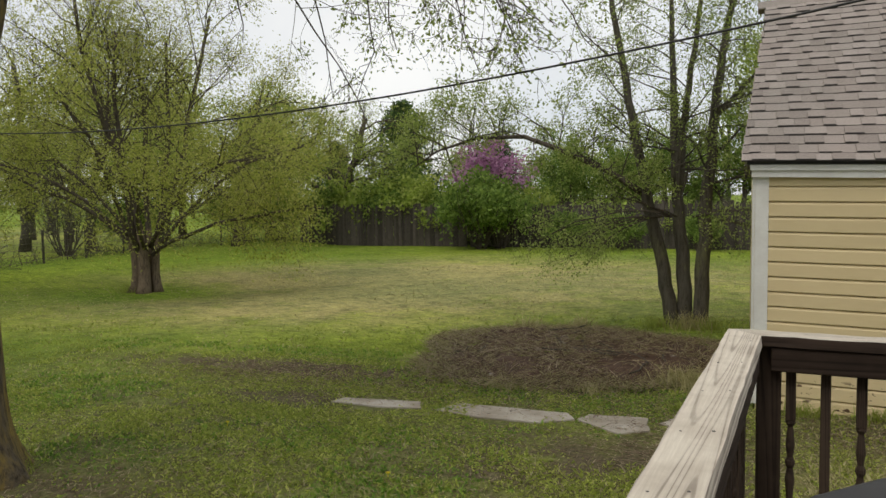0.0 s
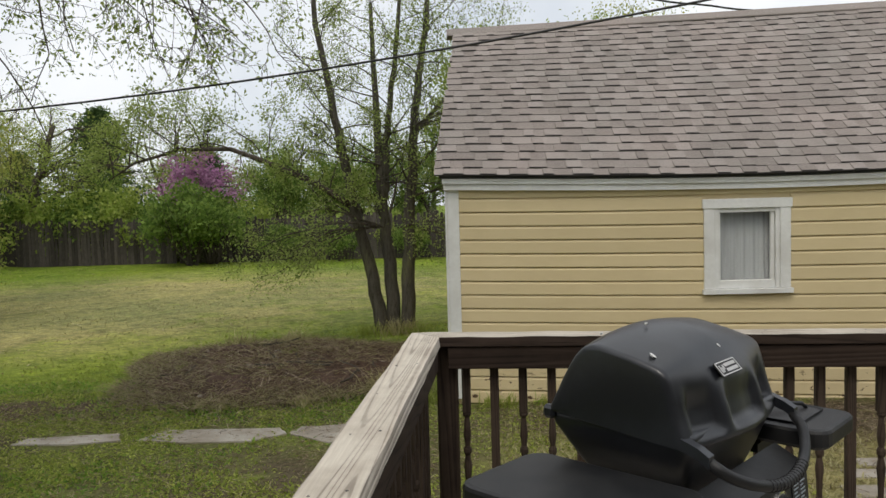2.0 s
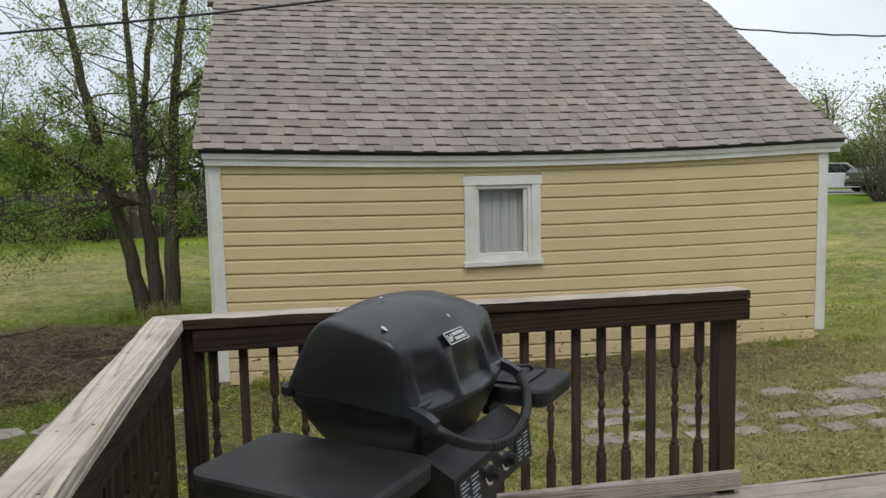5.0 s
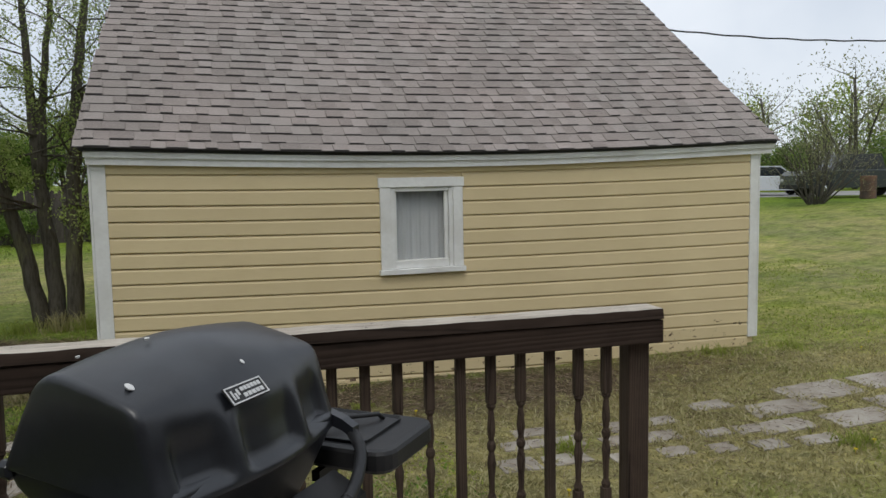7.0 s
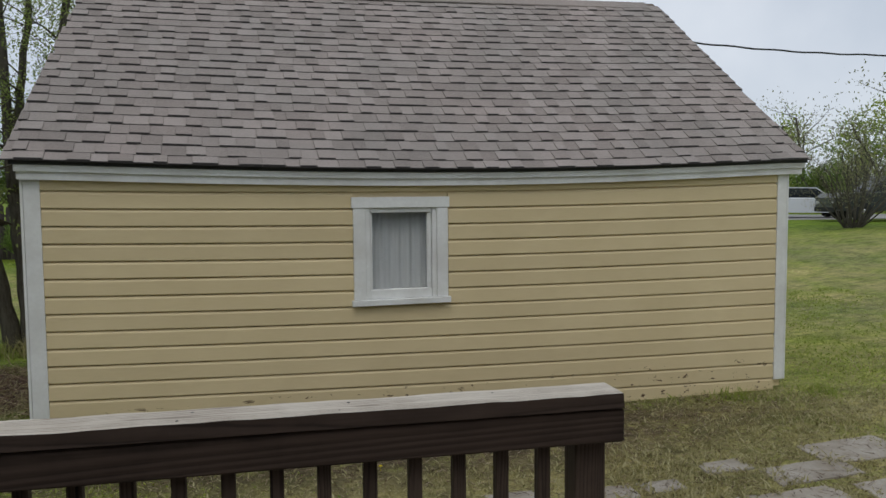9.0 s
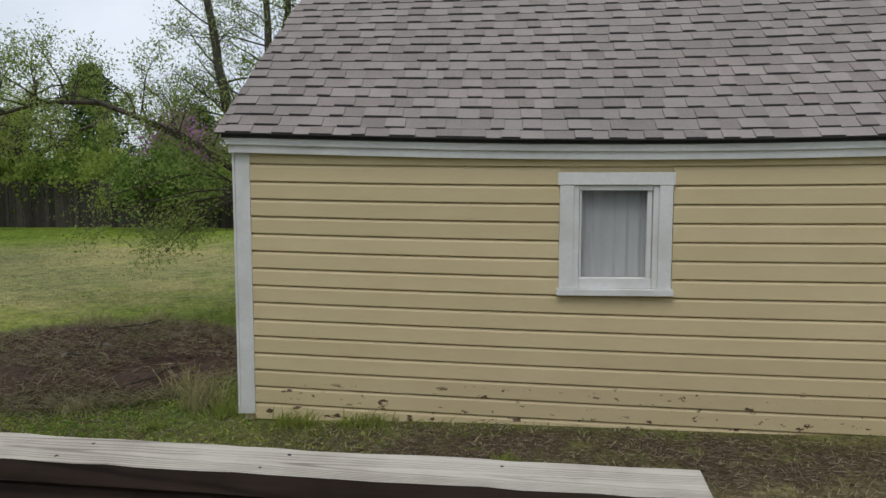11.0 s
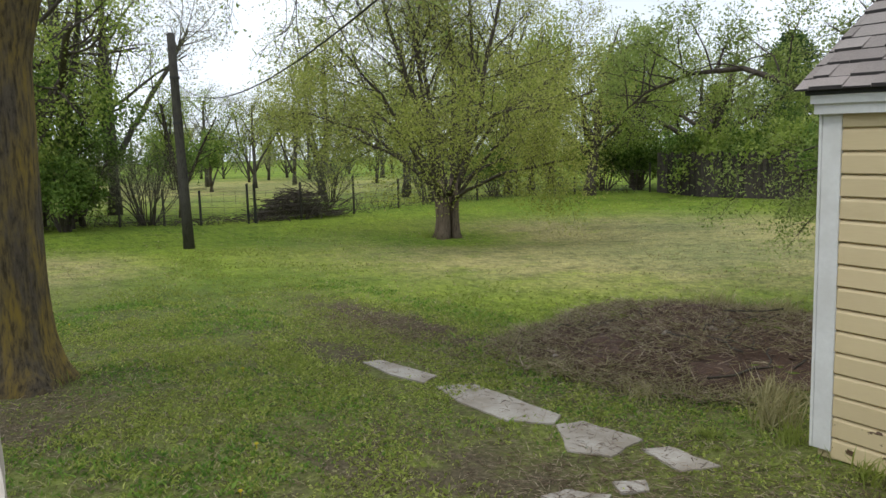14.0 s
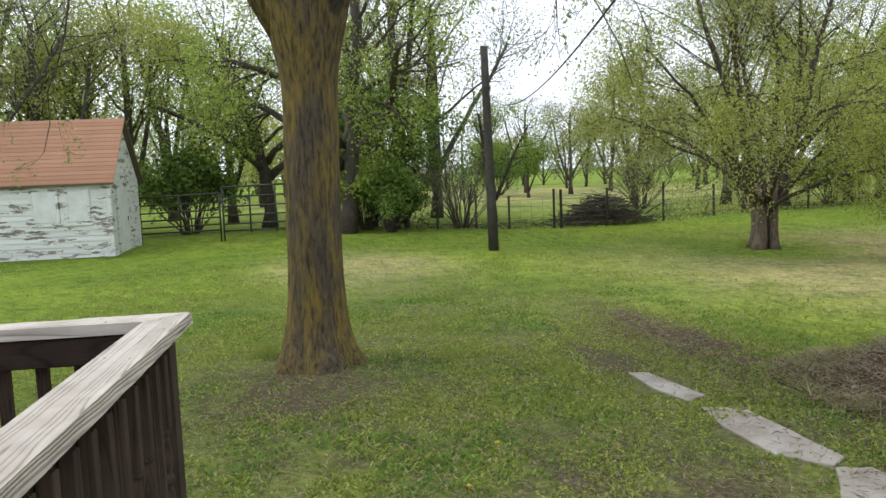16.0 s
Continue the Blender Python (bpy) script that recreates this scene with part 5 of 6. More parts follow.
# behind the back fence
wood_at("conifer", -18.8, 33, 1.4, 0.73)
wood_at("conifer", -23.2, 33, 1.0, 0.72)
wood_at("conifer", -13.4, 34, 1.0, 0.76)
wood_at("redbud", -11.9, 27.6, 1.55, 0.72)
wood_at("shrub", -10.8, 23.6, 1.3, 1.0)
wood_at("shrub", -10.1, 24.0, 1.1, 1.0)
for x, y, k, s in ((-26, 30, "spring", 0.95), (-21.5, 29, "yellow", 0.7), (-16, 37, "bare", 0.8), (-8.5, 33, "spring", 0.5), (-5, 32, "yellow", 0.5), (-2, 30, "mid", 0.45), (2, 32, "spring", 1.15),
                   (6, 31, "spring", 1.2), (10, 33, "yellow", 1.25), (-12, 41, "mid", 0.55), (-7, 41, "bare", 0.6), (-1, 39, "bare", 0.8), (4, 40, "spring", 1.0), (14, 37, "spring", 1.0),
                   (-29, 26, "spring", 1.0), (-24.3, 27.4, "mid", 0.95), (-27.5, 23, "yellow", 0.9), (-22.5, 25.5, "shrub", 1.0), (-23.8, 24.6, "shrub", 1.1)):
    wood_at(k, x, y, s)
for x, y, k, s in ((-8.6, 29, "mid", 0.7), (-6.0, 28, "mid", 0.62), (-3.2, 27.6, "mid", 0.72), (-0.4, 28, "mid", 0.75), (2.4, 28.5, "mid", 0.8), (-19.6, 27.2, "gnarled", 0.95), (-22.0, 21.5, "gnarled", 1.0), (-16.6, 28.5, "mid", 0.55), (-26.2, 17.0, "gnarled", 0.9),
                   (-27.0, -4.5, "gnarled", 0.95), (-27.5, -9.5, "yellow", 0.95), (-27, -12.5, "spring", 0.9), (-24.0, -15.8, "yellow", 0.9)):
    wood_at(k, x, y, s)
for i in range(10):
    wood_at(("shrub", "shrub_bare", "shrub", "shrub_bright")[i % 4], -7.2 + i * 1.35 + wrng.uniform(-0.3, 0.3), (23.7, 25.6)[i % 2] + wrng.uniform(-0.2, 0.3), wrng.uniform(0.55, 0.85))
for i in range(8):
    wood_at(("shrub", "shrub_bright")[i % 2], -20 + i * 1.5, 26.2 + wrng.uniform(-0.3, 0.6), wrng.uniform(0.95, 1.35))
# along the side fence and in the pasture beyond
for x, y, k, s in ((-26.5, 20.5, "yellow", 0.95), (-29, 16, "bare", 0.95), (-33, 22, "spring", 1.0), (-27.5, 11, "shrub_bare", 1.0), (-34, 14, "yellow", 0.9), (-25.0, 14.5, "shrub_bare", 1.1), (-25.2, 18.5, "shrub", 0.9),
                   (-22.6, 1.9, "shrub_bare", 1.0), (-24.5, 3.6, "spring", 0.5), (-22.45, -2.06, "gnarled", 1.1), (-23.7, 0.2, "mid", 0.42), (-26, 0.4, "bare", 1.15), (-28, 2.2, "bare", 1.0), (-29, -1.0, "yellow", 1.1), (-24.5, -0.9, "mid", 0.75), (-22.2, -0.6, "shrub", 0.85), (-23.6, -1.2, "shrub_bright", 1.0),
                   (-31, -6, "yellow", 1.0), (-32, -13, "yellow", 1.1), (-26, -15, "bare", 1.1), (-25.8, -7.2, "shrub", 1.2), (-31, -2, "bare", 1.0),
                   (-36, -9, "spring", 1.1), (-38, 0, "bare", 0.9), (-24, -19, "spring", 1.0), (-30, -19, "bare", 1.2), (-21, -20, "yellow", 1.0), (-25, -11.5, "yellow", 0.9), (-23, -13.5, "bare", 0.9),
                   (-45, 12, "mid", 0.5), (-54, 22, "yellow", 0.8), (-48, 26, "yellow", 0.7), (-52, 12, "shrub", 1.5), (-60, 34, "bare", 0.9), (-47, 33, "bare", 0.8), (-42, 29, "yellow", 0.8), (-38, 24, "bare", 0.7), (-50, 17, "bare", 0.7), (-57, 16, "bare", 0.8)):
    wood_at(k, x, y, s)
for i in range(50):
    a = radians(92 + i * 1.9)
    d = wrng.uniform(66, 110)
    wood_at(("far_bare", "far_yellow", "far_spring", "far_bare", "far_mid")[i % 5], d * math.cos(a) - 5, d * math.sin(a) * 0.8, wrng.uniform(0.55, 0.95))
for i in range(26):
    a = radians(178 + i * 1.95)
    d = wrng.uniform(45, 90)
    wood_at(("far_bare", "far_yellow", "far_spring")[i % 3], d * math.cos(a), d * math.sin(a), wrng.uniform(0.8, 1.1))
# beyond the open lawn past the shed
for x, y, k, s in ((36, 31, "far_bare", 1.0), (41, 29, "far_bare", 1.2), (38, 36, "far_spring", 1.0), (45, 33, "far_spring", 1.15), (33, 36, "far_bare", 0.9), (48, 38, "far_mid", 1.0), (43, 42, "far_yellow", 1.0), (52, 34, "far_bare", 1.2),
                   (35, 28.5, "shrub", 1.5), (38, 27.5, "shrub_bare", 1.6), (40.5, 26, "shrub", 1.6), (33, 31, "shrub_bright", 1.4), (47, 28, "far_spring", 1.0), (30, 42, "far_yellow", 0.9), (57, 42, "far_bare", 1.1)):
    wood_at(k, x, y, s * 0.72)
wood_at("shrub_bare", 23.44, 14.87, 1.15, 1.1)

# ---- garden details ----
# worn concrete slabs of the old path
SLABS = [
    [(-4.10, -1.12), (-4.05, -0.94), (-3.22, -0.84), (-3.10, -1.06), (-3.55, -1.16)],
    [(-3.00, -1.03), (-2.85, -0.72), (-1.70, -0.72), (-1.60, -0.89), (-1.88, -1.13), (-2.5, -1.13)],
    [(-1.58, -0.90), (-1.50, -0.68), (-0.95, -0.64), (-0.88, -1.06), (-1.15, -1.20)],
    [(-0.83, -0.80), (-0.74, -0.62), (-0.30, -0.64), (-0.42, -0.92)],
    [(-0.74, -1.87), (-0.68, -1.66), (-0.47, -1.52), (-0.36, -1.72), (-0.5, -1.92)],
    [(-0.60, -1.38), (-0.48, -1.20), (-0.36, -1.30), (-0.45, -1.45)],
]
STONES = []


def slab(outline, thick, m, name="paving_slab", label="worn grey concrete slab sunk in the grass", group="slabs of the old path"):
    """A flat stone with a chipped, softened rim."""
    cx = sum(p[0] for p in outline) / len(outline)
    cy = sum(p[1] for p in outline) / len(outline)
    pts = []
    n = len(outline)
    for i in range(n):
        a, b = Vector((*outline[i], 0)), Vector((*outline[(i + 1) % n], 0))
        for k in range(6):
            p = a.lerp(b, k / 6)
            w = 0.028 * noise.noise((p.x * 6 + 3, p.y * 6, 1.7)) + 0.012 * noise.noise((p.x * 22, p.y * 22, 4.0))
            d = (p - Vector((cx, cy, 0))).normalized()
            pts.append(p + d * w - Vector((cx, cy, 0)))
    STONES.append((cx, cy, max(p.length for p in pts)))
    bm = lofted([[(p.x * k, p.y * k, z) for p in pts] for k, z in ((1.0, -0.06), (1.0, thick - 0.008), (0.985, thick))])
    ob = new(name, mesh_of(name, bm, M_STONE))
    ob.location = (cx, cy, gz(cx, cy) + 0.006)
    return tagged(ob, label, "paving stone", group)


for o in SLABS:
    slab(o, 0.008, None)
srng = random.Random(8)
for r, yy in enumerate((-2.05, -2.42, -2.80)):
    for c in range(7):
        x = 2.95 + c * 0.40 + 0.15 * (r % 2) + srng.uniform(-0.05, 0.05)
        y = yy - 0.10 * (c - 2) * 0.6 + srng.uniform(-0.06, 0.06)
        if srng.random() < 0.2:
            continue
        w, h = srng.uniform(0.12, 0.19), srng.uniform(0.08, 0.13)
        slab([(x - w, y - h * srng.uniform(0.8, 1)), (x + w * srng.uniform(0.8, 1), y - h), (x + w, y + h * srng.uniform(0.8, 1)), (x - w * srng.uniform(0.8, 1), y + h)], 0.004, None,
             "flagstone", "small pale flagstone half sunk in dry grass", "flagstones by the deck")
for x, y, w, h in ((5.75, -2.25, 0.42, 0.18), (6.45, -1.95, 0.45, 0.24), (5.35, -2.66, 0.28, 0.14), (6.15, -2.72, 0.36, 0.17), (6.9, -2.5, 0.34, 0.2), (5.2, -1.95, 0.22, 0.12), (7.4, -1.9, 0.4, 0.22)):
    slab([(x - w, y - h), (x + w * 0.9, y - h * 0.9), (x + w, y + h), (x - w * 0.85, y + h * 0.9)], 0.006, None, "flagstone", "broad pale flagstone half sunk in dry grass", "flagstones by the deck")

# dug bed with dead stalks
BX, BY = -2.25, 2.05


def bed_r(a):
    """The bed's rim in the direction a."""
    rx, ry = 2.05, 1.85
    return 1.0 / math.sqrt((math.cos(a) / rx) ** 2 + (math.sin(a) / ry) ** 2) * (1 + 0.10 * math.sin(3 * a + 1.0) + 0.06 * math.sin(5 * a))


v, f = [], []
NR, NA = 26, 96
for i in range(NR + 1):
    s = i / NR
    for k in range(NA):
        a = TAU * k / NA
        r = bed_r(a) * s
        x, y = BX + r * math.cos(a), BY + r * math.sin(a)
        rim = smoothstep(1.0, 0.82, s)
        z = gz(x, y) - 0.03 + rim * (0.08 + 0.09 * noise.noise((x * 1.4, y * 1.4, 3)) + 0.07 * noise.noise((x * 5, y * 5, 8)) + 0.02 * noise.noise((x * 16, y * 16, 2)))
        v.append((x, y, z))
for i in range(NR):
    for k in range(NA):
        a, b = i * NA + k, i * NA + (k + 1) % NA
        f.append((a, b, b + NA, a + NA))
tagged(new("ground_bed", mesh_from("ground_bed", v, f, M_SOIL, True)), "dug bed of dark brown soil and dead stalks", "garden bed", kind="structure")
drng = np.random.default_rng(14)


def slivers(name, pos, length, width, mat, rng, rise=0.25, label="", category=""):
    """Loose straws: thin three-sided rods lying about."""
    n = len(pos)
    a = rng.uniform(0, TAU, n)
    ln = length * rng.uniform(0.4, 1.4, n)
    up = rng.uniform(0, rise, n)
    d = np.stack([np.cos(a), np.sin(a), up], 1) * ln[:, None]
    side = np.stack([-np.sin(a), np.cos(a), np.zeros(n)], 1) * (width * rng.uniform(0.6, 1.4, n))[:, None]
    top = np.zeros((n, 3))
    top[:, 2] = width
    vv = np.stack([pos - side, pos + side, pos + top, pos + d], 1).reshape(-1, 3)
    i = np.arange(n)[:, None] * 4
    ff = np.concatenate([i + [[0, 1, 3]], i + [[1, 2, 3]], i + [[2, 0, 3]]], 1).reshape(-1, 3)
    me = bpy.data.meshes.new(name)
    me.vertices.add(len(vv))
    me.vertices.foreach_set("co", vv.reshape(-1))
    me.loops.add(ff.size)
    me.polygons.add(len(ff))
    me.loops.foreach_set("vertex_index", ff.reshape(-1).astype(np.int32))
    me.polygons.foreach_set("loop_start", np.arange(0, ff.size, 3, dtype=np.int32))
    me.materials.append(mat)
    me.update(calc_edges=True)
    return tagged(new(name, me), label, category, kind="stuff")


pos = []
for _ in range(8500):
    a = drng.uniform(0, TAU)
    s = math.sqrt(drng.uniform(0, 1.25))
    r = bed_r(a) * s
    x, y = BX + r * math.cos(a), BY + r * math.sin(a)
    # bare dark patch near the shed corner
    if (x + 1.1) ** 2 + (y - 1.3) ** 2 < 0.5 and drng.random() < 0.85:
        continue
    pos.append((x, y, gz(x, y) + 0.05 * smoothstep(1.1, 0.8, s) + drng.uniform(0, 0.05)))
rim = []
for _ in range(5000):
    a = drng.uniform(0, TAU)
    s = drng.normal(0.98, 0.09)
    x, y = BX + bed_r(a) * s * math.cos(a), BY + bed_r(a) * s * math.sin(a)
    if x < -0.1 or y < -0.1:
        rim.append((x, y, gz(x, y) + drng.uniform(0.0, 0.05)))
slivers("dry_rim", np.array(rim), 0.17, 0.0035, M_GRASS_DRY, drng, 0.7, "pale dry straw along the rim of the bed", "straw")
for k in range(16):
    a, q = drng.uniform(0, TAU), drng.uniform(0.2, 1.05)
    x, y = BX + bed_r(a) * q * math.cos(a), BY + bed_r(a) * q * math.sin(a)
    if x > -0.15 and y > -0.15:
        continue
    r = drng.uniform(0.025, 0.06)
    bm = bmesh.new()
    bmesh.ops.create_icosphere(bm, subdivisions=2, radius=r)
    for v_ in bm.verts:
        v_.co *= 1 + 0.35 * noise.noise(v_.co * (1.2 / r) + Vector((k, 0, 0)))
        v_.co.z *= 0.6
    ob = new("stone", mesh_of("stone", bm, M_STONE if k % 3 else M_SOIL))
    ob.location = (x, y, gz(x, y) + 0.065)
    tagged(ob, "small pale stone lying on the dug bed" if k % 3 else "dark clod of soil on the dug bed", "stone" if k % 3 else "soil clod", "stones and clods on the bed")
for k in range(14):
    a, q = drng.uniform(0, TAU), drng.uniform(0.1, 0.85)
    x, y = BX + bed_r(a) * q * math.cos(a), BY + bed_r(a) * q * math.sin(a)
    h = drng.uniform(0, TAU)
    ln = drng.uniform(0.3, 0.8)
    z = gz(x, y) + 0.10
    pts = [(x + (t_ - 0.5) * ln * math.cos(h) + drng.normal(0, 0.02), y + (t_ - 0.5) * ln * math.sin(h) + drng.normal(0, 0.02), z + drng.uniform(-0.01, 0.03)) for t_ in (0, 0.35, 0.7, 1)]
    tagged(new("stick", tube_mesh("stick", pts, drng.uniform(0.006, 0.012), M_BARK_GREY, 5)), "grey dead stick lying on the dug bed", "stick", "sticks on the bed")
slivers("dry_stalks", np.array(pos[::3]) + np.array([0, 0, 0.012]), 0.20, 0.0045, M_GRASS_DRY, drng, 0.4, "pale dry stalks strewn over the bed", "dead stalks")
slivers("dead_stalks", np.array(pos), 0.17, 0.0055, M_STALK, drng, 0.55, "matted brown dead stalks on the bed", "dead stalks")
pos = []
for cx, cy, rx, ry, n in ((3.2, -0.6, 4.6, 0.8, 9000), (-3.5, -2.6, 5.5, 2.6, 6000), (-5.4, 0.0, 2.0, 0.7, 2600), (-4.0, -0.3, 3.0, 0.7, 2600), (4.6, -2.3, 2.8, 1.1, 2200), (-0.6, -1.5, 0.9, 0.7, 1200), (-4.5, -4.2, 1.6, 1.2, 1500)):
    for _ in range(n):
        x, y = drng.normal(cx, rx * 0.5), drng.normal(cy, ry * 0.55)
        if -0.03 < x < SHED_L + 0.05 and y > -0.06:
            continue
        pos.append((x, y, gz(x, y) + drng.uniform(0, 0.02)))
slivers("straw_litter", np.array(pos), 0.09, 0.003, M_STALK, drng, 0.35, "scattered dry straw on worn ground", "straw")


# ---- grass ----
def field(x, y, k):
    """A smooth patchy value, about -1 to 1."""
    return (np.sin(x * 1.7 * k + 1.3 * np.sin(y * 0.9 * k)) * np.cos(y * 1.9 * k + 1.1 * np.sin(x * 1.2 * k + 2)) + 0.6 * np.sin(x * 4.1 * k + y * 3.3 * k + 1) * np.sin(y * 4.7 * k - x * 2.2 * k)) / 1.4


def bell_np(x, y, cx, cy, rx, ry):
    return np.clip((1.0 - np.hypot((x - cx) / rx, (y - cy) / ry)) / 0.65, 0, 1)


PATCH = np.random.default_rng(123).uniform(0, 1, (256, 256))


def patchy(x, y, k):
    """Smooth random value of 0 to 1, k cells to the metre."""
    u, w = x * k + 512.3, y * k + 512.7
    i, j = np.floor(u).astype(int), np.floor(w).astype(int)
    a, b = u - i, w - j
    a, b = a * a * (3 - 2 * a), b * b * (3 - 2 * b)
    p = lambda q, r: PATCH[q % 256, r % 256]
    return (p(i, j) * (1 - a) + p(i + 1, j) * a) * (1 - b) + (p(i, j + 1) * (1 - a) + p(i + 1, j + 1) * a) * b


def grass_patch(name, n, x0, x1, y0, y1, height, width, rng, dry, label, clover=False):
    x, y = rng.uniform(x0, x1, n), rng.uniform(y0, y1, n)
    keep = ~((x > -0.08) & (x < SHED_L + 0.06) & (y > -0.04) & (y < SHED_D))
    keep &= ~((x > -0.25) & (y < -4.85))
    ang = np.arctan2(y - BY, x - BX)
    br = 1.0 / np.sqrt((np.cos(ang) / 2.05) ** 2 + (np.sin(ang) / 1.85) ** 2) * (1 + 0.10 * np.sin(3 * ang + 1.0) + 0.06 * np.sin(5 * ang))
    keep &= np.hypot(x - BX, y - BY) > br * 0.97
    for cx, cy, r in STONES:
        keep &= np.hypot((x - cx), (y - cy)) > r * 0.52
    keep &= np.hypot(x - BIG.x, y - BIG.y) > 0.38
    d = np.clip(bell_np(x, y, -11, 9, 9, 9) + bell_np(x, y, 6, -2, 4.5, 2.6) + bell_np(x, y, 2.8, -2.6, 3.4, 2.8) + bell_np(x, y, -14.5, -2.5, 5, 3) + bell_np(x, y, -6, 12, 14, 10), 0, 1)
    bare = np.clip(bell_np(x, y, 3.2, -0.7, 5.0, 1.2) + bell_np(x, y, -6.0, 0.22, 3.6, 0.62) + bell_np(x, y, -4.7, -1.1, 1.3, 0.42) + bell_np(x, y, -4.6, -4.2, 1.5, 1.3) + bell_np(x, y, -1.0, -1.6, 1.6, 1.0), 0, 1)
    patch = field(x, y, 0.55)
    chance = (0.15 + 0.85 * d * (0.5 + 0.5 * patch)) if dry else (1.0 - 0.9 * d * (0.6 + 0.4 * patch)) * np.clip(3.4 * (0.46 * patchy(x, y, 1.1) + 0.34 * patchy(x, y, 3.3) + 0.20 * patchy(x, y, 9.0)) - 1.25, 0.04, 1.0)
    if clover:
        chance = np.clip(7.0 * (0.55 * patchy(x + 40, y + 17, 0.9) + 0.3 * patchy(x, y + 60, 2.7) + 0.15 * patchy(x, y, 8.0)) - 3.75, 0, 1)
    chance = chance * (1 - 0.92 * bare)
    if not dry and width > 0.01:
        chance = chance * (1 - d) ** 2
    keep &= rng.uniform(0, 1, n) < chance
    x, y = x[keep], y[keep]
    n = len(x)
    z = np.array([gz(a, b) for a, b in zip(x, y)])
    h = height * rng.uniform(0.4, 1.3, n) * (1 + 0.4 * field(x, y, 0.8))
    a = rng.uniform(0, TAU, n)
    lean = rng.normal(0, 0.8, (n, 2)) * h[:, None]
    w = width * rng.uniform(0.6, 1.4, n)
    p = np.stack([x, y, z - 0.01], 1)
    sd = np.stack([np.cos(a), np.sin(a), np.zeros(n)], 1) * w[:, None]
    tip = p + np.stack([lean[:, 0], lean[:, 1], h], 1)
    midp = (p + tip) / 2 + np.stack([-lean[:, 0] * 0.15, -lean[:, 1] * 0.15, h * 0.12], 1)
    vv = np.stack([p - sd * 0.6, p + sd * 0.6, midp + sd, tip, midp - sd], 1).reshape(-1, 3)
    i = np.arange(n)[:, None] * 5
    ff = np.concatenate([i + [[0, 1, 2]], i + [[0, 2, 4]], i + [[4, 2, 3]]], 1).reshape(-1, 3)
    me = bpy.data.meshes.new(name)
    me.vertices.add(len(vv))
    me.vertices.foreach_set("co", vv.reshape(-1))
    me.loops.add(ff.size)
    me.polygons.add(len(ff))
    me.loops.foreach_set("vertex_index", ff.reshape(-1).astype(np.int32))
    me.polygons.foreach_set("loop_start", np.arange(0, ff.size, 3, dtype=np.int32))
    me.materials.append(M_CLOVER if clover else M_GRASS_DRY if dry else (M_GRASS_NEAR if width < 0.01 else M_GRASS))
    me.update(calc_edges=True)
    return tagged(new(name, me), label, "grass", kind="stuff")


grng = np.random.default_rng(99)
grass_patch("lawn_grass", 330000, -9.0, 2.6, -5.5, 0.9, 0.026, 0.0085, grng, False, "short green clover and grass of the lawn")
grass_patch("lawn_grass", 90000, -16, 0.0, -8.0, 6.0, 0.040, 0.013, grng, False, "short green grass of the lawn")
grass_patch("lawn_grass", 70000, -23, 0.5, -15.0, 24.5, 0.035, 0.014, grng, False, "short green grass of the lawn")
grass_patch("lawn_grass", 40000, 1.5, 14.0, -5.0, 6.0, 0.04, 0.011, grng, False, "thin green grass past the shed")
grass_patch("dry_grass", 70000, -20, 0.5, -6.0, 24.0, 0.03, 0.012, grng, True, "dry straw-coloured grass of the lawn")
grass_patch("clover", 80000, -9.5, 2.6, -6.0, 1.5, 0.036, 0.0095, grng, False, "dark green clover clumps in the lawn", True)
grass_patch("dry_grass", 130000, 0.3, 10.0, -4.8, 1.0, 0.045, 0.006, grng, True, "dry straw-coloured grass by the flagstones")
grass_patch("dry_grass", 80000, -9.0, 2.6, -5.5, 1.5, 0.035, 0.006, grng, True, "dry blades among the lawn grass")


def tuft(x, y, r, h, n, mat, label):
    """One clump of taller grass."""
    rng = np.random.default_rng(int((x * 31 + y * 17) * 10) % 9973)
    cs = [(rng.normal(0, r * 0.45), rng.normal(0, r * 0.45), 0) for _ in range(n)]
    me = bpy.data.meshes.new("tuft")
    vv, ff = [], []
    for i, c in enumerate(cs):
        a = rng.uniform(0, TAU)
        w = 0.006
        ln = Vector((rng.normal(0, 0.35), rng.normal(0, 0.35), 1)) * h * rng.uniform(0.5, 1.2)
        s = Vector((math.cos(a) * w, math.sin(a) * w, 0))
        c = Vector(c)
        vv += [c - s, c + s, c + ln * 0.55 + s * 0.7, c + ln + Vector((ln.x * 0.5, ln.y * 0.5, -0.1 * h)), c + ln * 0.55 - s * 0.7]
        b = i * 5
        ff += [(b, b + 1, b + 2), (b, b + 2, b + 4), (b + 4, b + 2, b + 3)]
    ob = new("grass_tuft", mesh_from("grass_tuft", vv, ff, mat))
    ob.location = (x, y, gz(x, y) - 0.01)
    return tagged(ob, label, "grass tuft", "taller tufts in the lawn", "stuff")


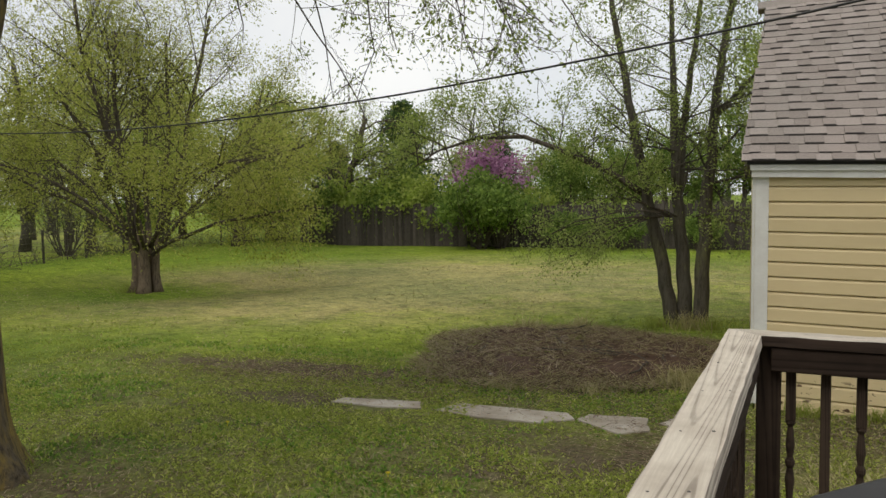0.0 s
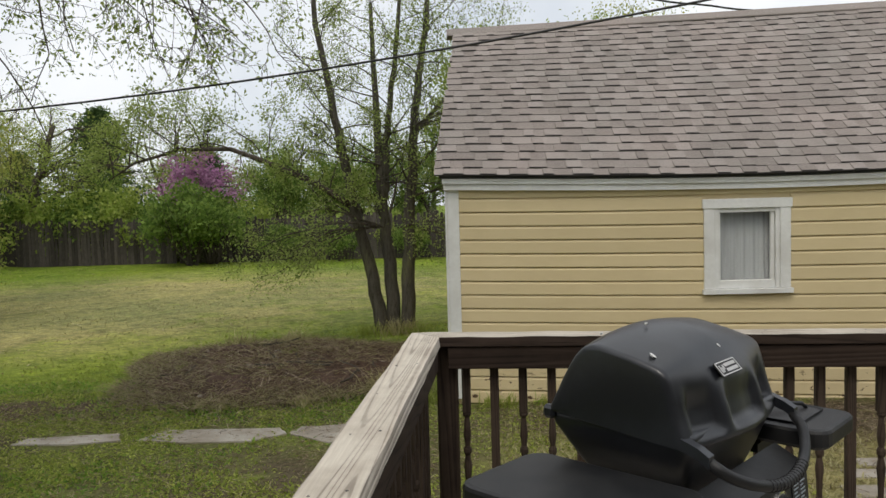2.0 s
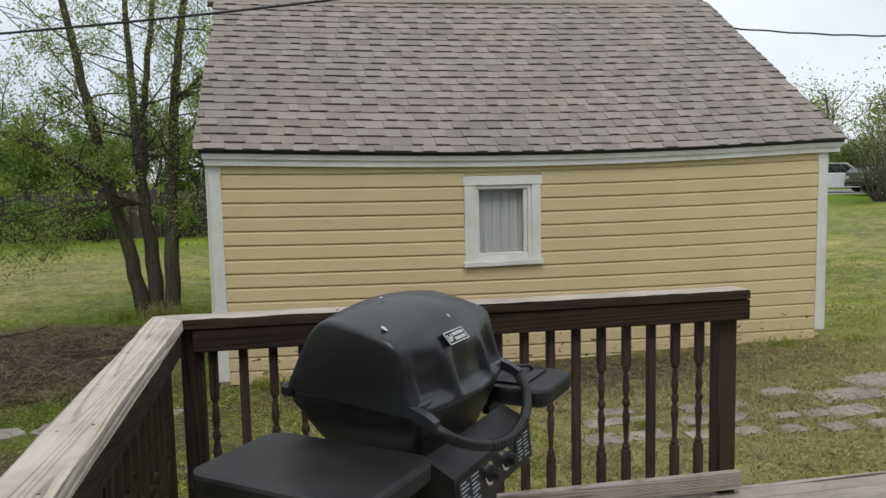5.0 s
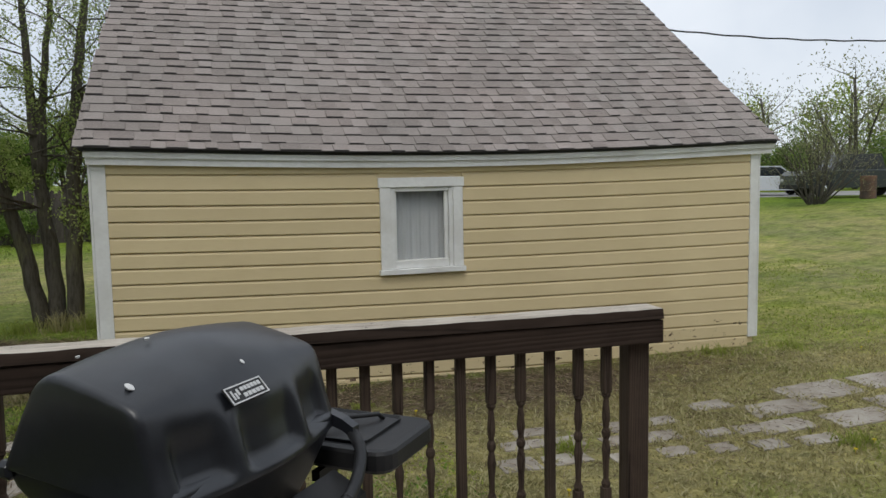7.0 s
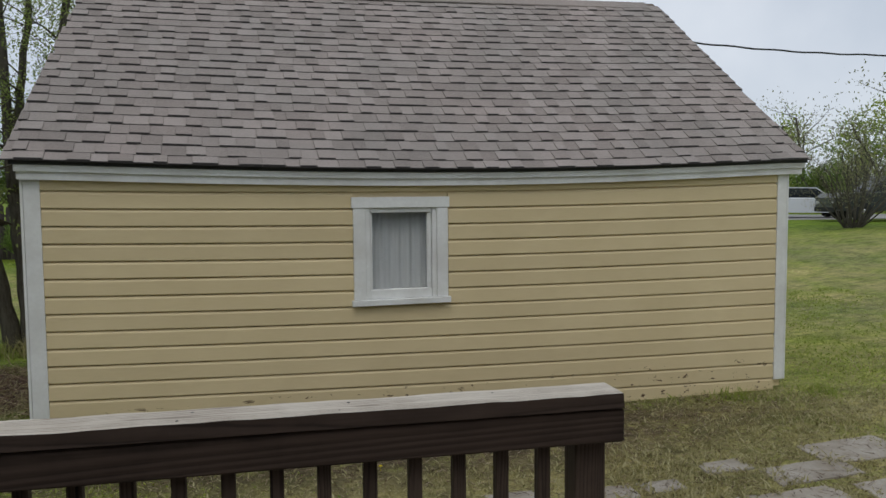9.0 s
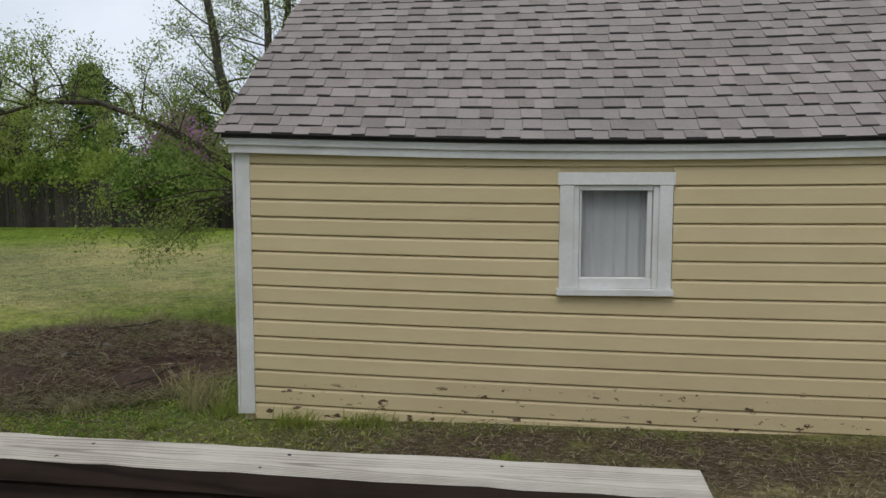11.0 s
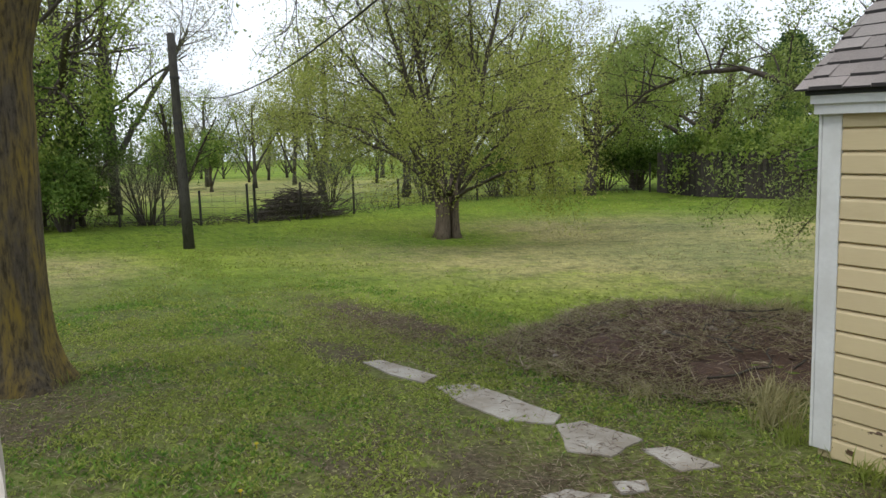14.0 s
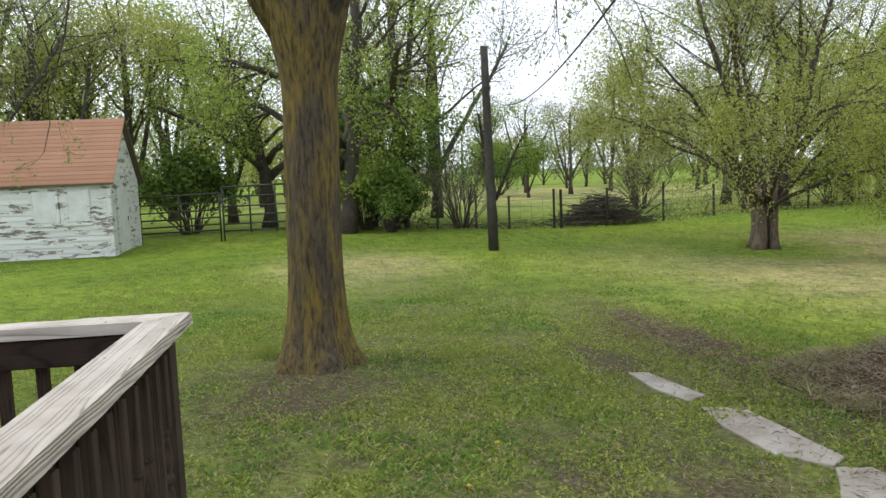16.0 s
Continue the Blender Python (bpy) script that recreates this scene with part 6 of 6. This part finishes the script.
for x, y, r, h, n in ((0.45, -0.16, 0.22, 0.16, 130), (1.1, -0.13, 0.25, 0.14, 140), (-0.25, 0.1, 0.15, 0.16, 90), (2.2, -0.9, 0.12, 0.09, 90), (3.4, -2.55, 0.16, 0.12, 120), (5.6, -3.2, 0.2, 0.12, 130), (6.6, -0.25, 0.3, 0.12, 120),
                      (7.7, -0.3, 0.25, 0.13, 120), (-6.75, -4.15, 0.25, 0.25, 160), (-6.3, -4.55, 0.22, 0.22, 140), (-5.5, -3.75, 0.2, 0.14, 110), (-0.7, -0.25, 0.12, 0.1, 80), (-15.7, 8.0, 0.4, 0.3, 140), (-1.4, 4.5, 0.35, 0.25, 170), (-0.6, 4.45, 0.3, 0.22, 140)):
    tuft(x, y, r, h, n, M_GRASS, "tuft of taller green grass")
for x, y, r, h, n in ((-0.5, 0.35, 0.22, 0.28, 160), (-0.75, 0.75, 0.25, 0.25, 160), (-3.3, 3.7, 0.3, 0.3, 140), (-2.5, 3.9, 0.3, 0.28, 140), (-1.6, 0.2, 0.25, 0.14, 120), (-0.9, 4.5, 0.4, 0.3, 200), (-2.6, 0.1, 0.3, 0.12, 120), (-3.6, 0.5, 0.3, 0.12, 120)):
    tuft(x, y, r, h, n, M_GRASS_DRY, "tuft of dry tan grass")
for x, y in ((-2.6, -2.9), (-1.9, -3.3), (0.8, -2.2), (3.0, -3.3), (5.4, -3.35), (5.7, -3.25), (-4.6, -2.2), (-8.2, -3.1), (2.6, -1.25), (8.3, -0.8), (9.1, -0.2)):
    bm = lathe([(0.003, 0), (0.003, 0.035), (0.016, 0.040), (0.013, 0.047), (0.004, 0.05)], 8)
    ob = new("dandelion", mesh_of("dandelion", bm, M_FLOWER))
    ob.location = (x, y, gz(x, y))
    tagged(ob, "small yellow dandelion flower in the lawn", "flower", "dandelions in the lawn")

# ---- boundary fence behind the lawn ----
back_fence = thing("board_fence", "tall weathered grey-brown board fence behind the lawn", "fence")
FY = 24.7
plank_meshes = []
for k in range(4):
    h = (1.95, 1.9, 2.02, 1.86)[k]
    bm = bmesh.new()
    out = [(-0.066, 0), (0.066, 0), (0.066, h - 0.05), (0.03, h), (-0.03, h), (-0.066, h - 0.05)]
    lo = [bm.verts.new((x, 0, z)) for x, z in out]
    hi = [bm.verts.new((x, 0.02, z)) for x, z in out]
    bm.faces.new(lo)
    bm.faces.new(hi[::-1])
    for i in range(6):
        bm.faces.new((lo[i], hi[i], hi[(i + 1) % 6], lo[(i + 1) % 6]))
    plank_meshes.append(mesh_of("plank", bm, M_FENCE))
prng = random.Random(3)
x = -20.6
while x < 8.5:
    if prng.random() > 0.03:
        hang("plank", plank_meshes[prng.randrange(4)], back_fence, "", pose(x, FY + prng.uniform(-0.008, 0.008), gz(x, FY) - 0.02, 0, prng.uniform(-1.2, 1.2), 0))
    x += 0.142
for z in (0.35, 1.0, 1.6):
    part("fence_rail", box(-20.7, 8.6, FY + 0.022, FY + 0.06, gz(-6, FY) + z - 0.045, gz(-6, FY) + z + 0.045), M_FENCE, back_fence)
for i in range(13):
    px = -20.6 + i * 2.43
    part("fence_post", box(px - 0.045, px + 0.045, FY + 0.062, FY + 0.15, -0.4, 1.75), M_FENCE, back_fence)

# ---- utility pole and cables ----
pole = thing("utility_pole", "old dark timber utility pole standing in the lawn", "utility pole", pose(-16.8, 1.28, gz(-16.8, 1.28) - 0.1))
v, f = [], []
tube_into(v, f, [Vector((0.0, 0, 0)), Vector((0.01, -0.03, 1.4)), Vector((0, -0.06, 2.9)), Vector((0.0, -0.08, 4.2)), Vector((0, -0.1, 5.4))], [0.145, 0.125, 0.115, 0.105, 0.098], 14)
hang("shaft", mesh_from("shaft", v, f, M_POLE, True), pole)
for z in (3.2, 4.3):
    part("cable_clamp", lathe([(0.118, z), (0.122, z + 0.01), (0.122, z + 0.05), (0.118, z + 0.06)], 14, centre=(0, -0.07)), M_STEELPOST, pole)


def cable(name, label, pts, r=0.011):
    return tagged(new(name, tube_mesh(name, pts, r, M_CABLE, 6)), label, "cable")


cable("overhead_cable", "black overhead cable strung from the utility pole", [(x, 1.25 - 0.235 * (x + 16.8), 2.85 + 0.0085 * (x + 5.5) ** 2) for x in np.linspace(-16.75, 8.9, 60)], 0.008)
cable("overhead_cable", "black overhead cable behind the shed", [(x, 8.0, 5.32 + 0.0070 * (x - 15) ** 2 + 0.010 * math.sin(x * 5)) for x in np.linspace(3.0, 27.0, 90)], 0.02)
pole_b = copy_thing(pole, Matrix.Translation((27.0, 8.0, gz(27.0, 8.0) - 0.1)) @ Matrix.Diagonal((1.3, 1.3, 1.12, 1)))


# ---- wire fence, gate, brush pile ----
wire_fence = thing("wire_fence", "sagging wire fence on dark steel posts", "fence")
line = [(-22.9, -3.6), (-23.1, -1.8), (-22.9, -0.2), (-22.4, 1.0), (-21.9, 2.2), (-21.45, 3.2), (-21.15, 4.65), (-21.3, 6.6), (-21.9, 9.0), (-22.6, 11.4), (-23.3, 13.9), (-23.9, 16.4), (-24.2, 19.0), (-23.2, 21.8), (-21.0, 24.6)]
for i, (x, y) in enumerate(line):
    h = 1.15 + 0.12 * (i % 3)
    if 4 <= i <= 6:
        h = (1.15, 1.1, 1.3)[i - 4]
    part("fence_post", box(x - 0.03, x + 0.03, y - 0.03, y + 0.03, gz(x, y) - 0.1, gz(x, y) + h, 0.004), M_STEELPOST if i in (5, 6) else M_POLE, wire_fence)
part("fence_post", box(-21.19, -21.12, 4.86, 4.93, gz(-21, 4.9) - 0.1, gz(-21, 4.9) + 1.28, 0.004), M_STEELPOST, wire_fence)
v, f = [], []
for z in (0.15, 0.35, 0.55, 0.75, 0.95, 1.05):
    hang("wire_strand", tube_mesh("wire_strand", [(x, y, gz(x, y) + z + 0.02 * math.sin(i * 1.9 + z * 9)) for i, (x, y) in enumerate(line)], 0.006, M_WIRE, 4), wire_fence)
for (x0, y0), (x1, y1) in zip(line, line[1:]):
    n = int(math.hypot(x1 - x0, y1 - y0) / 0.3)
    for k in range(n):
        s = k / n
        x, y = x0 + (x1 - x0) * s, y0 + (y1 - y0) * s
        tube_into(v, f, [Vector((x, y, gz(x, y) + 0.1)), Vector((x, y, gz(x, y) + 1.05))], [0.004, 0.004], 3)
hang("wire_mesh", mesh_from("wire_mesh", v, f, M_WIRE), wire_fence)


def gate_panel(a, b, z0, z1, uprights):
    """A tubular farm gate from a to b."""
    g = thing("farm_gate", "dark green tubular steel farm gate", "gate", Matrix.Translation((*a, 0)), "gate panels beside the white shed")
    d = Vector((b[0] - a[0], b[1] - a[1], 0))
    base = gz(*a)
    for k in range(6):
        z = z0 + (z1 - z0) * (k / 5) ** 1.15
        hang("gate_bar", tube_mesh("gate_bar", [Vector((0, 0, base + z)), d + Vector((0, 0, base + z + 0.05))], 0.024 if k < 5 else 0.03, M_GATE, 7), g)
    for s in uprights:
        hang("gate_upright", tube_mesh("gate_upright", [d * s + Vector((0, 0, base + z0 - (0.35 if s in (0, 1) else 0.05))), d * s + Vector((0, 0, base + z1 + 0.05))], 0.028, M_GATE, 7), g)
    return g


gate_panel((-22.4, -8.35), (-21.85, -5.95), 0.30, 1.42, (0, 0.5, 1))
gate_panel((-21.83, -5.85), (-20.95, -3.6), 0.32, 1.66, (0, 0.36, 0.7, 1))

brng = np.random.default_rng(17)
pile = thing("brush_pile", "heap of cut grey branches behind the wire fence", "brush pile", pose(-22.0, 6.7, gz(-22.0, 6.7)), kind="stuff")
v, f = [], []
for i in range(520):
    a = brng.normal(math.pi / 2, 0.7)
    c = Vector((brng.normal(0, 0.35), brng.normal(0, 0.75), 0))
    h = max(0.05, 1.05 * math.exp(-(c.x ** 2) / 0.5 - (c.y ** 2) / 1.6) * brng.uniform(0.15, 1.0))
    ln = brng.uniform(0.4, 1.3)
    d = Vector((math.cos(a) * ln, math.sin(a) * ln, brng.normal(0, 0.22)))
    m = c + Vector((brng.normal(0, 0.06), brng.normal(0, 0.06), h))
    p0, p1 = m - d / 2, m + d / 2
    p0.z, p1.z = max(0.0, p0.z), max(0.0, p1.z)
    r = brng.uniform(0.006, 0.022)
    tube_into(v, f, [p0, m + Vector(brng.normal(0, 0.04, 3)), p1], [r, r * 0.8, r * 0.4], 4)
hang("heap", mesh_from("heap", v, f, M_BARK_DARK), pile)
v, f = [], []
for i in range(9):
    y = brng.uniform(-1.4, 1.7)
    tube_into(v, f, [Vector((0.2, y, 0.3)), Vector((0.5, y + brng.uniform(0.2, 0.6), 0.6)), Vector((0.6, y + brng.uniform(0.5, 1.1), 0.7 + brng.uniform(-0.5, 0.4)))], [0.03, 0.022, 0.008], 5)
hang("cut_limb", mesh_from("cut_limb", v, f, M_BARK_GREY), pile)
vine = thing("dead_brush", "tangle of dead vines and leaves along the wire fence", "brush")
v, f = [], []
for (x0, y0), (x1, y1) in zip(line, line[1:]):
    for k in range(34):
        s = brng.uniform(0, 1)
        x, y = x0 + (x1 - x0) * s - brng.uniform(0, 0.5), y0 + (y1 - y0) * s
        z = gz(x, y)
        h = brng.uniform(0.1, 0.7 if y > 5 or y < 1 else 0.3)
        tube_into(v, f, [Vector((x, y, z - 0.02)), Vector((x + brng.normal(0, 0.2), y + brng.normal(0, 0.3), z + h)), Vector((x + brng.normal(0, 0.4), y + brng.normal(0, 0.6), z + h * brng.uniform(0.2, 1.1)))], [0.008, 0.006, 0.003], 3)
hang("tangle", mesh_from("tangle", v, f, M_BARK_DARK), vine)

# ---- white shed ----
ws = thing("white_shed", "small white clapboard shed with peeling paint and red-brown roof", "shed", Matrix.Translation((-19.42, -8.57, gz(-19.4, -8.57) + 0.02)) @ pose(0, 0, 0, 0, 0, -96))
WL, WD, WE, WR = 4.6, 2.7, 2.02, 3.72
core = bmesh.new()
prof = [(0, 0), (-WD, 0), (-WD, WE), (-WD / 2, WR - 0.05), (0, WE)]
prism(prof, 0.02, WL - 0.02, core)
part("wall", core, M_PEEL, ws, "white boards with flaked paint")
k = 0
z = 0.0
while z < WE - 0.1:
    part("clapboard", prism([(0.0, z), (0.034, z), (0.012, z + 0.148), (0.0, z + 0.148)], 0.06, WL - 0.06), M_PEEL, ws)
    z += 0.15
z = 0.0
while z < WR - 0.2:
    cut = max(0.0, (z + 0.15 - WE) * (WD / 2) / (WR - 0.05 - WE))
    if WD - 2 * cut > 0.2:
        bm = prism([(0.0, z), (0.020, z), (0.010, z + 0.148), (0.0, z + 0.148)], -WD + cut + 0.04, -cut - 0.04)
        c = part("clapboard", bm, M_PEEL, ws)
        c.matrix_basis = pose(0.02, 0, 0, 0, 0, 90) @ Matrix.Identity(4)
    z += 0.15
for xx in (0.0, WL - 0.1):
    part("corner_board", box(xx, xx + 0.1, 0.001, 0.042, 0, WE, 0.003), M_PEEL, ws)
for x0, x1 in ((0.62, 1.10), (1.42, 2.0)):
    part("shutter_panel", box(x0, x1, 0.036, 0.055, 0.98, 1.80, 0.004), M_WHITE, ws, "plain white board over a window")
    part("shutter_frame", box(x0 - 0.07, x0, 0.036, 0.062, 0.94, 1.84, 0.004), M_PEEL, ws)
    part("shutter_frame", box(x1, x1 + 0.07, 0.036, 0.062, 0.94, 1.84, 0.004), M_PEEL, ws)
part("sill", box(0.5, 2.12, 0.024, 0.07, 0.87, 0.93, 0.004), M_PEEL, ws)
dd = part("door", box(-0.032, -0.012, -1.35, -0.45, 0.05, 1.85, 0.004), M_WHITE, ws, "plain white plank door")
dd.location = (0.0, 0, 0)
part("door_handle", box(-0.05, -0.033, -1.27, -1.24, 0.9, 1.02), M_STEELPOST, dd)
for s in (-1.42, -0.45):
    part("door_frame", box(-0.036, -0.012, s, s + 0.07, 0.02, 1.93, 0.004), M_PEEL, ws)
wroof = part("roof", prism([(0.16, WE - 0.09), (-WD / 2, WR), (-WD - 0.16, WE - 0.09), (-WD - 0.16, WE - 0.05), (-WD / 2, WR + 0.05), (0.16, WE - 0.05)], -0.12, WL + 0.12), M_DECK, ws, "red-brown shingle roof")
sl = math.hypot(WD / 2 + 0.16, WR + 0.09 - WE)
rows_n = 16
for k in range(rows_n):
    for back in (False, True):
        a = k / rows_n
        b = min(1.0, a + 1.25 / rows_n)
        y0, z0 = 0.17 - (WD / 2 + 0.17) * a, WE - 0.05 + (WR + 0.1 - WE) * a
        y1, z1 = 0.17 - (WD / 2 + 0.17) * b, WE - 0.05 + (WR + 0.1 - WE) * b
        if back:
            y0, y1 = -WD - y0, -WD - y1
        part("shingle_course", prism([(y0, z0 + 0.004), (y0, z0 + 0.026), (y1, z1 + 0.010), (y1, z1 + 0.002)], -0.13, WL + 0.13), M_REDROOF, wroof)


# ---- parked cars far off ----
def vehicle(name, label, category, m, L, W, side, paint, wheel_r):
    """side: the outline in (x, z) of the body; the cabin narrows upwards."""
    c = thing(name, label, category, m)
    body, cabin = side
    bm = bmesh.new()
    rings = []
    for y, k in ((-W / 2, 0.94), (-W / 2 + 0.06, 1.0), (W / 2 - 0.06, 1.0), (W / 2, 0.94)):
        rings.append([(x * (0.985 if k < 1 else 1), y, 0.25 + (z - 0.25) * k) for x, z in body])
    lofted(rings, bm)
    part("body", bm, paint, c, "", True if False else False)
    part("cabin", lofted([[(x, y, z) for x, z in cabin] for y in (-W / 2 + 0.12, W / 2 - 0.12)]), paint, c)
    ins = [(x * 0.97 + 0.0, z - 0.05) for x, z in cabin]
    for s in (-1, 1):
        part("side_window", lofted([[(x, s * (W / 2 - 0.12 + d), z) for x, z in ins] for d in (-0.005, 0.006)]), M_CARGLASS, c)
    x0, z0 = cabin[0]
    x1, z1 = cabin[1]
    bm = bmesh.new()
    q = [bm.verts.new(p) for p in ((x0 - 0.03, -W / 2 + 0.2, z0 + 0.03), (x0 - 0.03, W / 2 - 0.2, z0 + 0.03), (x1 - 0.03, W / 2 - 0.26, z1 - 0.03), (x1 - 0.03, -W / 2 + 0.26, z1 - 0.03))]
    r = [bm.verts.new(v_.co + Vector((0.02, 0, 0))) for v_ in q]
    bm.faces.new(q)
    bm.faces.new(r[::-1])
    for i in range(4):
        bm.faces.new((q[i], r[i], r[(i + 1) % 4], q[(i + 1) % 4]))
    part("windscreen", bm, M_CARGLASS, c)
    part("bumper", box(body[0][0] - 0.06, body[0][0] + 0.06, -W / 2 + 0.05, W / 2 - 0.05, 0.36, 0.56, 0.02), M_TYRE if paint is M_CARDARK else paint, c)
    for s in (-1, 1):
        part("headlight", box(body[0][0] - 0.035, body[0][0] + 0.05, s * (W / 2 - 0.28) - 0.14, s * (W / 2 - 0.28) + 0.14, 0.66, 0.80, 0.02), M_LAMP, c)
        for x in (-L * 0.31, L * 0.30):
            w = part("wheel", lathe([(wheel_r * 0.6, -0.10), (wheel_r, -0.08), (wheel_r, 0.08), (wheel_r * 0.6, 0.10)], 20), M_TYRE, c)
            w.matrix_basis = pose(x, s * (W / 2 - 0.08), wheel_r, 90, 0, 0)
            part("rim", lathe([(wheel_r * 0.58, 0.092 * -s - 0.012), (wheel_r * 0.5, 0.092 * -s), (wheel_r * 0.2, 0.092 * -s + 0.012)], 14), M_CHROME, w)
    return c


sedan = ([(-2.25, 0.35), (-2.28, 0.62), (-2.1, 0.78), (-1.1, 0.92), (1.7, 0.95), (2.2, 0.88), (2.25, 0.4), (2.0, 0.25), (-2.0, 0.25)], [(-1.15, 0.90), (-0.45, 1.40), (0.75, 1.42), (1.65, 0.94)])
pickup = ([(-2.7, 0.5), (-2.72, 0.95), (-2.5, 1.12), (-1.2, 1.18), (2.6, 1.15), (2.7, 1.1), (2.7, 0.55), (2.4, 0.42), (-2.4, 0.42)], [(-1.2, 1.16), (-0.7, 1.80), (0.75, 1.82), (0.95, 1.14)])
vehicle("car", "silver-white saloon car parked on the drive", "car", pose(27.95, 22.32, gz(27.95, 22.32) + 0.02, 0, 0, 152), 4.5, 1.8, sedan, M_CARWHITE, 0.32)
vehicle("pickup_truck", "dark pickup truck parked on the drive", "truck", pose(28.35, 17.68, gz(28.35, 17.68) + 0.02, 0, 0, -20), 5.4, 1.95, pickup, M_CARDARK, 0.40)
dr = bmesh.new()
n = 24
pr = []
for i in range(n + 1):
    s = i / n
    a, b = (19.5 + 44 * s, 23.0 - 16.0 * s), (23.0 + 44 * s, 29.5 - 16.0 * s)
    pr.append([dr.verts.new((*p, gz(*p) + d)) for p, d in ((a, 0.02), (b, 0.02), (b, -0.2), (a, -0.2))])
for p, q in zip(pr, pr[1:]):
    for i in range(4):
        dr.faces.new((p[i], q[i], q[(i + 1) % 4], p[(i + 1) % 4]))
dr.faces.new(pr[0])
dr.faces.new(pr[-1][::-1])
tagged(new("road_drive", mesh_of("road_drive", dr, M_ASPHALT)), "pale concrete drive beyond the lawn", "drive", kind="structure")
ob = new("rusty_barrel", mesh_of("rusty_barrel", lathe([(0.29, 0), (0.30, 0.02), (0.29, 0.28), (0.305, 0.3), (0.29, 0.32), (0.29, 0.58), (0.305, 0.6), (0.29, 0.62), (0.30, 0.88), (0.27, 0.9)], 18), M_RUST))
ob.location = (26.51, 15.24, gz(26.51, 15.24))
tagged(ob, "rusty brown steel barrel on the far lawn", "barrel")

# ---- shingles, last: one by one on the front slope near the eave, joined above ----
COURSE = 23


def course_s(k):
    return max(-0.008, -0.018 + k * 0.0428)


def shingle_grid(rng, k, back):
    """Yields one course of laminated shingles as (x0, x1, lift): proud teeth and thin gaps in turn."""
    s = course_s(k)
    x = verge(s) - rng.uniform(0.0, 0.25)
    proud = rng.random() < 0.5
    while x < 7.60:
        w = rng.uniform(0.10, 0.21) if proud else rng.uniform(0.11, 0.24)
        a, b = max(verge(s) - 0.015, x), min(7.625, x + w)
        if b - a > 0.03:
            yield a, b - 0.0025, rng.uniform(0.010, 0.014) if proud else rng.choice((0.0, 0.001))
        x += w
        if rng.random() < 0.9:
            proud = not proud


def shingle_corners(a, b, k, lift, back):
    s0 = course_s(k)
    s1 = min(1.0, course_s(k) + 0.054)
    pts = []
    for s, lo, hi in ((s0, 0.0, 0.0115 + lift), (s1, -0.005, 0.001)):
        for x in (a, b):
            p = roof_at(x, s, back)
            pts.append((p + Vector((0, 0, lo)), p + Vector((0, 0, hi))))
    return [pts[0][0], pts[1][0], pts[3][0], pts[2][0], pts[0][1], pts[1][1], pts[3][1], pts[2][1]]


BOXF = [(3, 2, 1, 0), (4, 5, 6, 7), (0, 1, 5, 4), (1, 2, 6, 5), (2, 3, 7, 6), (3, 0, 4, 7)]
shr = random.Random(12)
jv, jf = [], []
single = 0
for k in range(COURSE):
    for a, b, lift in shingle_grid(shr, k, False):
        c = shingle_corners(a, b, k, lift, False)
        if single < 300:
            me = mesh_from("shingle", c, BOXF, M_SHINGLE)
            me.materials.append(M_BUTT_SHADE)
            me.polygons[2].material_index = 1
            hang("shingle", me, boarding)
            single += 1
        else:
            o = len(jv)
            jv += c
            jf += [tuple(i + o for i in q) for q in BOXF]
    for a, b, lift in shingle_grid(shr, k, True):
        o = len(jv)
        jv += shingle_corners(a, b, k, lift, True)
        jf += [tuple(i + o for i in q) for q in BOXF]
field_ob = hang("shingle_field", mesh_from("shingle_field", jv, jf, M_SHINGLE_J), boarding)
field_ob["kind"] = "stuff"
field_ob.data.materials.append(M_BUTT_SHADE)
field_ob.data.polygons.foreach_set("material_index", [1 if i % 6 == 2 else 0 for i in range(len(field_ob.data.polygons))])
